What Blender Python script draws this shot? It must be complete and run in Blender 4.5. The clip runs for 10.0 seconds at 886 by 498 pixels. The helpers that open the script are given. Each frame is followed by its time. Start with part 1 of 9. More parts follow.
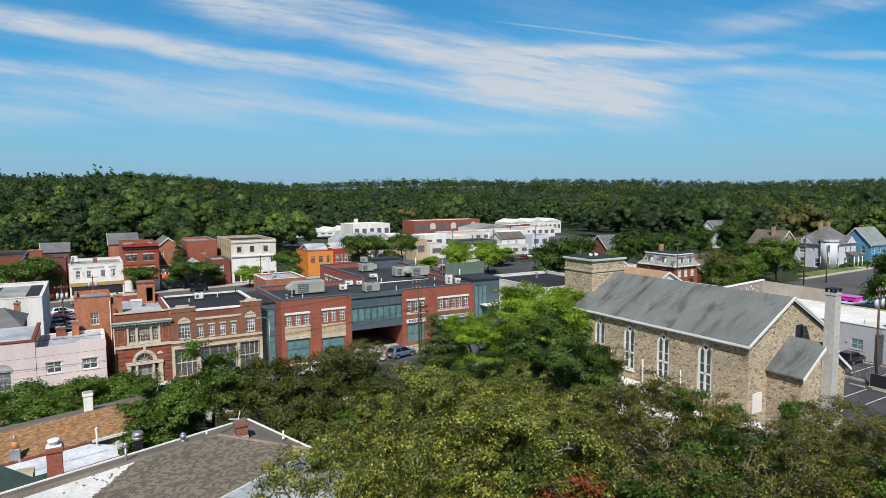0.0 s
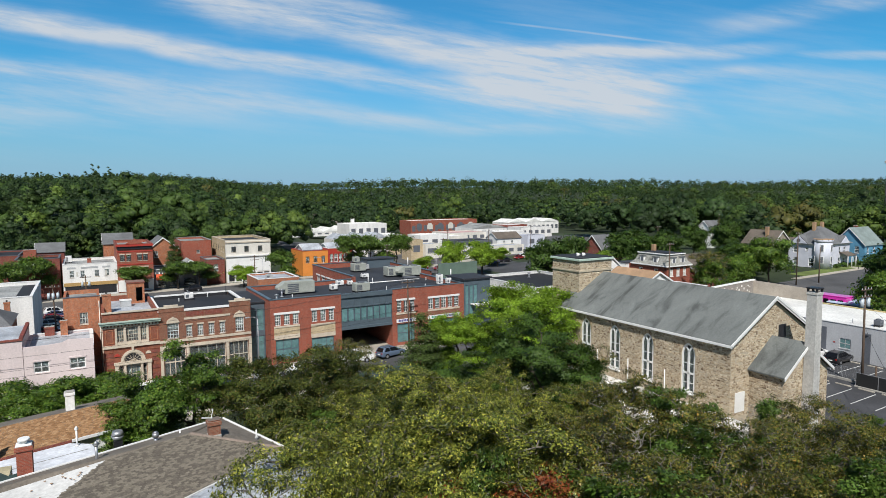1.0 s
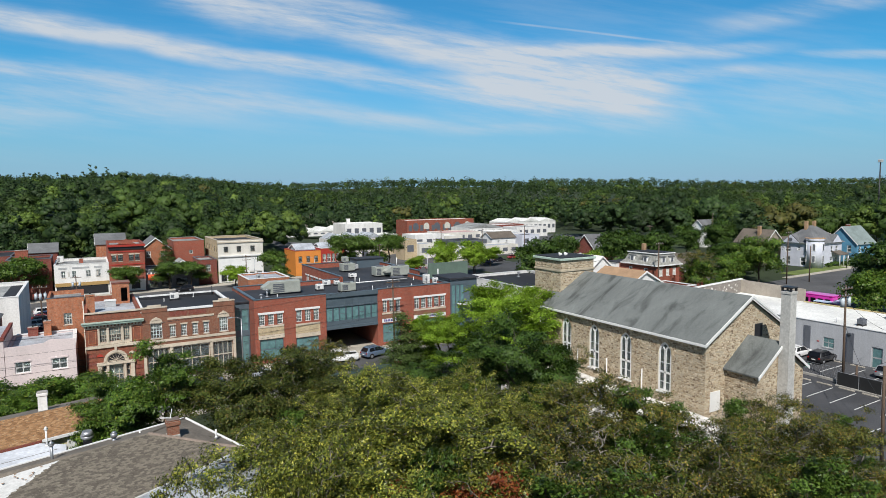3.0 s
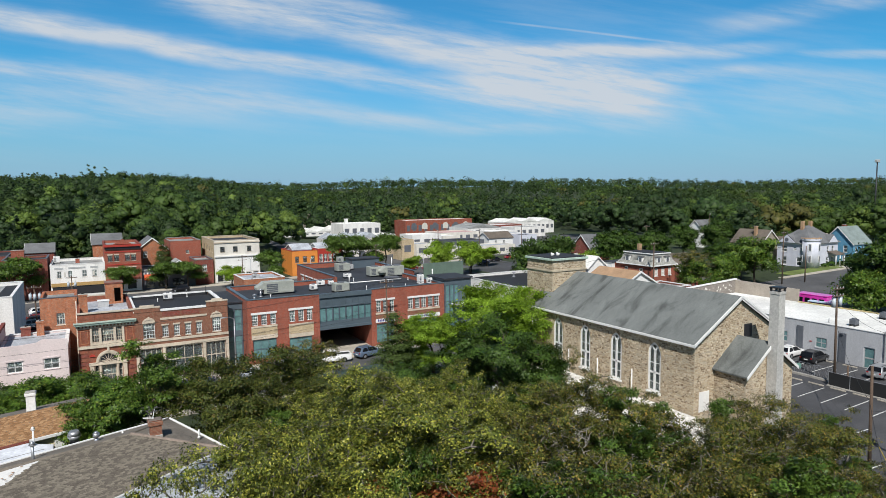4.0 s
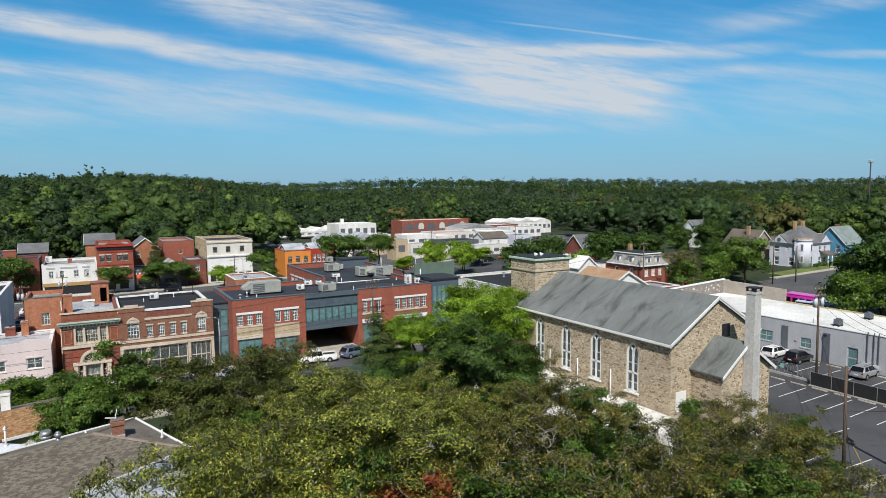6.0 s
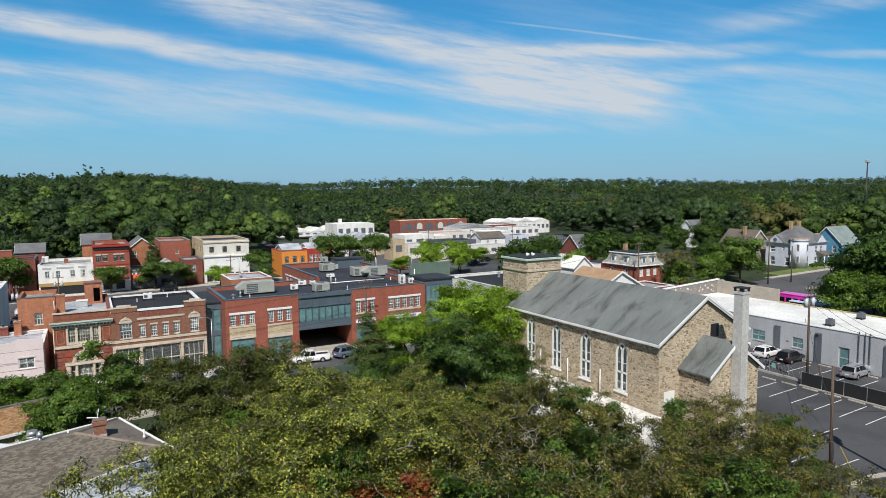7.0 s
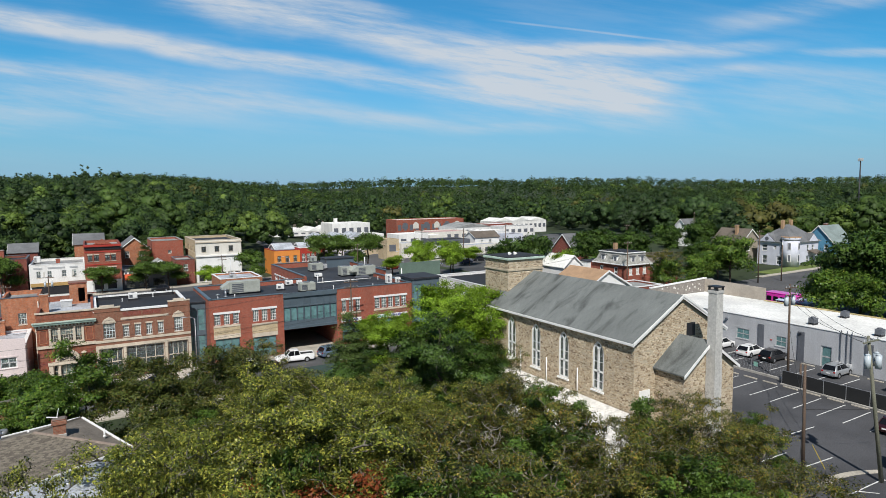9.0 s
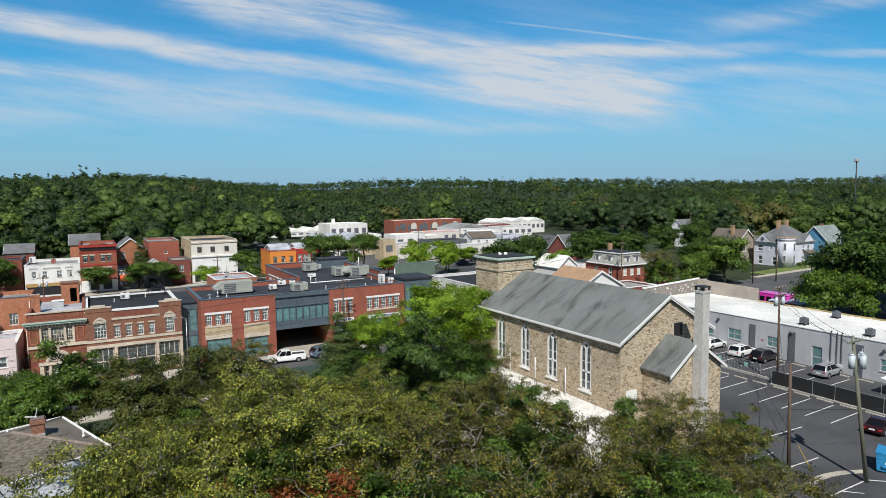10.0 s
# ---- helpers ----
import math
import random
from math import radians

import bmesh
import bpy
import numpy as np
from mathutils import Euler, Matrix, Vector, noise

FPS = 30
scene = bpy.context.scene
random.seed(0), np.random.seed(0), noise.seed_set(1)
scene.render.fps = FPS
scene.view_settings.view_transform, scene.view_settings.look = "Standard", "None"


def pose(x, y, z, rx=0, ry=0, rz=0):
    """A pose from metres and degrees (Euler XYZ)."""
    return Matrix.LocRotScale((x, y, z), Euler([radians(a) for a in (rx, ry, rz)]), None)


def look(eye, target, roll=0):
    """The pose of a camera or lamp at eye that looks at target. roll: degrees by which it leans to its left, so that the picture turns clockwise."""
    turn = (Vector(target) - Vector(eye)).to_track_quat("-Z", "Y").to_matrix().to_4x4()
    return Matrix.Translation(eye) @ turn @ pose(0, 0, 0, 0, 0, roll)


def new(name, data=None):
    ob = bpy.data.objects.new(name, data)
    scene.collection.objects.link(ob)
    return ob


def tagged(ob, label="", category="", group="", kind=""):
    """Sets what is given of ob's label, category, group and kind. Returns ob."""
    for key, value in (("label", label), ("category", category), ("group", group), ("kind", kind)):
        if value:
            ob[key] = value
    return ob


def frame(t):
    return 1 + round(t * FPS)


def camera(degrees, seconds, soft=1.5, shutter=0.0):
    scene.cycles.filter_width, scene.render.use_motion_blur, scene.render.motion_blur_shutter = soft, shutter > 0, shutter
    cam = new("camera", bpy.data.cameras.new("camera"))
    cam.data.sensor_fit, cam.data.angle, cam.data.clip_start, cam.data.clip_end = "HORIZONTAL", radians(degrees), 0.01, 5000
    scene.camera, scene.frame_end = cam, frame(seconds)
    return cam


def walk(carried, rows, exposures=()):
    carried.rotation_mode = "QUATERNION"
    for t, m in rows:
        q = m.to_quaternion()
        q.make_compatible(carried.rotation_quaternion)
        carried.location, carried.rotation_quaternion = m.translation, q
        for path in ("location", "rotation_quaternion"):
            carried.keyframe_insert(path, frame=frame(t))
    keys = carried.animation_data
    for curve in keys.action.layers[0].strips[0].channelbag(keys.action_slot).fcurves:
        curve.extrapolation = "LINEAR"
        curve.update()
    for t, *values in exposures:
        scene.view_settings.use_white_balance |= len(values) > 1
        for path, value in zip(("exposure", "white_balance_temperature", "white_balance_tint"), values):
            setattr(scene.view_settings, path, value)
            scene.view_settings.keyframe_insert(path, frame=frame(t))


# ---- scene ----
cam = camera(70.6, 10.0, soft=0.75)
PATH = [
    (0, (-0.028, 0.123, 26.817), (0.957, 1.854, 26.64), -0.4),
    (0.5, (0.711, -0.381, 26.782), (1.696, 1.351, 26.606), -0.4),
    (1, (1.328, -0.814, 26.788), (2.314, 0.917, 26.611), -0.4),
    (1.5, (1.919, -1.198, 26.803), (2.905, 0.533, 26.625), -0.4),
    (2, (2.519, -1.534, 26.796), (3.504, 0.198, 26.618), -0.4),
    (2.5, (3.025, -1.823, 26.783), (4.009, -0.092, 26.605), -0.5),
    (4, (4.38, -2.66, 26.8), (5.365, -0.928, 26.622), -0.5),
    (4.5, (4.839, -2.95, 26.804), (5.825, -1.219, 26.626), -0.4),
    (5, (5.319, -3.252, 26.801), (6.304, -1.521, 26.623), -0.5),
    (5.5, (5.841, -3.533, 26.792), (6.826, -1.801, 26.614), -0.5),
    (7, (7.272, -4.486, 26.806), (8.256, -2.754, 26.628), -0.5),
    (7.5, (7.809, -4.796, 26.792), (8.793, -3.064, 26.613), -0.5),
    (8, (8.343, -5.106, 26.789), (9.327, -3.374, 26.611), -0.5),
    (8.5, (8.88, -5.441, 26.784), (9.864, -3.708, 26.605), -0.5),
    (9, (9.409, -5.774, 26.789), (10.392, -4.042, 26.609), -0.6),
    (9.5, (9.974, -6.114, 26.764), (10.957, -4.382, 26.585), -0.6),
    (10, (10.518, -6.443, 26.722), (11.501, -4.711, 26.544), -0.6),
]
walk(cam, [(t, look(eye, target, roll)) for t, eye, target, roll in PATH])

# ---- light and sky ----
SUN = Vector((-0.55, -0.84, 1.12)).normalized()      # towards the sun
sun = new("sun", bpy.data.lights.new("sun", "SUN"))
sun.data.energy, sun.data.angle, sun.data.color = 5.0, radians(0.53), (1.0, 0.97, 0.93)
sun.matrix_world = look((0, 0, 0), -SUN) @ pose(0, 0, 0)
sun.location = (0, -60, 90)

world = bpy.data.worlds.new("sky")
scene.world = world
world.use_nodes = True
wt = world.node_tree
wt.nodes.clear()


def wnode(kind):
    return wt.nodes.new(kind)


def wmath(op, a, b=None, c=None):
    n = wnode("ShaderNodeMath")
    n.operation = op
    for i, v in enumerate((a, b, c)):
        if v is None:
            continue
        if isinstance(v, (int, float)):
            n.inputs[i].default_value = v
        else:
            wt.links.new(v, n.inputs[i])
    return n.outputs[0]


def wdot(v, axis):
    n = wnode("ShaderNodeVectorMath")
    n.operation = "DOT_PRODUCT"
    wt.links.new(v, n.inputs[0])
    n.inputs[1].default_value = axis
    return n.outputs["Value"]


def wstep(v, lo, hi):
    n = wnode("ShaderNodeMapRange")
    n.interpolation_type = "SMOOTHSTEP"
    wt.links.new(v, n.inputs["Value"])
    n.inputs["From Min"].default_value, n.inputs["From Max"].default_value = lo, hi
    return n.outputs["Result"]


def wnoise(u, v, su, sv, detail, rough, seed):
    c = wnode("ShaderNodeCombineXYZ")
    wt.links.new(wmath("MULTIPLY", u, su), c.inputs[0])
    wt.links.new(wmath("MULTIPLY", v, sv), c.inputs[1])
    c.inputs[2].default_value = seed
    n = wnode("ShaderNodeTexNoise")
    wt.links.new(c.outputs[0], n.inputs["Vector"])
    n.inputs["Scale"].default_value, n.inputs["Detail"].default_value, n.inputs["Roughness"].default_value = 1.0, detail, rough
    return n.outputs["Fac"]


sky = wnode("ShaderNodeTexSky")
sky.sky_type, sky.sun_disc, sky.air_density, sky.dust_density, sky.ozone_density = "NISHITA", False, 1.0, 0.6, 2.2
sky.sun_elevation = math.asin(SUN.z)
sky.sun_rotation = math.atan2(SUN.x, SUN.y)
way = wnode("ShaderNodeTexCoord").outputs["Generated"]
# the sky's own plane: u runs along the northern horizon, v upward
ahead = wmath("MAXIMUM", wdot(way, (0.494, 0.869, 0)), 0.04)
U = wmath("DIVIDE", wdot(way, (0.869, -0.494, 0)), ahead)
V = wmath("DIVIDE", wdot(way, (0, 0, 1)), ahead)
# wisps drawn out along the wind
wisp = wnoise(wmath("ADD", U, wmath("MULTIPLY", V, 2.2)), wmath("ADD", V, wmath("MULTIPLY", U, 0.10)), 3.0, 20.0, 7.0, 0.62, 1.3)
fine = wnoise(wmath("ADD", U, wmath("MULTIPLY", V, 1.5)), wmath("ADD", V, wmath("MULTIPLY", U, 0.17)), 11.0, 60.0, 6.0, 0.68, 4.1)
drift = wnoise(U, V, 5.0, 9.0, 4.0, 0.55, 8.8)


def streak(a, b, c, half, u0, u1, fade, strength, ragged):
    """A band of cirrus along v = a + b u + c u^2, from u0 to u1."""
    line = wmath("ADD", wmath("ADD", a, wmath("MULTIPLY", U, b)), wmath("MULTIPLY", wmath("MULTIPLY", U, U), c))
    line = wmath("ADD", line, wmath("MULTIPLY", wmath("SUBTRACT", drift, 0.5), ragged))
    off = wmath("DIVIDE", wmath("ABSOLUTE", wmath("SUBTRACT", V, line)), half)
    body = wmath("SUBTRACT", 1.0, wstep(off, 0.15, 1.25))
    ends = wmath("MULTIPLY", wstep(U, u0 - fade, u0 + fade), wmath("SUBTRACT", 1.0, wstep(U, u1 - fade, u1 + fade)))
    worn = wmath("ADD", wmath("MULTIPLY_ADD", wstep(wisp, 0.32, 0.66), 0.62, wmath("MULTIPLY", wstep(fine, 0.33, 0.7), 0.34)), 0.10)
    return wmath("MULTIPLY", wmath("MULTIPLY", body, ends), wmath("MULTIPLY", worn, strength))


bands = [
    streak(0.163, -0.150, 0.03, 0.021, -0.95, 0.20, 0.10, 1.05, 0.030),
    streak(0.230, -0.235, 0.0, 0.042, -0.42, 0.36, 0.07, 1.12, 0.06),
    streak(0.180, -0.070, 0.0, 0.070, 0.02, 0.35, 0.09, 1.0, 0.05),
    streak(0.219, 0.0, 0.0, 0.013, 0.05, 0.50, 0.10, 0.85, 0.02),
    streak(0.165, 0.04, 0.0, 0.016, 0.28, 0.52, 0.08, 0.75, 0.02),
    streak(0.330, -0.50, 0.0, 0.018, 0.36, 0.44, 0.04, 0.35, 0.03),
    streak(0.106, -0.140, 0.0, 0.018, -0.85, 0.0, 0.12, 0.60, 0.03),
    streak(0.150, 0.0, 0.0, 0.045, -0.95, -0.25, 0.15, 0.45, 0.05),
    streak(0.276, -0.125, 0.0, 0.0022, 0.10, 0.40, 0.05, 0.35, 0.004),
    streak(0.165, 0.200, 0.0, 0.022, 0.42, 1.2, 0.10, 0.48, 0.02),
    streak(0.212, 0.0, 0.0, 0.008, 0.58, 1.2, 0.06, 0.60, 0.01),
    streak(0.160, 0.0, 0.0, 0.050, 0.42, 1.3, 0.15, 0.36, 0.05),
    streak(0.100, 0.0, 0.0, 0.012, 0.0, 0.22, 0.06, 0.35, 0.02),
]
cloud = bands[0]
for band in bands[1:]:
    cloud = wmath("MAXIMUM", cloud, wmath("ADD", band, wmath("MULTIPLY", cloud, 0.55)))
veil = wmath("MULTIPLY", wstep(wisp, 0.40, 0.75), 0.16)
cloud = wmath("MINIMUM", wmath("ADD", cloud, wmath("MULTIPLY", veil, wstep(V, 0.02, 0.12))), 0.92)
tint = wnode("ShaderNodeMix")
tint.data_type, tint.blend_type = "RGBA", "MULTIPLY"
tint.inputs["Factor"].default_value = 1.0
wt.links.new(sky.outputs["Color"], tint.inputs["A"])
hue = wnode("ShaderNodeMix")
hue.data_type = "RGBA"
wt.links.new(wstep(V, 0.30, 0.75), hue.inputs["Factor"])
hue.inputs["A"].default_value = (0.30, 1.02, 1.32, 1)        # deep azure over the horizon; dimmed overhead, out of view, to weaken fill light
hue.inputs["B"].default_value = (0.34, 0.46, 0.54, 1)
wt.links.new(hue.outputs["Result"], tint.inputs["B"])
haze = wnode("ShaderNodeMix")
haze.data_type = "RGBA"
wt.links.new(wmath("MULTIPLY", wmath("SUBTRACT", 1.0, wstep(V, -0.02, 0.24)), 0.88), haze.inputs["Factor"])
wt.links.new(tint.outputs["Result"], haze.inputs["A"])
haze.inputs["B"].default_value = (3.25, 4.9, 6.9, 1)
mix = wnode("ShaderNodeMix")
mix.data_type = "RGBA"
wt.links.new(cloud, mix.inputs["Factor"])
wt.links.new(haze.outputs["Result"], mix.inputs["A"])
mix.inputs["B"].default_value = (6.6, 7.1, 7.7, 1)
bg = wnode("ShaderNodeBackground")
wt.links.new(mix.outputs["Result"], bg.inputs["Color"])
bg.inputs["Strength"].default_value = 0.092
wt.links.new(bg.outputs[0], wnode("ShaderNodeOutputWorld").inputs[0])

# ---- building helpers ----
def thing(name, m, label, category, group="", kind=""):
    ob = new(name)
    ob.empty_display_size = 0.3
    ob.matrix_world = m
    return tagged(ob, label, category, group, kind)


def mesh_of(name, bm, material):
    me = bpy.data.meshes.new(name)
    bmesh.ops.recalc_face_normals(bm, faces=bm.faces[:])
    bm.to_mesh(me)
    bm.free()
    for m in material if isinstance(material, (list, tuple)) else (material,):
        me.materials.append(m)
    return me


def part(name, bm, material, parent=None, label=""):
    me = mesh_of(name, bm, material) if isinstance(bm, bmesh.types.BMesh) else bm
    ob = new(name, me)
    if parent is not None:
        ob.parent = parent
    return tagged(ob, label)


def soft(bm, width=0.03, segs=1):
    bmesh.ops.bevel(bm, geom=[e for e in bm.edges], offset=width, segments=segs, affect="EDGES", profile=0.6)
    return bm


def B():
    return bmesh.new()


def bx(bm, x0, y0, z0, x1, y1, z1, mat=0):
    v = [bm.verts.new(p) for p in ((x0, y0, z0), (x1, y0, z0), (x1, y1, z0), (x0, y1, z0), (x0, y0, z1), (x1, y0, z1), (x1, y1, z1), (x0, y1, z1))]
    for f in ((3, 2, 1, 0), (4, 5, 6, 7), (0, 1, 5, 4), (1, 2, 6, 5), (2, 3, 7, 6), (3, 0, 4, 7)):
        bm.faces.new([v[i] for i in f]).material_index = mat
    return bm


def box(x0, y0, z0, x1, y1, z1):
    return bx(B(), x0, y0, z0, x1, y1, z1)


def obx(bm, a, b, u0, u1, d0, d1, z0, z1, mat=0):
    """A box along the line a-b: u along it, d outward (to the right of a-b), z up."""
    e = Vector((b[0] - a[0], b[1] - a[1])).normalized()
    n = Vector((e.y, -e.x))
    p = lambda u, d, z: (a[0] + e.x * u + n.x * d, a[1] + e.y * u + n.y * d, z)
    v = [bm.verts.new(q) for q in (p(u0, d1, z0), p(u1, d1, z0), p(u1, d0, z0), p(u0, d0, z0), p(u0, d1, z1), p(u1, d1, z1), p(u1, d0, z1), p(u0, d0, z1))]
    for f in ((3, 2, 1, 0), (4, 5, 6, 7), (0, 1, 5, 4), (1, 2, 6, 5), (2, 3, 7, 6), (3, 0, 4, 7)):
        bm.faces.new([v[i] for i in f]).material_index = mat
    return bm


def extrude(bm, pts, vec, mat=0):
    """A solid from a flat outline (list of 3D points, counter-clockwise seen against vec) pushed along vec."""
    lo = [bm.verts.new(p) for p in pts]
    hi = [bm.verts.new(Vector(p) + Vector(vec)) for p in pts]
    bm.faces.new(list(reversed(lo))).material_index = mat
    bm.faces.new(hi).material_index = mat
    for i in range(len(pts)):
        j = (i + 1) % len(pts)
        bm.faces.new((lo[i], lo[j], hi[j], hi[i])).material_index = mat
    return bm


def tube(bm, a, b, r0, r1, n=8, mat=0, caps=True):
    a, b = Vector(a), Vector(b)
    q = (b - a).to_track_quat("Z", "Y").to_matrix()
    ra = [bm.verts.new(a + q @ Vector((r0 * math.cos(k * math.tau / n), r0 * math.sin(k * math.tau / n), 0))) for k in range(n)]
    rb = [bm.verts.new(b + q @ Vector((r1 * math.cos(k * math.tau / n), r1 * math.sin(k * math.tau / n), 0))) for k in range(n)]
    for k in range(n):
        f = bm.faces.new((ra[k], ra[(k + 1) % n], rb[(k + 1) % n], rb[k]))
        f.smooth, f.material_index = n > 6, mat
    if caps:
        bm.faces.new(list(reversed(ra))).material_index = mat
        bm.faces.new(rb).material_index = mat
    return bm


def wall(bm, a, b, z0, z1, t, holes=(), mat=0):
    """A wall of thickness t behind the line a-b, in one piece, with holes (u0, u1, z0, z1) right through it."""
    e = Vector((b[0] - a[0], b[1] - a[1]))
    length = e.length
    e.normalize()
    n = Vector((e.y, -e.x))
    us = sorted({0.0, length, *(min(max(h[k], 0), length) for h in holes for k in (0, 1))})
    zs = sorted({z0, z1, *(min(max(h[k], z0), z1) for h in holes for k in (2, 3))})
    nu, nz = len(us) - 1, len(zs) - 1
    full = [[not any(h[0] < (us[i] + us[i + 1]) / 2 < h[1] and h[2] < (zs[k] + zs[k + 1]) / 2 < h[3] for h in holes) for k in range(nz)] for i in range(nu)]
    made = {}

    def v(i, k, back):
        if (i, k, back) not in made:
            d = -t if back else 0.0
            made[i, k, back] = bm.verts.new((a[0] + e.x * us[i] + n.x * d, a[1] + e.y * us[i] + n.y * d, zs[k]))
        return made[i, k, back]

    def is_full(i, k):
        return 0 <= i < nu and 0 <= k < nz and full[i][k]

    for i in range(nu):
        for k in range(nz):
            if not full[i][k]:
                continue
            quads = [(v(i, k, 0), v(i + 1, k, 0), v(i + 1, k + 1, 0), v(i, k + 1, 0)), (v(i + 1, k, 1), v(i, k, 1), v(i, k + 1, 1), v(i + 1, k + 1, 1))]
            if not is_full(i - 1, k):
                quads.append((v(i, k, 1), v(i, k, 0), v(i, k + 1, 0), v(i, k + 1, 1)))
            if not is_full(i + 1, k):
                quads.append((v(i + 1, k, 0), v(i + 1, k, 1), v(i + 1, k + 1, 1), v(i + 1, k + 1, 0)))
            if not is_full(i, k - 1):
                quads.append((v(i, k, 1), v(i + 1, k, 1), v(i + 1, k, 0), v(i, k, 0)))
            if not is_full(i, k + 1):
                quads.append((v(i, k + 1, 0), v(i + 1, k + 1, 0), v(i + 1, k + 1, 1), v(i, k + 1, 1)))
            for q in quads:
                bm.faces.new(q).material_index = mat
    return bm


def hose(bm, pts, r, n=4):
    """One bent tube through the points."""
    rings = []
    for k, p in enumerate(pts):
        d = (Vector(pts[min(k + 1, len(pts) - 1)]) - Vector(pts[max(k - 1, 0)])).to_track_quat("Z", "Y").to_matrix()
        rings.append([bm.verts.new(Vector(p) + d @ Vector((r * math.cos(i * math.tau / n), r * math.sin(i * math.tau / n), 0))) for i in range(n)])
    for ra, rb in zip(rings, rings[1:]):
        for i in range(n):
            bm.faces.new((ra[i], ra[(i + 1) % n], rb[(i + 1) % n], rb[i])).smooth = True
    bm.faces.new(list(reversed(rings[0])))
    bm.faces.new(rings[-1])
    return bm


def window(parent, a, b, hole, frame_m, glass_m, cols=2, rows=2, deep=0.10, bar=0.06, sill=None, blind=None, name="window"):
    """A sash window in a hole of the wall a-b: frame and bars, one pane, a sill, and a lowered blind behind the upper sash."""
    u0, u1, z0, z1 = hole
    f, t = bar * 1.3, 0.05
    e = (Vector(b) - Vector(a)).normalized()
    n = Vector((e.y, -e.x)) * -deep
    us, zs = [f / 2], [z0 + f / 2]
    us += [(u1 - u0) * i / cols for i in range(1, cols)] + [u1 - u0 - f / 2]
    zs += [z0 + (z1 - z0) * i / rows for i in range(1, rows)] + [z1 - f / 2]
    hu = [f / 2] + [bar / 2] * (cols - 1) + [f / 2]
    hz = [f / 2] + [bar * (0.8 if 2 * i == rows else 0.5) for i in range(1, rows)] + [f / 2]
    lights = [(us[i] + hu[i], us[i + 1] - hu[i + 1], zs[k] + hz[k], zs[k + 1] - hz[k + 1]) for i in range(cols) for k in range(rows)]
    bm = wall(B(), tuple(Vector(a) + e * u0 + n), tuple(Vector(a) + e * u1 + n), z0, z1, t, lights)
    w = part(name, bm, frame_m, parent)
    part("pane", obx(B(), a, b, u0 + f / 2, u1 - f / 2, -deep - 0.035, -deep - 0.025, z0 + f / 2, z1 - f / 2), glass_m, w)
    if sill:
        part("sill", obx(B(), a, b, u0 - 0.08, u1 + 0.08, -deep, 0.07, z0 - 0.12, z0 - 0.004), sill, w)
    if blind:
        part("blind", obx(B(), a, b, u0 + f, u1 - f, -deep - 0.16, -deep - 0.14, z0 + (z1 - z0) * random.choice((0.35, 0.5, 0.62)), z1 - f / 2), blind, w)
    return w


# ---- materials ----
def rgb(c):
    return (*c, 1.0)


def shader(name):
    m = bpy.data.materials.new(name)
    m.use_nodes = True
    nt = m.node_tree
    return m, nt, nt.nodes["Principled BSDF"]


def link(nt, a, b):
    nt.links.new(a, b)


def tex(nt, kind, coord, scale=None, **sets):
    n = nt.nodes.new(kind)
    for key, value in sets.items():
        n.inputs[key.replace("_", " ")].default_value = value
    if scale is not None:
        n.inputs["Scale"].default_value = scale
    link(nt, coord, n.inputs["Vector"])
    return n


def coord_of(nt, scale=None, rot=None):
    c = nt.nodes.new("ShaderNodeTexCoord").outputs["Object"]
    if scale or rot:
        m = nt.nodes.new("ShaderNodeMapping")
        if scale:
            m.inputs["Scale"].default_value = scale
        if rot:
            m.inputs["Rotation"].default_value = rot
        link(nt, c, m.inputs["Vector"])
        return m.outputs[0]
    return c


def blend(nt, kind, fac, a, b):
    n = nt.nodes.new("ShaderNodeMix")
    n.data_type, n.blend_type = "RGBA", kind
    for v, key in ((fac, "Factor"), (a, "A"), (b, "B")):
        if isinstance(v, (int, float)):
            n.inputs[key].default_value = v
        elif isinstance(v, tuple):
            n.inputs[key].default_value = v if len(v) == 4 else rgb(v)
        else:
            link(nt, v, n.inputs[key])
    return n.outputs["Result"]


def ramp(nt, fac, stops):
    n = nt.nodes.new("ShaderNodeValToRGB")
    while len(n.color_ramp.elements) < len(stops):
        n.color_ramp.elements.new(0.5)
    for e, (p, c) in zip(n.color_ramp.elements, stops):
        e.position, e.color = p, rgb(c) if isinstance(c, tuple) else (c, c, c, 1)
    link(nt, fac, n.inputs[0])
    return n.outputs[0]


def bumped(nt, bsdf, height, strength, dist=0.02):
    n = nt.nodes.new("ShaderNodeBump")
    n.inputs["Strength"].default_value, n.inputs["Distance"].default_value = strength, dist
    link(nt, height, n.inputs["Height"])
    link(nt, n.outputs[0], bsdf.inputs["Normal"])


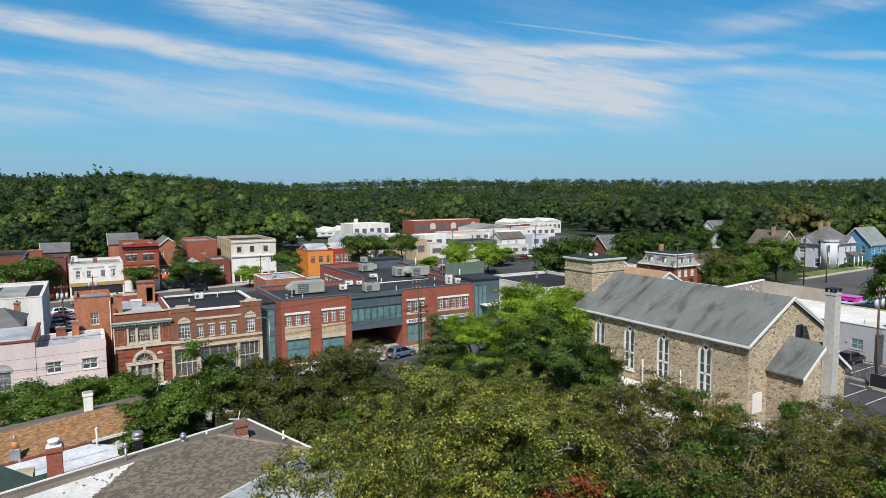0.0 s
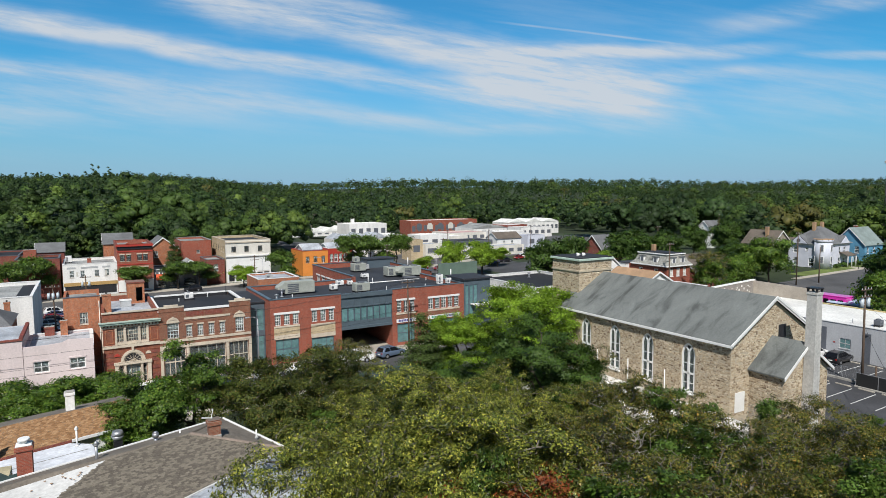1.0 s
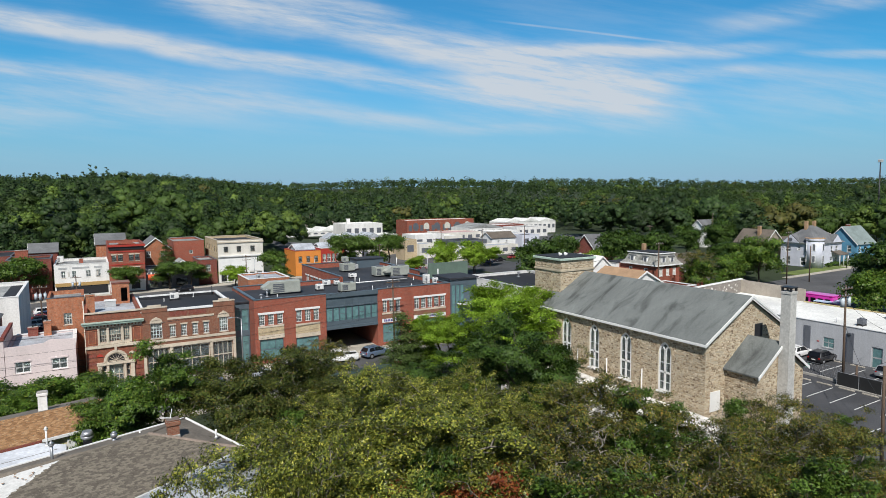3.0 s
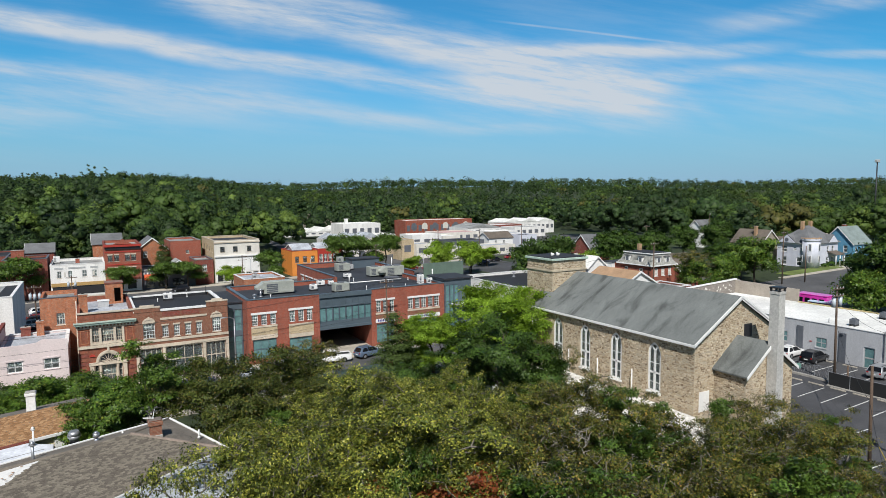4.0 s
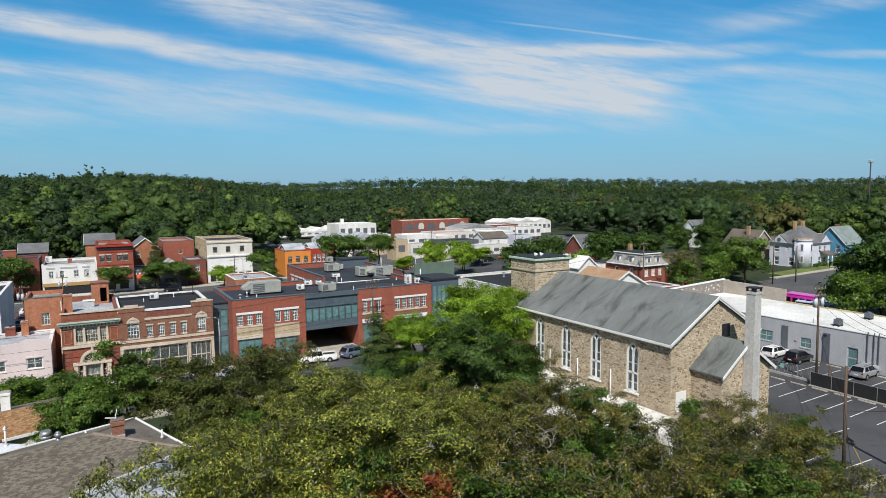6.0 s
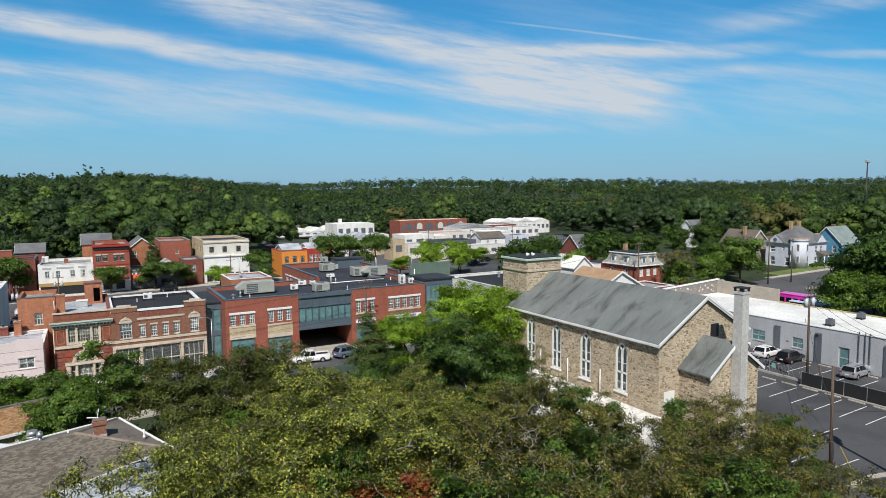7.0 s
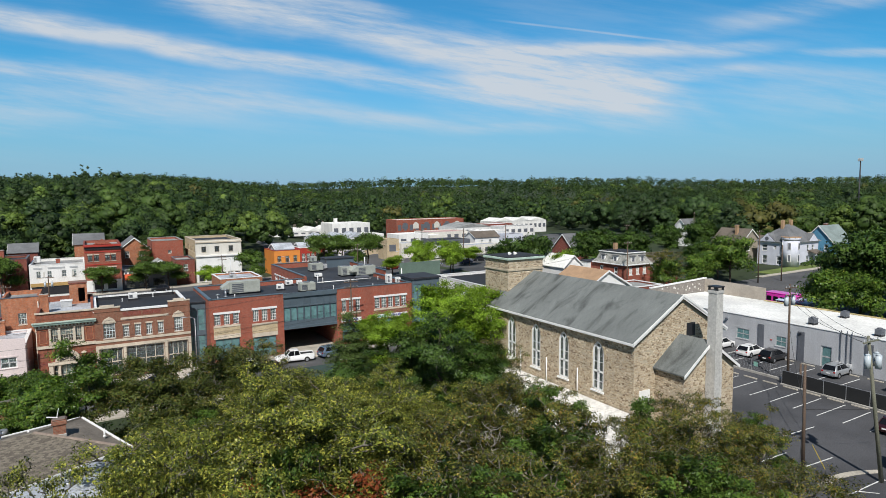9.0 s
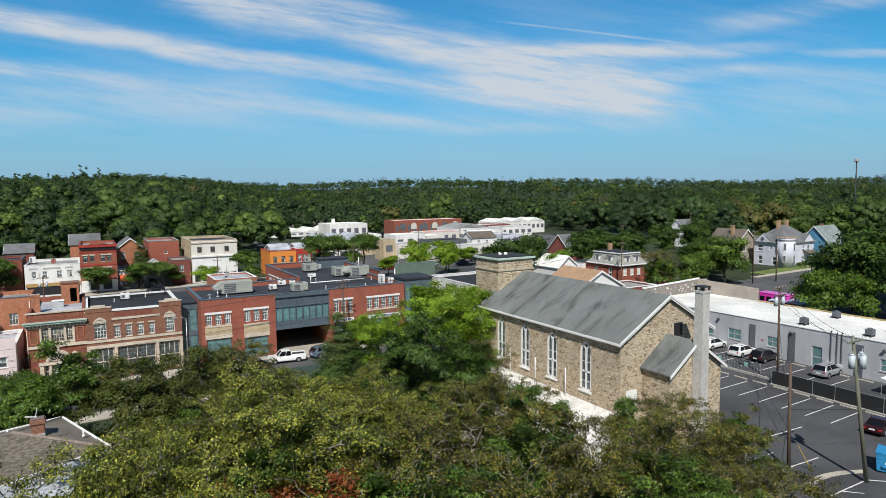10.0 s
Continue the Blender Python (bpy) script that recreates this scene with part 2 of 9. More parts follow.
def plain(name, color, rough=0.7, grain=6.0, stain=0.5, var=0.25, metal=0.0, bump=0.25, per_object=0.0, streaks=False):
    """A surface with fine grain and larger stains over one base colour."""
    m, nt, s = shader(name)
    c = coord_of(nt)
    fine = tex(nt, "ShaderNodeTexNoise", c, grain, Detail=6.0, Roughness=0.6)
    big = tex(nt, "ShaderNodeTexNoise", coord_of(nt, (1, 1, 0.18)) if streaks else c, stain, Detail=5.0, Roughness=0.65)
    a = blend(nt, "MULTIPLY", var * 1.6, rgb(color), ramp(nt, fine.outputs["Fac"], [(0.3, 0.55), (0.7, 1.25)]))
    a = blend(nt, "MULTIPLY", var * 1.6, a, ramp(nt, big.outputs["Fac"], [(0.32, 0.5), (0.62, 1.15)]))
    if per_object:
        info = nt.nodes.new("ShaderNodeObjectInfo")
        a = blend(nt, "MULTIPLY", per_object, a, ramp(nt, info.outputs["Random"], [(0, 0.45), (1, 1.4)]))
    link(nt, a, s.inputs["Base Color"])
    s.inputs["Metallic"].default_value = metal
    link(nt, ramp(nt, big.outputs["Fac"], [(0.2, max(rough - 0.12, 0.05)), (0.8, min(rough + 0.12, 1))]), s.inputs["Roughness"])
    if bump:
        bumped(nt, s, fine.outputs["Fac"], bump)
    return m


def brick(name, c1, c2, mortar, wear=0.35, paint=0.0):
    """Running-bond brickwork at true size on upright walls."""
    m, nt, s = shader(name)
    xyz = nt.nodes.new("ShaderNodeSeparateXYZ")
    link(nt, coord_of(nt), xyz.inputs[0])
    add = nt.nodes.new("ShaderNodeMath")
    link(nt, xyz.outputs[0], add.inputs[0])
    link(nt, xyz.outputs[1], add.inputs[1])
    uv = nt.nodes.new("ShaderNodeCombineXYZ")
    link(nt, add.outputs[0], uv.inputs[0])
    link(nt, xyz.outputs[2], uv.inputs[1])
    br = tex(nt, "ShaderNodeTexBrick", uv.outputs[0], 1.0, Color1=rgb(c1), Color2=rgb(c2), Mortar=rgb(mortar), Mortar_Size=0.008, Brick_Width=0.215, Row_Height=0.075, Bias=0.0)
    big = tex(nt, "ShaderNodeTexNoise", coord_of(nt, (1, 1, 0.35)), 0.6, Detail=7.0, Roughness=0.68)
    fine = tex(nt, "ShaderNodeTexNoise", coord_of(nt), 3.0, Detail=5.0, Roughness=0.6)
    a = blend(nt, "MULTIPLY", wear, br.outputs["Color"], ramp(nt, big.outputs["Fac"], [(0.3, 0.42), (0.5, 0.95), (0.7, 1.35)]))
    a = blend(nt, "MULTIPLY", wear, a, ramp(nt, fine.outputs["Fac"], [(0.3, 0.6), (0.7, 1.3)]))
    link(nt, a, s.inputs["Base Color"])
    s.inputs["Roughness"].default_value = 0.88
    bumped(nt, s, br.outputs["Fac"], -0.5, 0.01)
    return m


def islands(name, stops, rough=0.85, per="island", bump=0.3, grain=8.0, trans=0.0, spec=0.3):
    """Colour that changes from piece to piece."""
    m, nt, s = shader(name)
    if per == "island":
        r = nt.nodes.new("ShaderNodeNewGeometry").outputs["Random Per Island"]
    else:
        r = nt.nodes.new("ShaderNodeObjectInfo").outputs["Random"]
    fine = tex(nt, "ShaderNodeTexNoise", coord_of(nt), grain, Detail=4.0)
    a = blend(nt, "MULTIPLY", 0.5, ramp(nt, r, stops), ramp(nt, fine.outputs["Fac"], [(0.3, 0.6), (0.7, 1.25)]))
    link(nt, a, s.inputs["Base Color"])
    s.inputs["Roughness"].default_value = rough
    s.inputs["Specular IOR Level"].default_value = spec
    if bump:
        bumped(nt, s, fine.outputs["Fac"], bump)
    return m


def leafy(name, stops, gloss=0.5, clump=0.35, trans=0.35):
    """Leaves: every leaf its own green, larger patches of lighter and darker growth, light shining through."""
    m, nt, s = shader(name)
    r = nt.nodes.new("ShaderNodeNewGeometry").outputs["Random Per Island"]
    big = tex(nt, "ShaderNodeTexNoise", nt.nodes.new("ShaderNodeNewGeometry").outputs["Position"], clump, Detail=3.0)
    a = blend(nt, "MULTIPLY", 0.8, ramp(nt, r, stops), ramp(nt, big.outputs["Fac"], [(0.3, 0.55), (0.7, 1.4)]))
    link(nt, a, s.inputs["Base Color"])
    s.inputs["Roughness"].default_value = gloss
    s.inputs["Specular IOR Level"].default_value = 0.25
    t = nt.nodes.new("ShaderNodeBsdfTranslucent")
    link(nt, blend(nt, "MULTIPLY", 1.0, a, (1.35, 1.45, 0.7)), t.inputs["Color"])
    mx = nt.nodes.new("ShaderNodeMixShader")
    mx.inputs[0].default_value = trans
    link(nt, s.outputs[0], mx.inputs[1])
    link(nt, t.outputs[0], mx.inputs[2])
    link(nt, mx.outputs[0], nt.nodes["Material Output"].inputs[0])
    return m


def glass(name, tint=(0.75, 0.85, 0.85), rough=0.02):
    m, nt, s = shader(name)
    s.inputs["Base Color"].default_value = rgb(tint)
    s.inputs["Roughness"].default_value = rough
    s.inputs["IOR"].default_value = 1.45
    s.inputs["Transmission Weight"].default_value = 0.92
    return m


def metal(name, color, rough=0.4, metallic=0.9):
    return plain(name, color, rough, 12.0, 1.5, 0.15, metallic, 0.05)


def paintwork(name, color, flake=0.0):
    m, nt, s = shader(name)
    n = tex(nt, "ShaderNodeTexNoise", coord_of(nt), 3.0, Detail=4.0)
    link(nt, blend(nt, "MULTIPLY", 0.25, rgb(color), ramp(nt, n.outputs["Fac"], [(0.3, 0.8), (0.7, 1.1)])), s.inputs["Base Color"])
    s.inputs["Roughness"].default_value, s.inputs["Coat Weight"].default_value, s.inputs["Metallic"].default_value = 0.3, 0.5, flake
    return m


def roofing(name, color, course=0.16):
    """Old roofing in thin courses along the eaves, with dark streaks running down the slope."""
    m, nt, s = shader(name)
    xyz = nt.nodes.new("ShaderNodeSeparateXYZ")
    link(nt, coord_of(nt), xyz.inputs[0])
    line = nt.nodes.new("ShaderNodeMath")
    line.operation = "FRACT"
    mul = nt.nodes.new("ShaderNodeMath")
    mul.operation = "MULTIPLY"
    link(nt, xyz.outputs[2], mul.inputs[0])
    mul.inputs[1].default_value = 1 / (course * 0.5)
    link(nt, mul.outputs[0], line.inputs[0])
    streak_ = tex(nt, "ShaderNodeTexNoise", coord_of(nt, (0.35, 1.0, 0.5)), 0.55, Detail=7.0, Roughness=0.6, Distortion=0.6)
    blot = tex(nt, "ShaderNodeTexNoise", coord_of(nt), 0.16, Detail=4.0)
    fine = tex(nt, "ShaderNodeTexNoise", coord_of(nt, (1, 1, 3)), 5.0, Detail=5.0, Roughness=0.65)
    a = blend(nt, "MULTIPLY", 0.85, rgb(color), ramp(nt, streak_.outputs["Fac"], [(0.34, 0.36), (0.48, 0.92), (0.7, 1.15)]))
    a = blend(nt, "MULTIPLY", 0.6, a, ramp(nt, blot.outputs["Fac"], [(0.3, 0.75), (0.7, 1.2)]))
    a = blend(nt, "MULTIPLY", 0.5, a, ramp(nt, fine.outputs["Fac"], [(0.3, 0.65), (0.7, 1.25)]))
    a = blend(nt, "MULTIPLY", 0.5, a, ramp(nt, line.outputs[0], [(0.0, 0.55), (0.18, 1.0), (1.0, 1.08)]))
    link(nt, a, s.inputs["Base Color"])
    s.inputs["Roughness"].default_value = 0.85
    bumped(nt, s, line.outputs[0], 0.3, 0.02)
    return m


M_BRICK_RED = brick("red_brick", (0.34, 0.080, 0.043), (0.25, 0.058, 0.034), (0.28, 0.15, 0.11), 0.34)
M_BRICK_BANK = brick("orange_red_brick", (0.30, 0.080, 0.040), (0.20, 0.055, 0.030), (0.22, 0.13, 0.09), 0.45)
M_BRICK_MID = brick("brown_brick", (0.265, 0.098, 0.054), (0.18, 0.068, 0.040), (0.25, 0.17, 0.12), 0.38)
M_BRICK_OLD = brick("old_orange_brick", (0.47, 0.145, 0.055), (0.31, 0.10, 0.048), (0.36, 0.26, 0.18), 0.6)
M_BRICK_DARK = brick("dark_red_brick", (0.25, 0.05, 0.032), (0.17, 0.036, 0.026), (0.22, 0.13, 0.10), 0.4)
M_BRICK_TAN = brick("tan_brick", (0.52, 0.41, 0.25), (0.42, 0.32, 0.19), (0.55, 0.47, 0.34), 0.35)
M_STONE = plain("limestone", (0.60, 0.52, 0.41), 0.8, 7.0, 0.6, 0.28, streaks=True)
M_CREAM = plain("cream_painted_stucco", (0.70, 0.67, 0.60), 0.75, 5.0, 0.4, 0.22, streaks=True)
M_WHITE = plain("white_paint", (0.80, 0.80, 0.78), 0.55, 9.0, 0.5, 0.12, bump=0.1)
M_WHITEWALL = plain("white_painted_masonry", (0.80, 0.79, 0.76), 0.7, 4.0, 0.35, 0.22, streaks=True)
M_PINK = plain("pale_pink_painted_stucco", (0.70, 0.60, 0.585), 0.8, 5.0, 0.3, 0.18, streaks=True)
M_GREY = plain("grey_painted_block", (0.46, 0.47, 0.49), 0.75, 5.0, 0.35, 0.2, streaks=True)
M_DKGREY = plain("dark_grey_paint", (0.12, 0.13, 0.15), 0.6, 5.0, 0.6, 0.2)
M_SLATEMETAL = plain("blue_grey_metal_panel", (0.115, 0.155, 0.185), 0.42, 10.0, 0.5, 0.14, 0.25, 0.05)
M_BLACKROOF = plain("black_roof_membrane", (0.021, 0.023, 0.028), 0.8, 4.0, 0.16, 0.5, bump=0.25)
M_DARKROOF = plain("charcoal_roof_membrane", (0.037, 0.042, 0.052), 0.8, 4.0, 0.14, 0.5, bump=0.25)
M_GREYROOF = plain("weathered_grey_roofing", (0.34, 0.35, 0.34), 0.8, 3.0, 0.25, 0.55)
M_WHITEROOF = plain("white_roof_coating", (0.82, 0.82, 0.78), 0.7, 3.0, 0.12, 0.3)
M_SILVERROOF = plain("silver_coated_roofing", (0.50, 0.53, 0.57), 0.6, 4.0, 0.3, 0.5, 0.1)
M_CONC = plain("concrete", (0.42, 0.40, 0.36), 0.85, 6.0, 0.4, 0.35)
M_STACK = plain("grey_cement_render", (0.56, 0.55, 0.52), 0.85, 5.0, 0.4, 0.35, streaks=True)
M_ASPHALT = plain("asphalt", (0.072, 0.073, 0.078), 0.9, 9.0, 0.12, 0.5, bump=0.3)
M_ROAD = plain("street_asphalt", (0.10, 0.10, 0.102), 0.9, 9.0, 0.10, 0.45, bump=0.3)
M_PAVE = plain("pale_concrete_pavement", (0.46, 0.42, 0.35), 0.88, 7.0, 0.4, 0.3)
M_LINE = plain("white_road_paint", (0.72, 0.72, 0.69), 0.7, 14.0, 1.2, 0.35)
M_GRASS = plain("lawn_and_scrub", (0.030, 0.048, 0.014), 0.95, 2.5, 0.05, 0.6, bump=0.6)
M_SLATE = roofing("grey_church_roofing", (0.172, 0.186, 0.178))
M_SHINGLE_GREY = plain("grey_roof_shingles", (0.16, 0.165, 0.17), 0.85, 5.0, 0.3, 0.4)
M_SHINGLE_BROWN = plain("brown_grey_roof_shingles", (0.15, 0.125, 0.10), 0.9, 5.0, 0.3, 0.4)
M_SHINGLE_GREEN = plain("dark_green_roof_shingles", (0.035, 0.062, 0.055), 0.85, 5.0, 0.3, 0.45)
M_MINT = plain("verdigris_copper", (0.46, 0.58, 0.50), 0.6, 6.0, 0.8, 0.3)
M_UNIT = plain("pale_green_grey_sheet_metal", (0.43, 0.45, 0.40), 0.5, 6.0, 0.8, 0.2, 0.2)
M_UNITGREY = plain("light_grey_sheet_metal", (0.52, 0.53, 0.53), 0.5, 6.0, 0.8, 0.2, 0.2)
M_GALV = metal("galvanised_steel", (0.45, 0.46, 0.48), 0.45, 0.7)
M_DARKMETAL = plain("dark_steel", (0.035, 0.035, 0.04), 0.5, 8.0, 1.0, 0.2, 0.4)
M_BLACK = plain("black_rubber", (0.015, 0.015, 0.016), 0.75, 8.0, 1.0, 0.2)
M_WOODPOLE = plain("weathered_pole_wood", (0.125, 0.085, 0.060), 0.9, 12.0, 0.6, 0.45, streaks=True)
M_WOODGREY = plain("grey_green_pole_wood", (0.20, 0.20, 0.145), 0.9, 12.0, 0.6, 0.45, streaks=True)
M_BARK = plain("bark", (0.085, 0.065, 0.048), 0.95, 14.0, 1.5, 0.5, bump=0.6)
M_PALEBARK = plain("pale_grey_bark", (0.19, 0.17, 0.14), 0.95, 10.0, 1.5, 0.45, bump=0.6)
M_GLASS = glass("window_glass")
# opaque panes: glass tint and reflected sky both put into the teal base
M_GREENGLASS = plain("teal_tint_and_sky_sheen", (0.13, 0.25, 0.255), 0.12, 2.0, 0.5, 0.25, 0.0, 0.0)
M_BLIND = plain("pale_roller_blind", (0.62, 0.60, 0.54), 0.8, 6.0, 1.0, 0.12)
M_BLINDGREEN = plain("pale_green_blind", (0.34, 0.47, 0.44), 0.7, 6.0, 1.0, 0.12)
# added walls and floors inside, coloured dark to stand for dim rooms
M_INSIDE = plain("darkened_room_lining", (0.20, 0.19, 0.17), 0.9, 3.0, 0.8, 0.2)
M_SIDING_YEL = plain("faded_yellow_clapboard", (0.50, 0.44, 0.28), 0.75, 6.0, 0.6, 0.3)
M_ORANGE = plain("bright_orange_paint", (0.72, 0.26, 0.05), 0.6, 6.0, 0.5, 0.15)
M_REDPAINT = plain("red_paint", (0.42, 0.045, 0.03), 0.55, 6.0, 0.6, 0.2)
M_LILAC = plain("pale_grey_clapboard_paint", (0.60, 0.62, 0.69), 0.7, 6.0, 0.5, 0.15)
M_BLUE = plain("teal_blue_clapboard_paint", (0.11, 0.30, 0.45), 0.7, 6.0, 0.5, 0.2)
M_TAUPE = plain("taupe_shingle_siding", (0.33, 0.29, 0.23), 0.8, 6.0, 0.5, 0.25)
M_TAR = plain("tan_roof_shingles", (0.42, 0.27, 0.16), 0.85, 5.0, 0.4, 0.3)

# ---- ground ----
def sstep(v, lo, hi):
    t = np.clip((v - lo) / (hi - lo), 0, 1)
    return t * t * (3 - 2 * t)


def ground_z(x, y):
    """Height of the ground: a gentle rise to the east, falling a little northward, wooded hills far off."""
    x, y = np.asarray(x, float), np.asarray(y, float)
    z = 0.35 + 0.0175 * np.clip(x, -60, 260) - 0.008 * np.clip(y - 110, 0, 250)
    z = z + 0.9 * sstep(x, 106, 124)
    ahead, across = 0.494 * x + 0.869 * y, 0.869 * x - 0.494 * y
    left = sstep(-across / np.maximum(ahead, 60), 0.10, 0.55)
    z = z + left * (17.5 * sstep(ahead, 215, 330) + 13 * sstep(ahead, 330, 620)) + (1 - left) * (-6 * sstep(ahead, 330, 420) + 11 * sstep(ahead, 480, 800))
    z = z + 27 * sstep(ahead, 700, 1500)
    z = z + 5 * np.sin(across / 190 + 1.0) * sstep(ahead, 420, 900) + 4 * np.sin(across / 83 + ahead / 150) * sstep(ahead, 420, 900)
    return z


def gz(x, y):
    return float(ground_z(x, y))


def grid_mesh(name, xs, ys, lift, material, flat=None):
    X, Y = np.meshgrid(xs, ys)
    Z = ground_z(X, Y) + lift if flat is None else np.full_like(X, flat)
    n, m = len(xs), len(ys)
    i = np.arange(n * m).reshape(m, n)
    faces = np.stack([i[:-1, :-1], i[:-1, 1:], i[1:, 1:], i[1:, :-1]], -1).reshape(-1, 4)
    me = bpy.data.meshes.new(name)
    me.from_pydata(np.stack([X, Y, Z], -1).reshape(-1, 3).tolist(), [], faces.tolist())
    me.materials.append(material)
    return me


def spread(lo, hi, near0, near1, fine, coarse):
    out = [lo]
    while out[-1] < hi:
        v = out[-1]
        gap = max(near0 - v, v - near1, 0)
        out.append(v + fine + (coarse - fine) * min(gap / 600, 1))
    return np.array(out)


ground = tagged(new("ground", grid_mesh("ground", spread(-1400, 3400, -60, 260, 9, 60), spread(-900, 3000, -40, 330, 9, 60), 0, M_GRASS)),
                "rough grassy ground that reaches the wooded horizon", "ground", kind="structure")
for p in ground.data.polygons:
    p.use_smooth = True


def sheet(name, x0, x1, y0, y1, lift, material, label, category, step=6.0):
    """A paved sheet laid on the ground, with its edges turned down."""
    xs, ys = np.linspace(x0, x1, max(2, int((x1 - x0) / step) + 1)), np.linspace(y0, y1, max(2, int((y1 - y0) / step) + 1))
    ob = new(name, grid_mesh(name, xs, ys, lift, material))
    m = ob.modifiers.new("depth", "SOLIDIFY")
    m.thickness, m.offset = 0.3, -1
    return tagged(ob, label, category, kind="structure")


sheet("road", -70, 130, 78.5, 88.5, 0.05, M_ROAD, "worn asphalt main street", "road")
sheet("pavement", -70, 66, 88.5, 93.2, 0.19, M_PAVE, "pale concrete pavement before the shops", "pavement")
sheet("pavement", -70, 66, 75.8, 78.5, 0.19, M_PAVE, "pale concrete pavement across the street", "pavement")
sheet("road", -70, 130, 172, 187, 0.05, M_ROAD, "asphalt back street", "road")
sheet("pavement", -70, 130, 187, 191.5, 0.19, M_PAVE, "concrete pavement of the back street", "pavement")
sheet("parking_lot", -30, 72, 112, 171, 0.06, M_ASPHALT, "dark asphalt parking lot behind the shops", "parking lot")
sheet("parking_lot", 74, 130, 100, 171, 0.05, M_ASPHALT, "dark asphalt parking yard", "parking lot")
sheet("parking_lot", 59, 97.3, 14, 60, 0.06, M_ASPHALT, "dark asphalt parking lot beside the church", "parking lot")
sheet("parking_lot", 78, 226, 191.6, 300, 0.05, M_ROAD, "worn asphalt yards among the far shops", "parking lot", 12.0)
sheet("road", 130.1, 146.9, 30, 171, 0.05, M_ROAD, "asphalt side street before the houses", "road")
sheet("road", 147, 330, 74, 92.7, 0.05, M_ROAD, "asphalt street along the houses", "road")

# ---- trees ----
def quads_mesh(name, P, material, per=3, normals=None):
    """A mesh of loose leaves: P holds per corners each. normals: the way each leaf's bough swells, to shade by."""
    n = len(P) // per
    me = bpy.data.meshes.new(name)
    me.vertices.add(n * per)
    me.vertices.foreach_set("co", P.astype(np.float32).ravel())
    me.loops.add(n * per)
    me.loops.foreach_set("vertex_index", np.arange(n * per, dtype=np.int32))
    me.polygons.add(n)
    me.polygons.foreach_set("loop_start", np.arange(0, n * per, per, dtype=np.int32))
    me.polygons.foreach_set("loop_total", np.full(n, per, dtype=np.int32))
    me.materials.append(material)
    me.update(calc_edges=True)
    if normals is not None:
        me.attributes.new("custom_normal", "FLOAT_VECTOR", "POINT").data.foreach_set("vector", normals.astype(np.float32).ravel())
    return me


def unit(v):
    return v / (np.linalg.norm(v, axis=1, keepdims=True) + 1e-9)


def leaf_quads(rng, centres, outward, size, droop=0.25, toss=0.75, up=0.45):
    """One pointed leaf at every centre, turned roughly outward and up."""
    n = len(centres)
    nor = outward + rng.normal(0, toss, (n, 3)) + np.array([0, 0, up])
    nor /= np.linalg.norm(nor, axis=1, keepdims=True) + 1e-9
    t = np.cross(nor, rng.normal(0, 1, (n, 3)))
    t /= np.linalg.norm(t, axis=1, keepdims=True) + 1e-9
    b = np.cross(nor, t)
    s = size * rng.uniform(0.65, 1.35, (n, 1))
    tip = centres + t * s - np.array([0, 0, 1.0]) * s * droop
    return np.stack([centres - t * s * 0.7 + b * s * 0.55, centres - t * s * 0.55 - b * s * 0.6, tip], 1).reshape(-1, 3)


def skeleton_tubes(nodes, parent, radius, name, material, sides=3):
    idx = [i for i in range(len(nodes)) if parent[i] >= 0]
    verts, faces = [], []
    ang = np.arange(sides) * math.tau / sides
    for i in idx:
        a, b = nodes[parent[i]], nodes[i]
        d = b - a
        L = np.linalg.norm(d)
        if L < 1e-4:
            continue
        d = d / L
        u = np.cross(d, [0.31, 0.95, 0.05])
        u /= np.linalg.norm(u) + 1e-9
        v = np.cross(d, u)
        ring = np.outer(np.cos(ang), u) + np.outer(np.sin(ang), v)
        k = len(verts)
        verts.extend((a + ring * radius[parent[i]] * (0.8 if parent[i] else 1)).tolist())
        verts.extend((b + ring * radius[i]).tolist())
        faces.extend((k + j, k + (j + 1) % sides, k + sides + (j + 1) % sides, k + sides + j) for j in range(sides))
    me = bpy.data.meshes.new(name)
    me.from_pydata(verts, [], faces)
    me.polygons.foreach_set("use_smooth", [True] * len(me.polygons))
    me.materials.append(material)
    return me


def crown_points(rng, n, lobes, shell=0.45, clump=0.0):
    """n places inside the lobes (x, y, z, rx, rz), more of them near the outside, fewer below.
    With clump, they gather in boughs of that radius, with gaps between, and each one's way out is that of its bough."""
    m = max(n // 6, 6) if clump else n
    w = np.array([l[3] ** 2 for l in lobes])
    pick = rng.choice(len(lobes), m, p=w / w.sum())
    d = rng.normal(0, 1, (m, 3))
    d /= np.linalg.norm(d, axis=1, keepdims=True)
    low = d[:, 2] < -0.35
    d[low, 2] *= -rng.uniform(0.0, 1.0, low.sum())
    r = (shell + (1 - shell) * rng.random(m) ** 0.6)[:, None]
    L = np.array(lobes)[pick]
    p = L[:, :3] + d * r * np.stack([L[:, 3], L[:, 3], L[:, 4]], 1)
    if not clump:
        return p, d
    own = rng.integers(0, m, n)
    e = rng.normal(0, 1, (n, 3))
    e /= np.linalg.norm(e, axis=1, keepdims=True)
    e[:, 2] = np.where(e[:, 2] < -0.2, -e[:, 2] * 0.7, e[:, 2])
    size = (clump * rng.uniform(0.6, 1.35, m))[own][:, None]
    return p[own] + e * size * rng.uniform(0.55, 1.0, (n, 1)) * np.array([1, 1, 0.55]), e * 0.8 + d[own] * 0.5


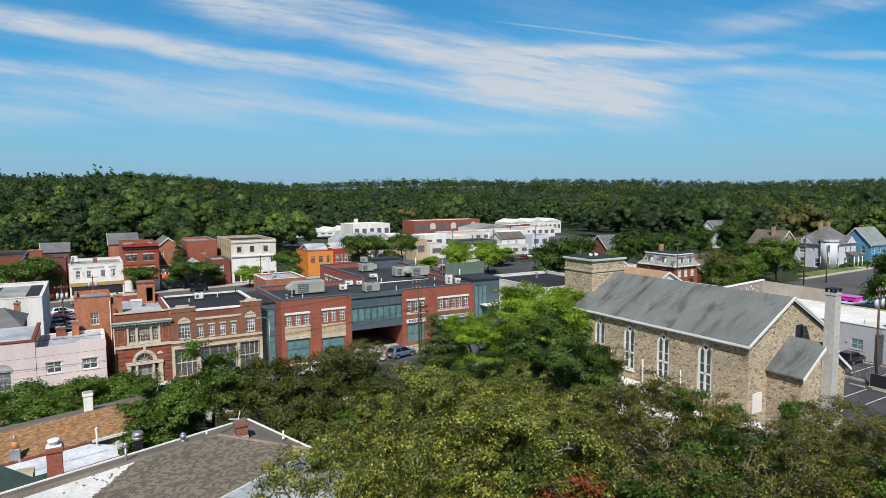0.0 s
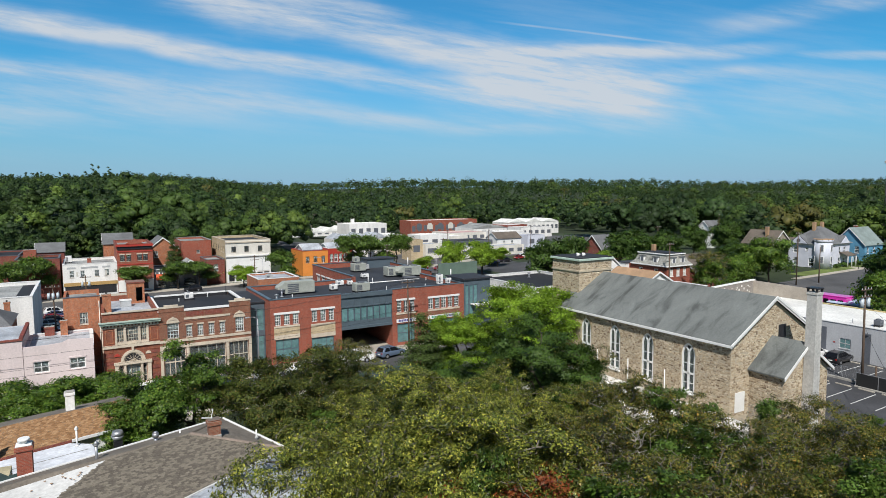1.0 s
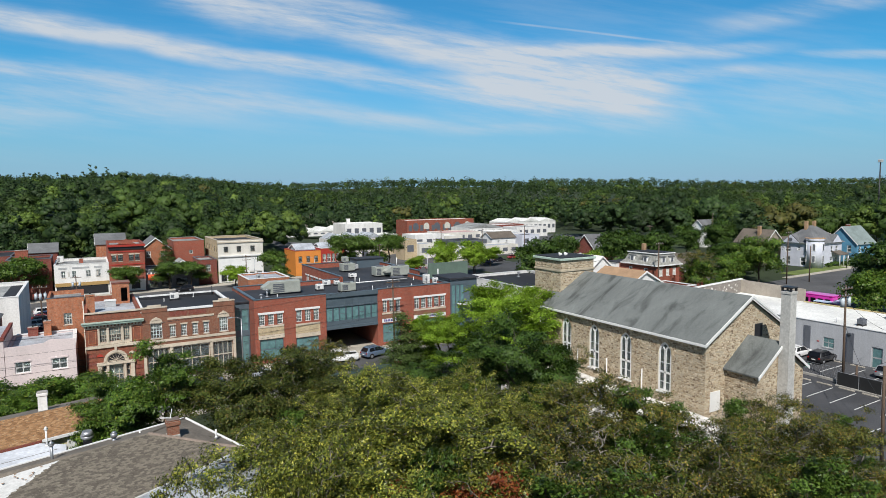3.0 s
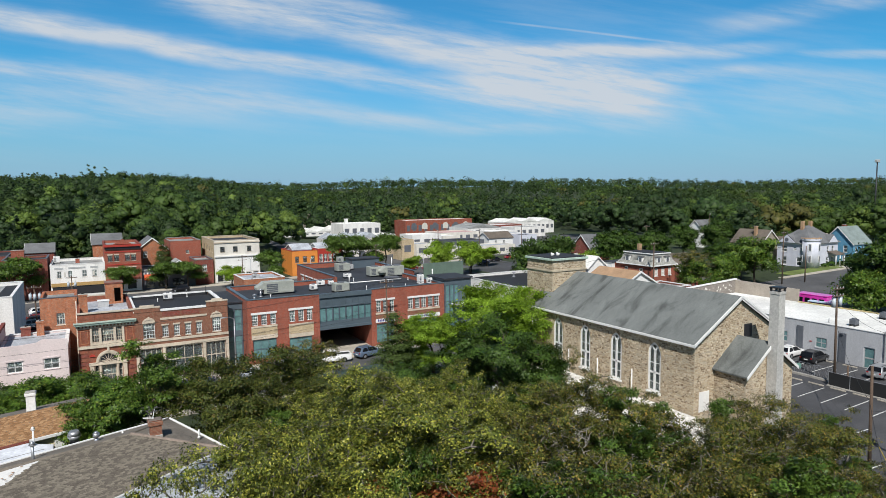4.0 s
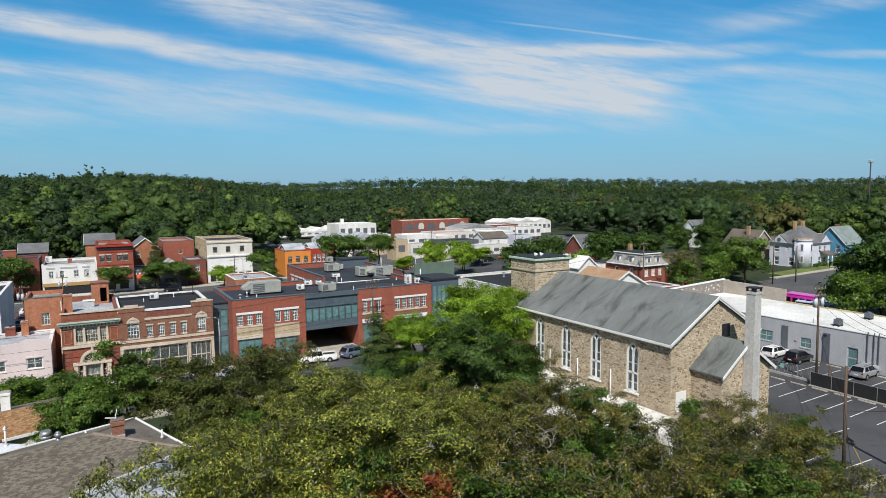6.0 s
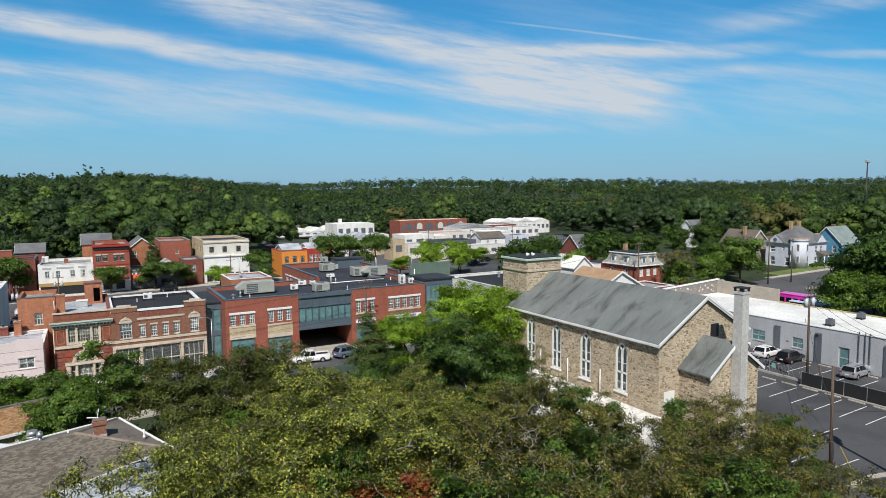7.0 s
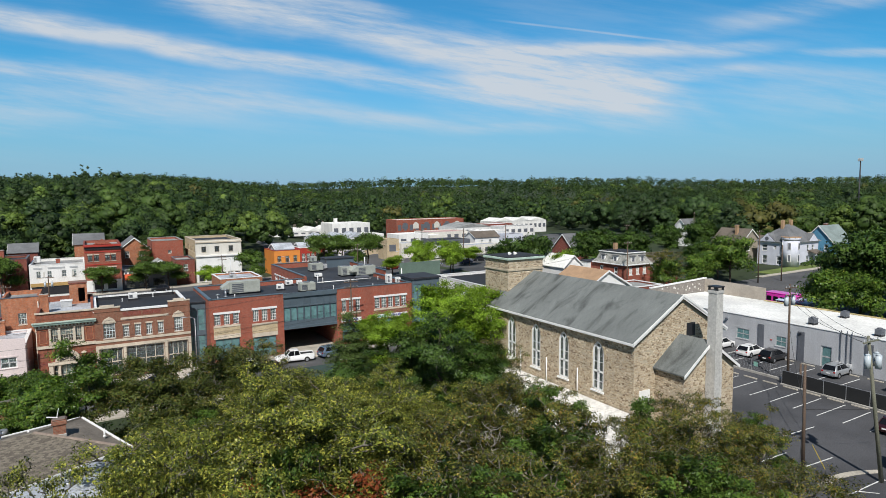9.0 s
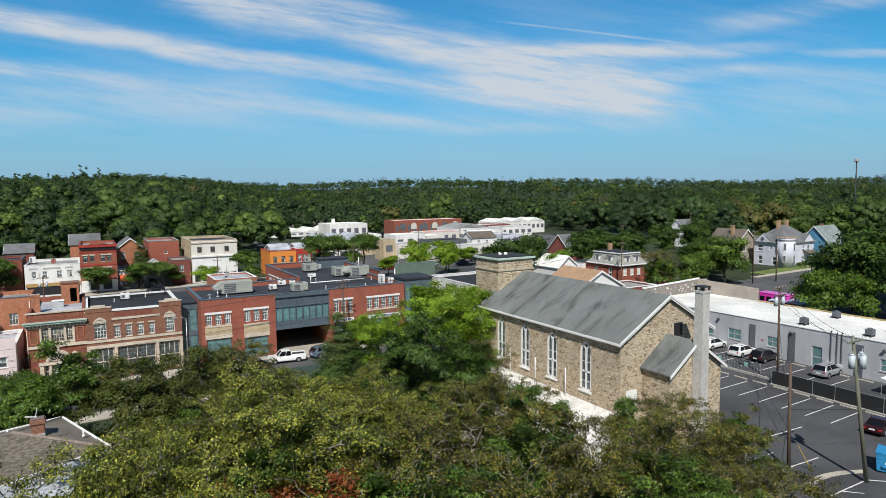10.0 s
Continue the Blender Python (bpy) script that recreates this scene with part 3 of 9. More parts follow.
def grow(rng, height, lobes, twigs, trunk_r, clump):
    """Branches: twig ends inside the lobes are joined one by one to the nearest branch that leads towards them."""
    trunk_top = height * 0.5
    nodes = [np.array([0, 0, -0.4])] + [np.array([rng.normal(0, 0.06) * k, rng.normal(0, 0.06) * k, trunk_top * k / 4]) for k in range(1, 5)]
    parent = [-1, 0, 1, 2, 3]
    ends, out = crown_points(rng, twigs, lobes, 0.5, clump)
    order = np.argsort(np.linalg.norm(ends - nodes[-1], axis=1) + rng.uniform(0, 1.0, twigs))
    cap = 5 + twigs * 2
    arr = np.zeros((cap, 3))
    arr[:5] = nodes
    count, tips = 5, []
    for i in order:
        e = ends[i]
        d = arr[2:count] - e
        cost = np.sqrt((d * d).sum(1)) + 0.6 * np.maximum(d[:, 2] + 0.2, 0)
        j = int(np.argmin(cost)) + 2
        mid = arr[j] * 0.45 + e * 0.55 + rng.normal(0, 0.08, 3) * np.linalg.norm(e - arr[j]) + np.array([0, 0, 0.06]) * np.linalg.norm(e - arr[j])
        arr[count], arr[count + 1] = mid, e
        parent += [j, count]
        tips.append(count + 1)
        count += 2
    nodes = arr[:count]
    load = np.zeros(count)
    load[tips] = 1
    for i in range(count - 1, 0, -1):
        if parent[i] < i:
            load[parent[i]] += load[i]
    radius = 0.013 + trunk_r * (load / max(load[0], 1)) ** 0.42
    radius[tips] = 0.008
    return nodes, parent, radius, ends[order], out[order]


def tree_meshes(name, seed, height, lobes, twigs, per, leaf, spread_r, material, bark, bare=0.0, trunk_r=0.24, clump=0.0, form=0.0):
    rng = np.random.default_rng(seed)
    nodes, parent, radius, ends, out = grow(rng, height, lobes, twigs, trunk_r, clump)
    keep = rng.random(len(ends)) >= bare
    c, o = np.repeat(ends[keep], per, 0), np.repeat(out[keep], per, 0)
    c = c + rng.normal(0, 1, c.shape) * spread_r * np.array([1, 1, 0.6])
    leaves = leaf_quads(rng, c, o * 1.15, leaf, 0.25, 0.55)
    return skeleton_tubes(nodes, parent, radius, "trunk", bark), quads_mesh("crown", leaves, material, 3, np.repeat(unit(unit(o) + rng.normal(0, 0.9 * (1 - form), o.shape) + np.array([0, 0, 0.25])), 3, 0) if form else None)


def plant(name, meshes, x, y, label, category="tree", scale=1.0, turn=0.0, group="", z=None):
    t = thing(name, pose(x, y, gz(x, y) if z is None else z, 0, 0, turn) @ Matrix.Scale(scale, 4), label, category, group)
    part("trunk", meshes[0], None, t)
    part("crown", meshes[1], None, t)
    return t


def round_lobes(rng, h, r, n=9, low=0.35, squash=0.8):
    """An uneven heap of lobes for a crown of height h and radius r."""
    out = [(0, 0, h * 0.62, r * 0.62, h * (1 - low) * 0.42)]
    for k in range(n):
        a, q = k * 2.4 + rng.uniform(-0.4, 0.4), rng.uniform(0.35, 0.72) * r
        zz = h * rng.uniform(low + 0.12, 0.84)
        rr = r * rng.uniform(0.30, 0.48) * (1.15 - 0.4 * zz / h)
        out.append((q * math.cos(a), q * math.sin(a), zz, rr, min(rr * squash, h - zz)))
    return out


G_GREEN = [(0.0, (0.045, 0.090, 0.014)), (0.5, (0.080, 0.145, 0.022)), (1.0, (0.135, 0.205, 0.036))]
L_BRIGHT = leafy("bright_green_leaves", [(0.0, (0.115, 0.20, 0.016)), (0.6, (0.21, 0.33, 0.028)), (1.0, (0.31, 0.44, 0.05))], 0.5, 0.3, 0.3)
L_GREEN = leafy("green_leaves", G_GREEN, 0.42, 0.4, 0.2)
L_DARK = leafy("dark_green_leaves", [(0.0, (0.028, 0.060, 0.009)), (0.6, (0.052, 0.100, 0.015)), (1.0, (0.085, 0.145, 0.023))], 0.5, 0.3, 0.12)
L_YELLOW = leafy("yellow_green_leaves", [(0.0, (0.042, 0.066, 0.012)), (0.4, (0.120, 0.148, 0.024)), (0.75, (0.25, 0.27, 0.040)), (1.0, (0.46, 0.43, 0.075))], 0.40, 0.45, 0.12)
L_OLIVE = leafy("olive_brown_leaves", [(0.0, (0.040, 0.058, 0.012)), (0.5, (0.105, 0.120, 0.022)), (0.85, (0.21, 0.195, 0.034)), (1.0, (0.30, 0.18, 0.04))], 0.42, 0.5, 0.12)
L_LEAF = leafy("fresh_green_leaves", [(0.0, (0.04, 0.085, 0.012)), (0.5, (0.08, 0.15, 0.02)), (0.9, (0.14, 0.22, 0.032)), (1.0, (0.19, 0.22, 0.03))], 0.42, 0.4, 0.2)
L_BROWN = leafy("brownish_green_leaves", [(0.0, (0.035, 0.055, 0.012)), (0.5, (0.072, 0.095, 0.018)), (0.85, (0.12, 0.135, 0.026)), (1.0, (0.17, 0.12, 0.03))], 0.5, 0.5, 0.17)
L_RUST = leafy("rust_red_leaves", [(0.0, (0.13, 0.028, 0.012)), (0.6, (0.24, 0.06, 0.02)), (1.0, (0.30, 0.12, 0.03))])
L_JUNIPER = leafy("green_juniper_needles", [(0.0, (0.035, 0.062, 0.014)), (1.0, (0.095, 0.14, 0.032))], 0.6, 0.35, 0.2)
L_WOODS = [leafy("dark_woodland_leaves", [(0.0, (0.014, 0.032, 0.009)), (0.7, (0.029, 0.057, 0.015)), (1.0, (0.047, 0.083, 0.020))], 0.6, 0.05, 0.1),
           leafy("green_woodland_leaves", [(0.0, (0.028, 0.056, 0.011)), (0.7, (0.053, 0.095, 0.018)), (1.0, (0.080, 0.128, 0.025))], 0.6, 0.05, 0.1),
           leafy("light_woodland_leaves", [(0.0, (0.052, 0.090, 0.015)), (0.7, (0.096, 0.148, 0.025)), (1.0, (0.135, 0.188, 0.034))], 0.6, 0.05, 0.1),
           leafy("browning_woodland_leaves", [(0.0, (0.050, 0.056, 0.013)), (0.7, (0.090, 0.090, 0.021)), (1.0, (0.125, 0.110, 0.027))], 0.6, 0.05, 0.1)]


def tree_kind(seed, h, r, twigs, per, leaf, sp, mat, bark=M_BARK, bare=0.0, n=9, low=0.35, squash=0.8, trunk_r=0.24, clump=0.75, form=0.0):
    return tree_meshes("tree", seed, h, round_lobes(np.random.default_rng(seed), h, r, n, low, squash), twigs, per, leaf, sp, mat, bark, bare, trunk_r, clump, form)


# ---- church ----
def gable_wall(bm, a, b, z0, ze, zr, t):
    """A gable end: the wall up to the eaves and a triangle to the ridge, of thickness t behind a-b."""
    e = (Vector(b) - Vector(a)).normalized()
    n = Vector((e.y, -e.x))
    L = (Vector(b) - Vector(a)).length
    q = lambda u, z: Vector((a[0] + e.x * u - n.x * t, a[1] + e.y * u - n.y * t, z))
    extrude(bm, [q(0, z0), q(L, z0), q(L, ze), q(L / 2, zr), q(0, ze)], (n.x * t, n.y * t, 0))
    return bm


def gable_roof(bm, x0, x1, y0, y1, ze, zr, thick, along="y", mat=0):
    """Two roof slopes of the given thickness over a plan; the ridge runs along x or y."""
    if along == "y":
        xm = (x0 + x1) / 2
        prof = [(x0, ze), (xm, zr), (x1, ze), (x1, ze + thick), (xm, zr + thick * 1.25), (x0, ze + thick)]
        extrude(bm, [Vector((x, y1, z)) for x, z in reversed(prof)][::-1], (0, y0 - y1, 0), mat)
    else:
        ym = (y0 + y1) / 2
        prof = [(y0, ze), (ym, zr), (y1, ze), (y1, ze + thick), (ym, zr + thick * 1.25), (y0, ze + thick)]
        extrude(bm, [Vector((x0, y, z)) for y, z in prof], (x1 - x0, 0, 0), mat)
    return bm


CH_X0, CH_X1, CH_Y0, CH_Y1 = 55.15, 68.15, 37.2, 63.5
CH_G = 1.6
M_RUBBLE_BASE = plain("tan_mortar", (0.50, 0.43, 0.32), 0.9, 9.0, 0.8, 0.3)
M_STONES = islands("tan_and_brown_rubble_stones", [(0.0, (0.16, 0.115, 0.075)), (0.12, (0.27, 0.20, 0.13)), (0.5, (0.42, 0.335, 0.225)), (0.85, (0.52, 0.43, 0.305)), (1.0, (0.60, 0.52, 0.39))], 0.92)
M_STONES_OB = islands("tan_rubble_stones", [(0.0, (0.16, 0.115, 0.075)), (0.12, (0.27, 0.20, 0.13)), (0.5, (0.42, 0.335, 0.225)), (0.85, (0.52, 0.43, 0.305)), (1.0, (0.60, 0.52, 0.39))], 0.92, "object")
M_WHITEWASH = plain("whitewashed_rubble", (0.74, 0.72, 0.67), 0.85, 3.0, 0.8, 0.35, bump=1.0)

def flat_building(name, x0, x1, y0, y1, top, roof_z, wall_m, roof_m, cap_m, label, south=(), west=(), g=None, cap=0.12, category="building",
                  frame_m=M_WHITE, sill=M_STONE, west_m=None, blind=M_BLIND, glass_m=M_GLASS, turn=0):
    """A flat-roofed house: four walls with real openings, a parapet with its coping, a roof deck and windows.
    south and west list openings in the world: along, z0, z1, columns, rows."""
    g = gz((x0 + x1) / 2, y0) - 0.3 if g is None else g
    h = thing(name, pose(x0, y0, g, 0, 0, turn), label, category)
    W, D, T, t = x1 - x0, y1 - y0, top - g, 0.35
    hs = [(o[0] - x0, o[1] - x0, o[2] - g, o[3] - g) for o in south]
    hw = [(y1 - o[1], y1 - o[0], o[2] - g, o[3] - g) for o in west]
    part("wall", wall(B(), (0, 0), (W, 0), 0, T, t, hs), wall_m, h, "")
    part("wall", wall(B(), (0, D), (0, t), 0, T, t, [(a, b, c, d) for a, b, c, d in hw]), west_m or wall_m, h)
    part("wall", wall(B(), (W, t), (W, D), 0, T, t), west_m or wall_m, h)
    part("wall", wall(B(), (W - t, D), (t, D), 0, T, t), west_m or wall_m, h)
    part("roof", bx(B(), t, t, roof_z - g - 0.25, W - t, D - t, roof_z - g), roof_m, h)
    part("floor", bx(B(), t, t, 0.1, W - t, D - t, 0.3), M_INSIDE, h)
    bm, o = B(), 0.06
    for a, b in (((0, 0), (W, 0)), ((W, 0), (W, D)), ((W, D), (0, D)), ((0, D), (0, 0))):
        L = (Vector(b) - Vector(a)).length
        obx(bm, a, b, -o, L - t - o, -t - o, o, T + 0.002, T + cap)
    part("coping", bm, cap_m, h)
    for o, k in zip(south, hs):
        window(h, (0, 0), (W, 0), k, frame_m, glass_m, o[4], o[5], sill=sill, blind=blind)
    for o, k in zip(west, hw):
        window(h, (0, D), (0, 0), k, frame_m, glass_m, o[4], o[5], sill=sill, blind=blind)
    return h


def row(u0, w, gap, n, z0, z1, cols=2, rows=2):
    return [(u0 + i * (w + gap), u0 + i * (w + gap) + w, z0, z1, cols, rows) for i in range(n)]

# ---- shop row on the main street ----
def arch_band(bm, a, b, uc, zc, r0, r1, d0, d1, n=14, a0=0.0, a1=math.pi):
    """A half ring of blocks round an arch in the wall a-b."""
    e = (Vector(b) - Vector(a)).normalized()
    nn = Vector((e.y, -e.x))
    p = lambda r, t, d: (a[0] + e.x * (uc + r * math.cos(t)) + nn.x * d, a[1] + e.y * (uc + r * math.cos(t)) + nn.y * d, zc + r * math.sin(t))
    rings = []
    for k in range(n + 1):
        t = a0 + (a1 - a0) * k / n
        rings.append([bm.verts.new(q) for q in (p(r0, t, d0), p(r1, t, d0), p(r1, t, d1), p(r0, t, d1))])
    for ra, rb in zip(rings, rings[1:]):
        for i in range(4):
            bm.faces.new((ra[i], rb[i], rb[(i + 1) % 4], ra[(i + 1) % 4]))
    bm.faces.new(rings[0])
    bm.faces.new(list(reversed(rings[-1])))
    return bm


def half_disc(bm, a, b, uc, zc, r, d0, d1, n=14):
    e = (Vector(b) - Vector(a)).normalized()
    nn = Vector((e.y, -e.x))
    pts = [Vector((a[0] + e.x * (uc + r * math.cos(t)) + nn.x * d0, a[1] + e.y * (uc + r * math.cos(t)) + nn.y * d0, zc + r * math.sin(t))) for t in [math.pi * k / n for k in range(n + 1)]]
    return extrude(bm, pts, (nn.x * (d1 - d0), nn.y * (d1 - d0), 0))


def shell(h, W, D, T, wall_m, holes_s=(), holes_w=(), t=0.35, side_m=None):
    part("wall", wall(B(), (0, 0), (W, 0), 0, T, t, holes_s), wall_m, h)
    part("wall", wall(B(), (0, D), (0, t), 0, T, t, holes_w), side_m or wall_m, h)
    part("wall", wall(B(), (W, t), (W, D), 0, T, t), side_m or wall_m, h)
    part("wall", wall(B(), (W - t, D), (t, D), 0, T, t), side_m or wall_m, h)


def block(name, h, a, b, u0, u1, d0, d1, z0, z1, m, label=""):
    return part(name, obx(B(), a, b, u0, u1, d0, d1, z0, z1), m, h, label)


# bank
bank = thing("bank_building", pose(2.55, 94.7, 0.2), "two-storey orange-red brick bank with limestone arch and green cornice", "building")
A, Z = ((0, 0), (6.95, 0)), 0.2
wins = [(1.65, 2.5, 6.5, 8.45), (2.78, 4.3, 6.5, 8.45), (4.58, 5.35, 6.5, 8.45)]
entry = [(1.75, 2.3, 0.6, 3.3), (2.6, 4.4, 0.25, 3.4), (4.7, 5.2, 0.6, 3.3), (2.25, 4.75, 3.75, 4.4)]
shell(bank, 6.95, 17.3, 10.55, M_BRICK_BANK, wins + entry, [(8.2, 9.1, 6.4, 8.2), (10.6, 11.5, 6.4, 8.2), (13.2, 14.1, 6.4, 8.2), (10.6, 11.5, 2.4, 4.4)])
for w, c in zip(wins, (3, 5, 3)):
    window(bank, *A, w, M_STONE, M_GLASS, c, 4, bar=0.045, sill=M_STONE, blind=M_BLIND)
for w in [(8.2, 9.1, 6.4, 8.2), (10.6, 11.5, 6.4, 8.2), (13.2, 14.1, 6.4, 8.2), (10.6, 11.5, 2.4, 4.4)]:
    window(bank, (0, 17.3), (0, 0), w, M_STONE, M_GLASS, 2, 2, sill=M_STONE)
for w, c, r in zip(entry, (1, 3, 1, 5), (3, 2, 3, 1)):
    window(bank, *A, w, M_STONE, M_GLASS, c, r, bar=0.07, blind=M_BLIND if c == 3 else None, name="window" if c != 3 else "entrance_door")
part("roof", box(0.35, 0.35, 9.45, 6.6, 6.2, 9.7), M_GREYROOF, bank, "grey gravelled roof")
part("roof", box(0.35, 6.2, 9.45, 6.6, 16.95, 9.74), M_SILVERROOF, bank, "patched silver-coated roof")
bm = B()
for u0, u1 in ((0.3, 2.05), (2.35, 4.6), (4.9, 6.65)):
    obx(bm, *A, u0, u1, 0.0, 0.05, 9.75, 10.25)
part("parapet_panel", bm, M_BRICK_BANK, bank)
block("coping", bank, *A, -0.12, 7.0, -0.4, 0.14, 10.552, 10.72, M_STONE)
cor = B()
obx(cor, *A, -0.30, 7.12, -0.02, 0.30, 8.92, 9.06)
obx(cor, *A, -0.42, 7.16, -0.02, 0.55, 9.06, 9.30)
obx(cor, *A, -0.50, 7.18, -0.02, 0.68, 9.30, 9.42)
part("cornice", cor, M_MINT, bank, "pale verdigris copper cornice")
for i in range(17):
    block("dentil", bank, *A, -0.2 + i * 0.43, 0.02 + i * 0.43, 0.0, 0.24, 8.66, 8.915, M_STONE)
block("belt_course", bank, *A, -0.1, 7.0, 0.0, 0.22, 5.75, 6.15, M_STONE)
block("belt_course", bank, *A, -0.06, 6.98, 0.0, 0.10, 8.50, 8.655, M_STONE)
sur = B()
for u0, u1 in ((1.4, 1.65), (2.5, 2.78), (4.3, 4.58), (5.35, 5.6)):
    obx(sur, *A, u0, u1, 0.0, 0.12, 6.15, 8.5)
obx(sur, *A, 1.4, 5.6, 0.0, 0.10, 6.15, 6.38)
part("window_surround", sur, M_STONE, bank)
for u0 in (0.25, 5.8):
    fr = B()
    obx(fr, *A, u0, u0 + 0.95, 0, 0.06, 6.4, 6.5), obx(fr, *A, u0, u0 + 0.95, 0, 0.06, 8.2, 8.3)
    obx(fr, *A, u0, u0 + 0.1, 0, 0.06, 6.5, 8.2), obx(fr, *A, u0 + 0.85, u0 + 0.95, 0, 0.06, 6.5, 8.2)
    part("brick_panel", fr, M_BRICK_OLD, bank)
for k in range(9):                                     # rusticated brick courses of the ground storey
    for u0, u1 in ((0.0, 1.1), (5.85, 6.95)):
        block("brick_course", bank, *A, u0, u1, 0.0, 0.05, 0.55 + k * 0.57, 1.0 + k * 0.57, M_BRICK_DARK if k % 2 else M_BRICK_BANK)
ent = B()
for u0, u1 in ((1.2, 1.7), (2.32, 2.58), (4.42, 4.68), (5.25, 5.75)):
    obx(ent, *A, u0, u1, 0.0, 0.30, 0.1, 3.35)
    obx(ent, *A, u0 - 0.06, u1 + 0.06, 0.0, 0.36, 0.1, 0.5)
obx(ent, *A, 1.1, 5.85, 0.0, 0.40, 3.35, 3.72)
arch_band(ent, *A, 3.5, 3.75, 1.22, 1.55, 0.0, 0.25)
arch_band(ent, *A, 3.5, 3.75, 1.05, 1.22, 0.0, 0.12)
obx(ent, *A, 3.35, 3.65, 0.0, 0.32, 5.2, 5.72)
part("entrance_surround", ent, M_STONE, bank, "cream limestone entrance with round arch")
part("fanlight", half_disc(B(), *A, 3.5, 3.75, 1.04, 0.0, 0.03), M_DARKMETAL, bank, "dark fan-shaped light under the arch")
for k in range(7):
    t = math.pi * (k + 0.5) / 7
    part("fan_bar", tube(B(), (3.5 + 0.1 * math.cos(t), -0.05, 3.75 + 0.1 * math.sin(t)), (3.5 + 1.03 * math.cos(t), -0.05, 3.75 + 1.03 * math.sin(t)), 0.03, 0.03, 5), M_STONE, bank)
for u in (1.55, 5.45):
    part("medallion", half_disc(B(), *A, u, 4.55, 0.36, 0.0, 0.1), M_REDPAINT if u < 3 else M_STONE, bank)
for u, m in ((0.9, 0),):
    part("drain_pipe", tube(B(), (-0.1, u, 0.2), (-0.1, u, 8.8), 0.06, 0.06), M_STONE, bank)
# stair house, chimney and roof light on the bank
stairs = thing("stair_house", pose(6.35, 107.5, 9.93), "small brick roof stair house with dark doorway", "roof hut")
part("wall", wall(B(), (0, 0), (2.4, 0), 0, 3.2, 0.25, [(1.2, 2.1, 0.35, 2.5)]), M_BRICK_OLD, stairs)
part("wall", wall(B(), (0, 2.6), (0, 0.25), 0, 3.2, 0.25), M_BRICK_OLD, stairs)
part("wall", wall(B(), (2.4, 0.25), (2.4, 2.6), 0, 3.2, 0.25), M_BRICK_OLD, stairs)
part("roof", box(-0.1, -0.1, 3.2, 2.5, 2.7, 3.38), M_BRICK_DARK, stairs)
# black sheet behind the doorway, in place of the hut's unlit inside
part("back_panel", box(0.25, 2.3, 0, 2.15, 2.55, 3.2), M_BLACK, stairs)
sky_l = thing("roof_hatch", pose(5.2, 104.8, 9.95), "white boxed roof hatch on the bank roof", "hatch")
part("curb", soft(box(0, 0, 0, 1.5, 1.2, 0.9), 0.04), M_UNITGREY, sky_l)
part("lid", soft(box(-0.08, -0.08, 0.9, 1.58, 1.28, 1.02), 0.03), M_WHITE, sky_l)


def chimney(x, y, z, w, d, h, m=M_BRICK_OLD, label="weathered brick chimney with a corbelled top", pots=1, cap=M_CONC):
    c = thing("chimney", pose(x, y, z), label, "chimney")
    part("shaft", box(-w / 2, -d / 2, -0.5, w / 2, d / 2, h - 0.25), m, c)
    part("corbel", soft(box(-w / 2 - 0.07, -d / 2 - 0.07, h - 0.25, w / 2 + 0.07, d / 2 + 0.07, h), 0.02), m, c)
    part("crown", soft(box(-w / 2 - 0.02, -d / 2 - 0.02, h, w / 2 + 0.02, d / 2 + 0.02, h + 0.08), 0.03), cap, c)
    for i in range(pots):
        part("flue", tube(B(), ((i - (pots - 1) / 2) * 0.4, 0, h + 0.05), ((i - (pots - 1) / 2) * 0.4, 0, h + 0.32), 0.13, 0.11, 10), M_BLACK, c)
    return c


chimney(3.3, 101.3, 9.9, 1.1, 0.8, 2.7)
# rear wing
wing = thing("brick_wing", pose(-2.2, 104.2, 0.1), "old patched orange brick rear wing beside the bank", "building")
hol = [(2.0, 3.05, 7.9, 9.6), (2.2, 3.2, 4.6, 6.0)]
shell(wing, 4.7, 8.5, 11.9, M_BRICK_OLD, hol)
for w in hol:
    window(wing, (0, 0), (4.7, 0), w, M_CREAM, M_GLASS, 3, 2, bar=0.05, sill=M_STONE, blind=M_BLIND)
part("roof", box(0.3, 0.3, 11.0, 4.4, 8.2, 11.3), M_GREYROOF, wing)
block("coping", wing, (0, 0), (4.7, 0), -0.05, 4.75, -0.4, 0.06, 11.902, 12.0, M_DKGREY)
part("drain_pipe", tube(B(), (4.55, -0.08, 0.2), (4.55, -0.08, 11.2), 0.06, 0.06), M_CREAM, wing)

# brown brick shop
mid = thing("shop_building", pose(9.5, 94.5, 0.3), "two-storey brown brick shop with black flat roof and white coping", "building")
A, W = ((0, 0), (12.65, 0)), 12.65
small = [(3.55 + i * 1.53, 4.32 + i * 1.53, 6.2, 7.85) for i in range(4)]
big = [(1.05, 2.55, 6.2, 8.3), (10.4, 11.6, 6.2, 8.3)]
shop = [(0.5, 3.4, 0.7, 4.7), (3.9, 8.9, 0.7, 4.7), (9.4, 12.2, 0.7, 4.7)]
shell(mid, W, 15.5, 10.0, M_BRICK_MID, small + big + shop)
for w in small:
    window(mid, *A, w, M_WHITE, M_GLASS, 3, 4, bar=0.045, sill=M_STONE, blind=M_BLIND)
    block("lintel", mid, *A, w[0] - 0.1, w[1] + 0.1, 0, 0.05, w[3] + 0.004, w[3] + 0.22, M_STONE)
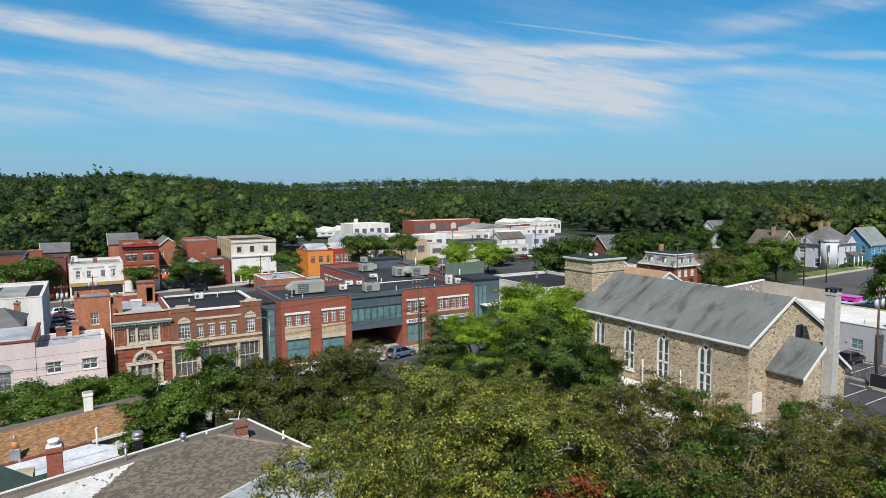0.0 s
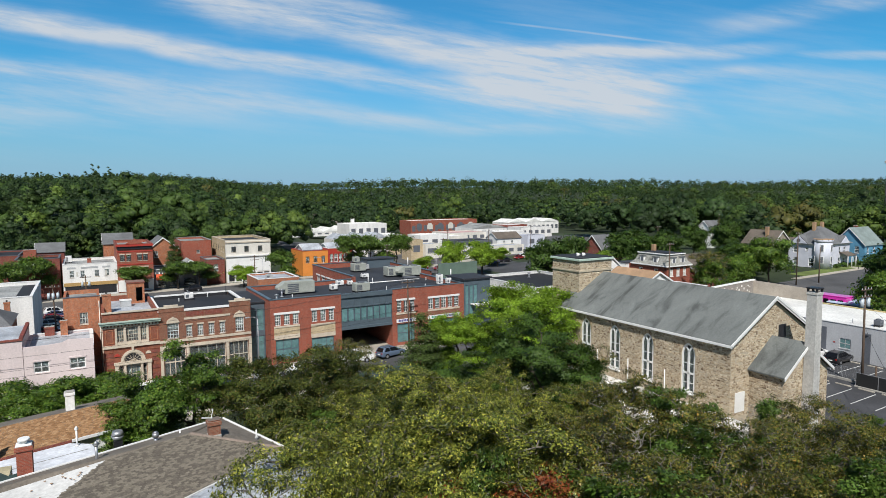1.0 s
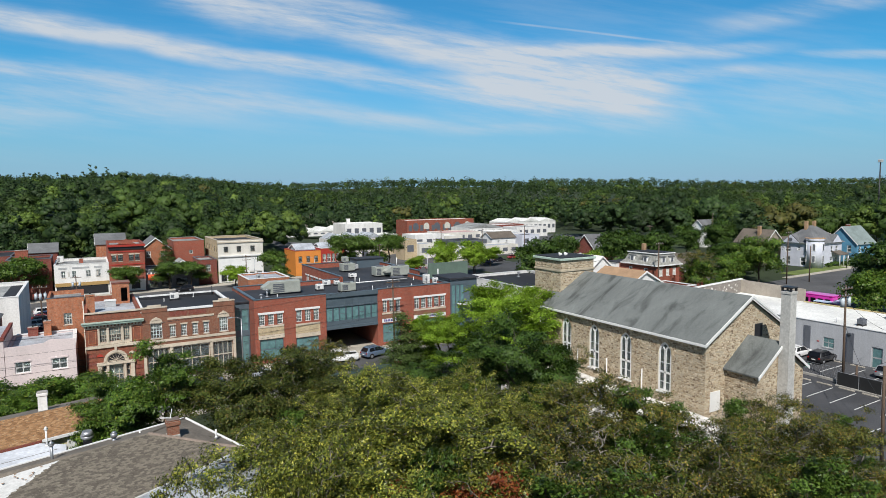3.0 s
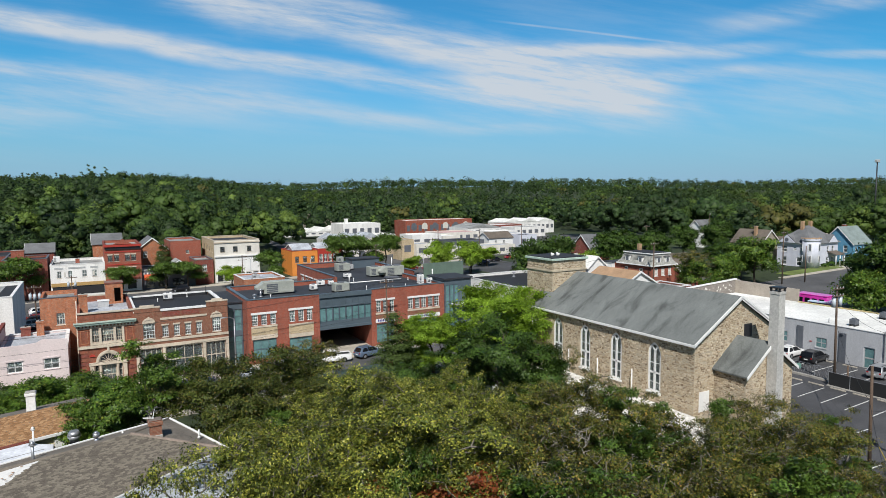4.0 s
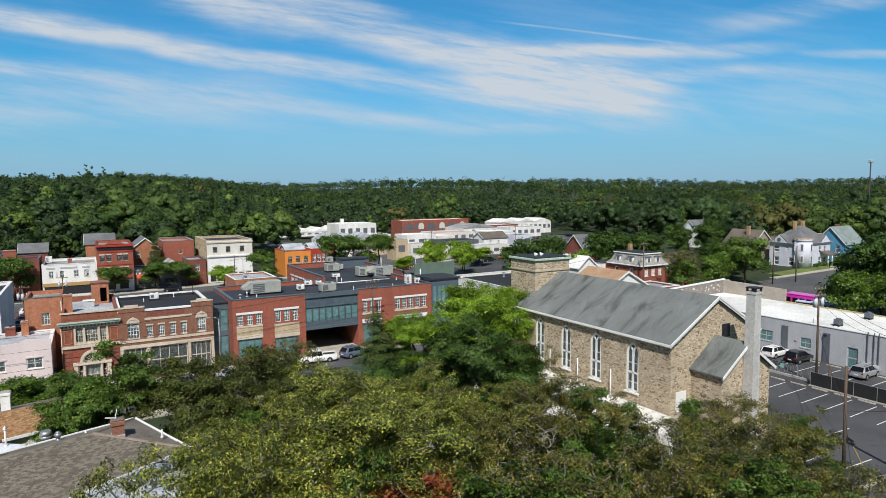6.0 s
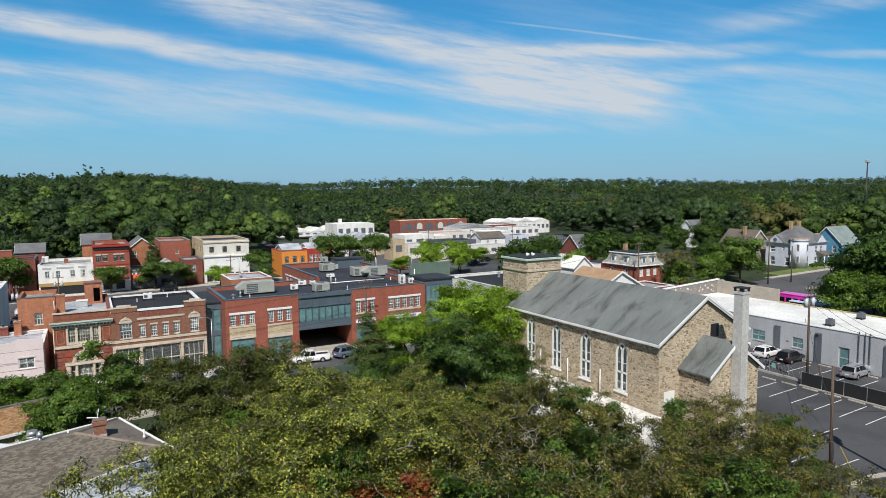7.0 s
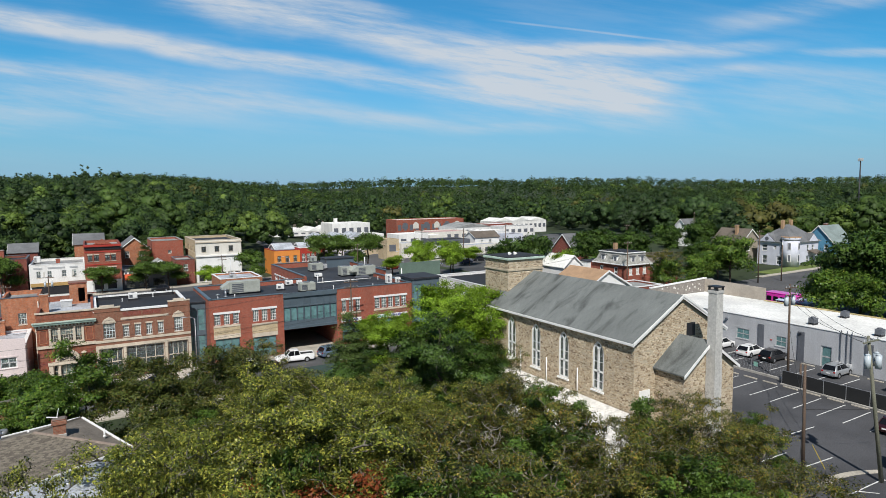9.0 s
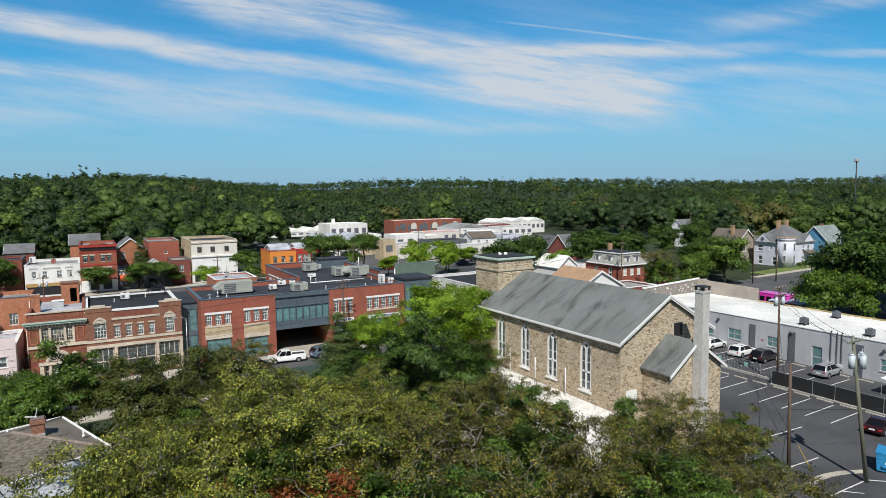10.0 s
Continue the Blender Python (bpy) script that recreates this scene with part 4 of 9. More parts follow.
for w in big:
    window(mid, *A, w, M_WHITE, M_GLASS, 4, 4, bar=0.045, sill=M_STONE, blind=M_BLIND)
    c = (w[0] + w[1]) / 2
    part("arch", arch_band(half_disc(B(), *A, c, 8.32, 0.62, 0, 0.04), *A, c, 8.32, 0.62, 0.86, 0, 0.1), M_STONE, mid, "limestone arch over the window")
    block("keystone", mid, *A, c - 0.12, c + 0.12, 0.1, 0.16, 8.85, 9.3, M_STONE)
for w in shop:
    window(mid, *A, w, M_STONE, M_GLASS, 4, 2, deep=0.2, bar=0.09, name="shop_window")
part("roof", box(0.35, 0.35, 9.3, W - 0.35, 15.15, 9.55), M_BLACKROOF, mid, "black rolled membrane roof with seams")
for u0, u1, z in ((-0.02, 3.3, 10.55), (9.65, 12.67, 10.7)):
    block("parapet", mid, *A, u0, u1, -0.36, 0.06, 10.003, z, M_BRICK_MID)
    block("coping", mid, *A, u0 - 0.06, u1 + 0.06, -0.42, 0.12, z + 0.002, z + 0.16, M_STONE)
    block("coping", mid, *A, u0 + 0.75, u1 - 0.75, -0.42, 0.12, z + 0.162, z + 0.4, M_STONE)
block("coping", mid, *A, 3.37, 9.58, -0.45, 0.12, 10.003, 10.25, M_WHITE)
for a, b in (((W, 0), (W, 15.5)), ((W, 15.5), (0, 15.5)), ((0, 15.5), (0, 0))):
    L = (Vector(b) - Vector(a)).length
    block("coping", mid, a, b, 0.45, L - 0.02, -0.42, 0.10, 10.003, 10.2, M_WHITE)
    block("flashing", mid, a, b, 0.45, L - 0.4, -0.395, -0.352, 9.55, 10.0, M_BLACKROOF)
block("belt_course", mid, *A, 3.3, 9.65, 0, 0.07, 8.7, 9.0, M_STONE)
block("belt_course", mid, *A, 0, W, 0, 0.09, 5.6, 5.95, M_STONE)
block("belt_course", mid, *A, 0, W, 0, 0.12, 4.75, 5.2, M_STONE)
for u in (0.0, 3.45, 8.95, 12.25):
    block("pier", mid, *A, u, u + 0.4, 0, 0.10, 0.2, 4.75, M_STONE)
for x in (3.6, 6.2):
    part("brick_panel", obx(B(), *A, x, x + 2.4, 0, 0.03, 9.2, 9.8), M_BRICK_DARK, mid)


def vent_pipe(x, y, z, h, r=0.06, m=M_WHITE, hood=False, label="short white roof vent pipe"):
    v = thing("vent_pipe", pose(x, y, z), label, "vent pipe")
    part("pipe", tube(B(), (0, 0, -0.1), (0, 0, h), r, r, 10), m, v)
    part("collar", tube(B(), (0, 0, 0), (0, 0, 0.12), r * 2.2, r * 1.2, 10), m, v)
    if hood:
        part("hood", tube(tube(B(), (0, 0, h), (0, 0, h + 0.12), r * 1.3, r * 2.4, 12), (0, 0, h + 0.12), (0, 0, h + 0.3), r * 2.4, r * 0.5, 12), m, v)
    return v


def hvac(x, y, z, w, d, h, m=M_UNITGREY, label="grey packaged rooftop air unit", turn=0, hood=False, fans=1):
    """A rooftop air unit: body on skids, louvred end, fan rings and a slanted intake hood."""
    u = thing("rooftop_unit", pose(x, y, z, 0, 0, turn), label, "air unit")
    part("body", soft(box(-w / 2, -d / 2, 0.25, w / 2, d / 2, h), 0.04), m, u)
    for s in (-1, 1):
        part("skid", box(-w / 2 - 0.1, s * d * 0.35 - 0.08, -0.02, w / 2 + 0.1, s * d * 0.35 + 0.08, 0.25), M_DARKMETAL, u)
    for k in range(5):
        part("louvre", box(-w * 0.42, -d / 2 - 0.04, 0.45 + k * (h - 0.7) / 5, -w * 0.05, -d / 2 + 0.01, 0.45 + (k + 0.6) * (h - 0.7) / 5), M_DKGREY, u)
    part("panel", box(w * 0.05, -d / 2 - 0.025, 0.4, w * 0.44, -d / 2 + 0.01, h - 0.15), m, u)
    for i in range(fans):
        cx = (i - (fans - 1) / 2) * w / max(fans, 1) * 0.9
        part("fan_ring", tube(B(), (cx, 0, h - 0.01), (cx, 0, h + 0.14), min(w / fans, d) * 0.36, min(w / fans, d) * 0.34, 14), M_DKGREY, u)
    if hood:
        part("intake_hood", extrude(B(), [Vector((-w / 2, d / 2, h * 0.45)), Vector((-w / 2 - h * 0.55, d / 2, h * 0.45)), Vector((-w / 2 - h * 0.55, d / 2, h * 0.6)), Vector((-w / 2, d / 2, h * 0.97))][::-1], (0, -d, 0)), m, u)
    return u


hvac(15.2, 107.0, 9.86, 1.3, 0.7, 1.2, M_WHITE, "small white rooftop condenser on rails", fans=1)
vent_pipe(13.6, 106.4, 9.86, 0.5)
vent_pipe(18.3, 108.6, 9.86, 0.8)
vent_pipe(21.4, 109.4, 9.86, 1.5, 0.05, M_DARKMETAL, label="thin dark roof pipe at the parapet")

# glazed link
linkb = thing("glazed_link", pose(22.2, 96.2, 0.6), "narrow glazed link with blue-grey metal panels", "building")
A = ((0, 0), (2.45, 0))
pan = [(0.15, 1.15, 0.5, 4.4), (1.3, 2.3, 0.5, 4.4), (0.15, 1.15, 5.2, 8.6), (1.3, 2.3, 5.2, 8.6)]
part("wall", wall(B(), *A, 0, 9.6, 0.25, pan), M_SLATEMETAL, linkb)
for w in pan:
    window(linkb, *A, w, M_SLATEMETAL, M_GREENGLASS, 1, 3, deep=0.06, bar=0.05)
part("roof", box(-0.1, -0.2, 9.6, 2.5, 12.0, 9.8), M_DARKROOF, linkb)
part("back_panel", box(0, 3.0, 0, 2.45, 3.2, 9.6), M_INSIDE, linkb)

# red brick office
office = thing("office_building", pose(24.7, 92.9, 0.5), "two-storey red brick office with glazed bridge over a driveway", "building")
OX, OZ = 24.7, 0.5


def ow(x0, x1, z0, z1):
    return (x0 - OX, x1 - OX, z0 - OZ, z1 - OZ)


def opening_row(x0, x1, z0, z1, n, gap):
    w = (x1 - x0 - gap * (n - 1)) / n
    return [ow(x0 + i * (w + gap), x0 + i * (w + gap) + w, z0, z1) for i in range(n)]


t = 0.4
g1, g2 = opening_row(25.35, 29.0, 6.95, 8.6, 3, 0.5), opening_row(31.1, 34.75, 6.95, 8.75, 3, 0.5)
g3, g4 = opening_row(45.8, 49.05, 6.95, 8.9, 3, 0.45), opening_row(51.75, 57.8, 6.95, 8.8, 5, 0.35)
s1, s2, s3, s4 = ow(25.4, 29.0, 1.6, 4.75), ow(31.0, 34.65, 1.3, 4.4), ow(45.8, 49.1, 1.8, 5.0), ow(51.7, 57.8, 1.8, 5.0)
AL, AR = ((0, 0), (11.25, 0)), ((20.2, 0), (34.2, 0))
part("wall", wall(B(), *AL, 0, 10.4, t, g1 + g2 + [s1, s2]), M_BRICK_RED, office)
sh = lambda k: (k[0] - 20.2, k[1] - 20.2, k[2], k[3])
part("wall", wall(B(), *AR, 0, 10.4, t, [sh(k) for k in g3 + g4 + [s3, s4]]), M_BRICK_RED, office)
part("wall", wall(B(), (0, 16.1), (0, t), 0, 10.4, t), M_BRICK_RED, office)
part("wall", wall(B(), (34.2, t), (34.2, 16.1), 0, 10.4, t), M_BRICK_RED, office)
part("wall", wall(B(), (19.7, 16.1), (t, 16.1), 0, 10.4, t), M_BRICK_RED, office)
part("wall", wall(B(), (11.25, t), (11.25, 16.1), 0, 4.65, t), M_BRICK_RED, office)
part("wall", wall(B(), (20.2, 15.7), (20.2, t), 0, 4.65, t), M_BRICK_RED, office)
for k in g1 + g2:
    window(office, *AL, k, M_WHITE, M_GLASS, 3, 4, bar=0.05, blind=M_BLINDGREEN)
for k in g3 + g4:
    window(office, *AR, sh(k), M_WHITE, M_GLASS, 2, 4, bar=0.05, blind=M_BLINDGREEN)
for k, a in ((s1, AL), (s2, AL), (sh(s3), AR), (sh(s4), AR)):
    window(office, *a, k, M_SLATEMETAL, M_GREENGLASS, 3, 2, deep=0.15, bar=0.08, blind=M_BLINDGREEN, name="shop_window")
for x0, x1, zl, zs, zp, a in ((25.2, 29.15, 8.62, 6.6, 4.8, AL), (30.95, 34.9, 8.78, 6.35, 4.45, AL), (45.65, 49.2, 8.92, 6.6, 5.2, AR), (51.6, 57.95, 8.82, 6.6, 5.2, AR)):
    o = OX if a is AL else OX + 20.2
    block("lintel", office, *a, x0 - o, x1 - o, 0, 0.08, zl - OZ, zl + 0.32 - OZ, M_WHITE)
    block("sill", office, *a, x0 - o, x1 - o, 0, 0.10, zs - OZ, zs + 0.28 - OZ, M_STONE)
    block("sign_panel" if a is AR else "stone_panel", office, *a, x0 - o, x1 - o, 0, 0.08, zp - OZ, zp + 0.62 - OZ, M_WHITE if a is AR else M_STONE)
    block("brick_panel", office, *a, x0 - o, x1 - o, 0, 0.03, zp + 0.65 - OZ, zs - 0.02 - OZ, M_BRICK_TAN if a is AL else M_BRICK_MID)
M_SIGNBLUE = plain("blue_violet_sign_paint", (0.07, 0.06, 0.28), 0.5, 8.0, 1.0, 0.1)
M_SIGNGREEN = plain("green_sign_paint", (0.04, 0.26, 0.16), 0.5, 8.0, 1.0, 0.1)
for i in range(9):
    block("sign_bar", office, *AR, 1.1 + i * 0.30, 1.1 + i * 0.30 + 0.2, 0.08, 0.12, 5.36 - OZ, 5.36 + (0.34 if i % 3 else 0.42) - OZ, M_SIGNBLUE)
for i in range(14):
    block("sign_bar", office, *AR, 7.4 + i * 0.34, 7.4 + i * 0.34 + 0.24, 0.08, 0.12, 5.36 - OZ, 5.36 + (0.3 if i % 4 else 0.4) - OZ, M_SIGNGREEN if i < 7 else M_SIGNBLUE)
for k, a in ((0, AL), (1, AR)):
    L = (Vector(a[1]) - Vector(a[0])).length
    block("coping", office, *a, -0.05, L + 0.05, -0.46, 0.06, 10.402, 10.52, M_SLATEMETAL)
for a, b in (((34.2, 0), (34.2, 16.1)), ((19.7, 16.1), (0, 16.1)), ((0, 16.1), (0, 0))):
    L = (Vector(b) - Vector(a)).length
    block("coping", office, a, b, 0.47, L - 0.06, -0.46, 0.06, 10.402, 10.52, M_SLATEMETAL)
part("roof", box(t, t, 9.45, 34.2 - t, 15.7, 9.7), M_DARKROOF, office, "dark grey membrane roof")
# bridge
BR = ((11.25, 0.15), (20.2, 0.15))
bays = [(0.12 + i * 1.11, 0.12 + i * 1.11 + (1.0 if i in (1, 3, 6) else 1.0), 5.8, 8.1) for i in range(8)]
part("bridge_wall", wall(B(), *BR, 4.7, 10.4, 0.25, bays), M_SLATEMETAL, office, "blue-grey metal panelled bridge front")
for k, w in enumerate(bays):
    window(office, *BR, w, M_SLATEMETAL, M_GREENGLASS, 1, 2 if k in (2, 5) else 1, deep=0.05, bar=0.06, blind=M_BLINDGREEN)
for i in range(9):
    block("mullion", office, *BR, 0.03 + i * 1.11, 0.09 + i * 1.11, 0, 0.06, 5.75, 9.7, M_SLATEMETAL)
block("fascia", office, *BR, 0, 8.95, 0, 0.18, 4.55, 4.95, M_SLATEMETAL)
block("fascia", office, *BR, 0, 8.95, 0, 0.10, 8.12, 8.3, M_SLATEMETAL)
block("fascia", office, *BR, -0.02, 8.97, 0, 0.25, 9.72, 10.45, M_SLATEMETAL)
part("bridge_floor", box(11.25, 0.1, 4.5, 20.2, 16.0, 4.7), M_DARKMETAL, office)
part("driveway", box(11.25, -3.5, 0.55, 20.2, 22, 0.86), M_PAVE, office, "pale concrete driveway under the bridge")
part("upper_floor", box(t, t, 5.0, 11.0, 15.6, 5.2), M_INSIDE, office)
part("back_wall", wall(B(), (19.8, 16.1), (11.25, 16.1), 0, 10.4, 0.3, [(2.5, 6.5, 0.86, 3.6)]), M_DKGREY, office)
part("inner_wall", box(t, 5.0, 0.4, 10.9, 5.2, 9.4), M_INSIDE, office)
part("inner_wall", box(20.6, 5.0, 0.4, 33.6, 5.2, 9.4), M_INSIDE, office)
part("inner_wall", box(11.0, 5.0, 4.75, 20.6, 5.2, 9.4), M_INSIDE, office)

# office rear wing and stair tower
wing2 = thing("office_wing", pose(44.4, 109.05, 0.5), "red brick rear wing of the office with dark flat roof", "building")
part("wall", wall(B(), (0, 0), (17.0, 0), 0, 9.4, 0.35), M_BRICK_RED, wing2)
part("wall", wall(B(), (0, 24.3), (0, -0.35), 0, 10.75, 0.35, [(3 + i * 3.0, 5 + i * 3.0, 7.0, 8.8) for i in range(7)]), M_BRICK_RED, wing2)
part("wall", wall(B(), (17.0, 0.35), (17.0, 24.3), 0, 10.75, 0.35), M_BRICK_RED, wing2)
part("wall", wall(B(), (16.65, 24.3), (0.35, 24.3), 0, 10.75, 0.35), M_BRICK_RED, wing2)
for i in range(7):
    window(wing2, (0, 24.3), (0, 0), (3 + i * 3.0, 5 + i * 3.0, 7.0, 8.8), M_WHITE, M_GLASS, 3, 2)
    block("lintel", wing2, (0, 24.3), (0, 0), 2.8 + i * 3, 5.2 + i * 3, 0, 0.08, 8.82, 9.1, M_WHITE)
part("roof", box(0.35, -0.4, 9.5, 16.65, 23.95, 9.705), M_DARKROOF, wing2)
for a, b in (((17, 0), (17, 24.3)), ((17, 24.3), (0, 24.3)), ((0, 24.3), (0, 0))):
    L = (Vector(b) - Vector(a)).length
    block("coping", wing2, a, b, 0.02, L - 0.45, -0.42, 0.06, 10.752, 10.87, M_SLATEMETAL)
hut = thing("roof_hut", pose(55.5, 128.5, 10.2), "low blue-grey metal roof hut", "roof hut")
part("body", box(0, 0, 0, 6.5, 4, 1.9), M_SLATEMETAL, hut)
part("roof", box(-0.2, -0.2, 1.9, 6.7, 4.2, 2.1), M_DARKROOF, hut)
tower = thing("stair_tower", pose(59.2, 93.4, 0.8), "blue-grey metal stair tower with tall green glass", "building")
A = ((0, 0), (5.6, 0))
tw = [(0.3 + i * 0.9, 1.1 + i * 0.9, 0.8, 9.6) for i in range(3)]
part("wall", wall(B(), *A, 0, 10.6, 0.3, tw), M_SLATEMETAL, tower)
for w in tw:
    window(tower, *A, w, M_SLATEMETAL, M_GREENGLASS, 1, 5, deep=0.05, bar=0.07)
part("wall", wall(B(), (0, 6), (0, 0.3), 9.0, 10.6, 0.3), M_SLATEMETAL, tower)
part("wall", wall(B(), (5.6, 0.3), (5.6, 6), 0, 10.6, 0.3), M_SLATEMETAL, tower)
part("wall", box(0.3, 3.5, 0, 5.3, 3.8, 10.6), M_INSIDE, tower)
part("roof", box(-0.25, -0.3, 10.6, 5.85, 6.2, 10.85), M_DARKROOF, tower)
can = thing("entrance_canopy", pose(60.5, 92.6, 6.9), "thin white metal canopy over the side entrance", "canopy")
part("slab", soft(box(0, -1.6, 0, 4.6, 0.7, 0.14), 0.02), M_WHITE, can)
# rooftop plant
hvac(31.7, 101.6, 10.22, 5.0, 2.0, 2.2, M_UNIT, "large pale green rooftop air handler with slanted hood", hood=True, fans=0)
hvac(41.3, 97.6, 10.22, 2.6, 1.7, 1.6, M_UNIT, "square grey-green rooftop unit on skids", fans=1)
hvac(37.8, 101.5, 10.22, 1.2, 0.9, 1.1, M_WHITE, "small white rooftop condenser", fans=1)
hvac(40.6, 106.0, 10.22, 1.3, 0.9, 1.0, M_WHITE, "small white rooftop condenser", fans=1)
hvac(42.4, 105.6, 10.22, 0.9, 0.8, 0.9, M_WHITE, "small white rooftop condenser", fans=1)
hvac(51.5, 124.0, 10.22, 2.8, 2.0, 1.8, M_UNIT, "pale grey rooftop unit with stacked exhaust box", fans=1)
hvac(51.3, 124.8, 12.05, 1.3, 1.2, 1.3, M_UNIT, "upper exhaust box of a rooftop unit", fans=0)
hvac(54.0, 126.0, 10.22, 1.3, 1.1, 1.2, M_UNITGREY, "grey rooftop condenser beside the hut", fans=1)
hvac(54.2, 113.0, 10.22, 2.6, 2.2, 2.0, M_UNIT, "pale green-grey rooftop unit with side duct", fans=1)
hvac(57.6, 111.5, 10.22, 4.0, 2.2, 2.1, M_UNIT, "long pale rooftop unit with slanted hood", hood=True, fans=2)
hvac(48.6, 113.5, 10.22, 1.4, 1.0, 0.9, M_WHITE, "low white rooftop condenser", fans=2)
hvac(55.2, 107.0, 10.22, 2.6, 1.0, 0.6, M_DKGREY, "low dark rooftop duct box", fans=0)
hvac(56.6, 97.6, 10.22, 1.0, 1.0, 1.9, M_WHITE, "upright white rooftop condenser", fans=1)
hvac(58.3, 97.3, 10.22, 0.9, 0.7, 1.2, M_WHITE, "small white twin-fan condenser", fans=1)
for x, y, h in ((26.6, 96.3, 0.8), (28.4, 99.8, 1.0)):
    vent_pipe(x, y, 10.22, h, 0.16, M_GALV, True, "galvanised roof exhaust with conical hood")
for x, y, h in ((29.3, 97.0, 0.7), (46.0, 97.5, 0.7), (52.8, 96.0, 0.7), (47.0, 106, 1.0), (57.5, 104.5, 0.6)):
    vent_pipe(x, y, 10.22, h)
M_PIPE = plain("white_plastic_pipe", (0.78, 0.78, 0.76), 0.4, 8.0, 1.0, 0.08)


def pipe_run(name, pts, r, m, label, category="pipe"):
    p = thing(name, pose(*pts[0]), label, category)
    for a, b in zip(pts, pts[1:]):
        part("run", tube(B(), Vector(a) - Vector(pts[0]), Vector(b) - Vector(pts[0]), r, r, 8), m, p)
    for q in pts[1:-1]:
        e = B()
        bmesh.ops.create_icosphere(e, subdivisions=1, radius=r * 1.35, matrix=Matrix.Translation(Vector(q) - Vector(pts[0])))
        part("elbow", e, m, p)
    return p


pipe_run("gas_pipe", [(45.5, 104.4, 11.9), (45.5, 104.4, 10.6), (56.0, 104.4, 10.6)], 0.09, M_PIPE, "white gas pipe run across the office roof")
pipe_run("gas_pipe", [(59.5, 113.8, 11.0), (60.6, 118.5, 11.0), (60.6, 118.5, 13.2)], 0.10, M_PIPE, "white roof pipe rising beside the parapet")
vent_pipe(60.4, 100.0, 10.22, 2.4, 0.10, M_PIPE, False, "tall white roof vent pipe")

# pink stucco building and its neighbours
pinkb = thing("stucco_building", pose(-6.4, 92.5, 0.2), "pale pink stucco building with a stepped parapet", "building")
A = ((0, 0), (7.75, 0))
ph = [(1.0, 2.7, 4.15, 5.6), (4.95, 6.75, 4.15, 5.6), (5.9, 7.3, 0.2, 2.4)]
shell(pinkb, 7.75, 11.5, 7.0, M_PINK, ph)
for k in ph[:2]:
    window(pinkb, *A, k, M_WHITE, M_GLASS, 2, 2, bar=0.09, sill=M_PINK, blind=M_BLIND)
    block("lintel", pinkb, *A, k[0] - 0.12, k[1] + 0.12, 0, 0.07, k[3] + 0.004, k[3] + 0.2, M_PINK)
window(pinkb, *A, ph[2], M_DARKMETAL, M_GLASS, 1, 2, name="entrance_door")
e = B()
extrude(e, [Vector((x, 0.3, z)) for x, z in ((0, 7.002), (7.75, 7.002), (7.75, 7.9), (4.95, 8.1), (4.2, 7.75), (2.6, 7.62), (0.4, 7.62), (0, 7.62))], (0, -0.3, 0))
part("parapet", e, M_PINK, pinkb)
part("roof", box(0.35, 0.35, 6.5, 7.4, 11.1, 6.75), M_SILVERROOF, pinkb, "silver-coated flat roof")
for a, b in (((7.75, 0), (7.75, 11.5)), ((7.75, 11.5), (0, 11.5))):
    block("coping", pinkb, a, b, 0.02, (Vector(b) - Vector(a)).length - 0.4, -0.42, 0.06, 7.002, 7.12, M_WHITE)
pk2 = thing("stucco_building", pose(-22, 92.5, 0.0), "taller pale pink stucco building with round-headed window", "building")
A = ((0, 0), (15.55, 0))
ph = [(11.2, 12.9, 2.8, 5.2), (6, 7.7, 2.8, 5.2)]
shell(pk2, 15.55, 11.5, 8.7, M_PINK, ph)
for k in ph:
    window(pk2, *A, k, M_UNITGREY, M_GLASS, 2, 3, sill=M_PINK, blind=M_BLIND)
    c = (k[0] + k[1]) / 2
    part("arch", arch_band(half_disc(B(), *A, c, 5.2, 0.85, 0, 0.03), *A, c, 5.2, 0.85, 1.05, 0, 0.08), M_UNITGREY, pk2)
part("roof", box(0.3, 0.3, 8.5, 15.25, 11.2, 8.72), M_SILVERROOF, pk2, "patchy white and grey flat roof")
block("coping", pk2, *A, -0.05, 15.62, -0.3, 0.1, 8.722, 8.95, M_BRICK_DARK)
block("coping", pk2, (15.55, 0), (15.55, 11.5), 0.32, 11.5, -0.35, 0.07, 8.722, 9.1, M_BRICK_DARK)
chimney(-2.2, 103.0, 7.0, 0.9, 0.7, 2.0, M_BRICK_OLD, "short orange brick chimney on the stucco building")
chimney(-4.0, 103.6, 7.0, 1.2, 0.7, 1.2, M_BRICK_DARK, "squat brick chimney on the stucco building")
lw = flat_building("white_warehouse", -32, -7.2, 124, 146, 10.0, 9.4, M_WHITEWALL, M_GREYROOF, M_WHITE, "white-walled flat-roofed warehouse with dark roof patches")
for k, (x0, x1) in enumerate(((-17, -14.5), (-10, -7.8))):
    part("roof_patch", box(x0 + 32, 0.6, 9.405 - gz(-19.6, 124) + 0.3, x1 + 32, 21.4, 9.43 - gz(-19.6, 124) + 0.3), M_BLACKROOF, lw)
hip = thing("brick_cottage", pose(-24, 106.5, 0.0), "low orange brick annexe with grey hipped roof", "building")
part("wall", wall(wall(B(), (0, 0), (15.0, 0), 0, 8.3, 0.3), (15.0, 0.3), (15.0, 11), 0, 8.3, 0.3), M_BRICK_OLD, hip)
r = B()
v = [r.verts.new(p) for p in ((-0.3, -0.3, 8.3), (15.3, -0.3, 8.3), (15.3, 11.3, 8.3), (-0.3, 11.3, 8.3), (3, 5.5, 10.4), (12.6, 5.5, 10.4))]
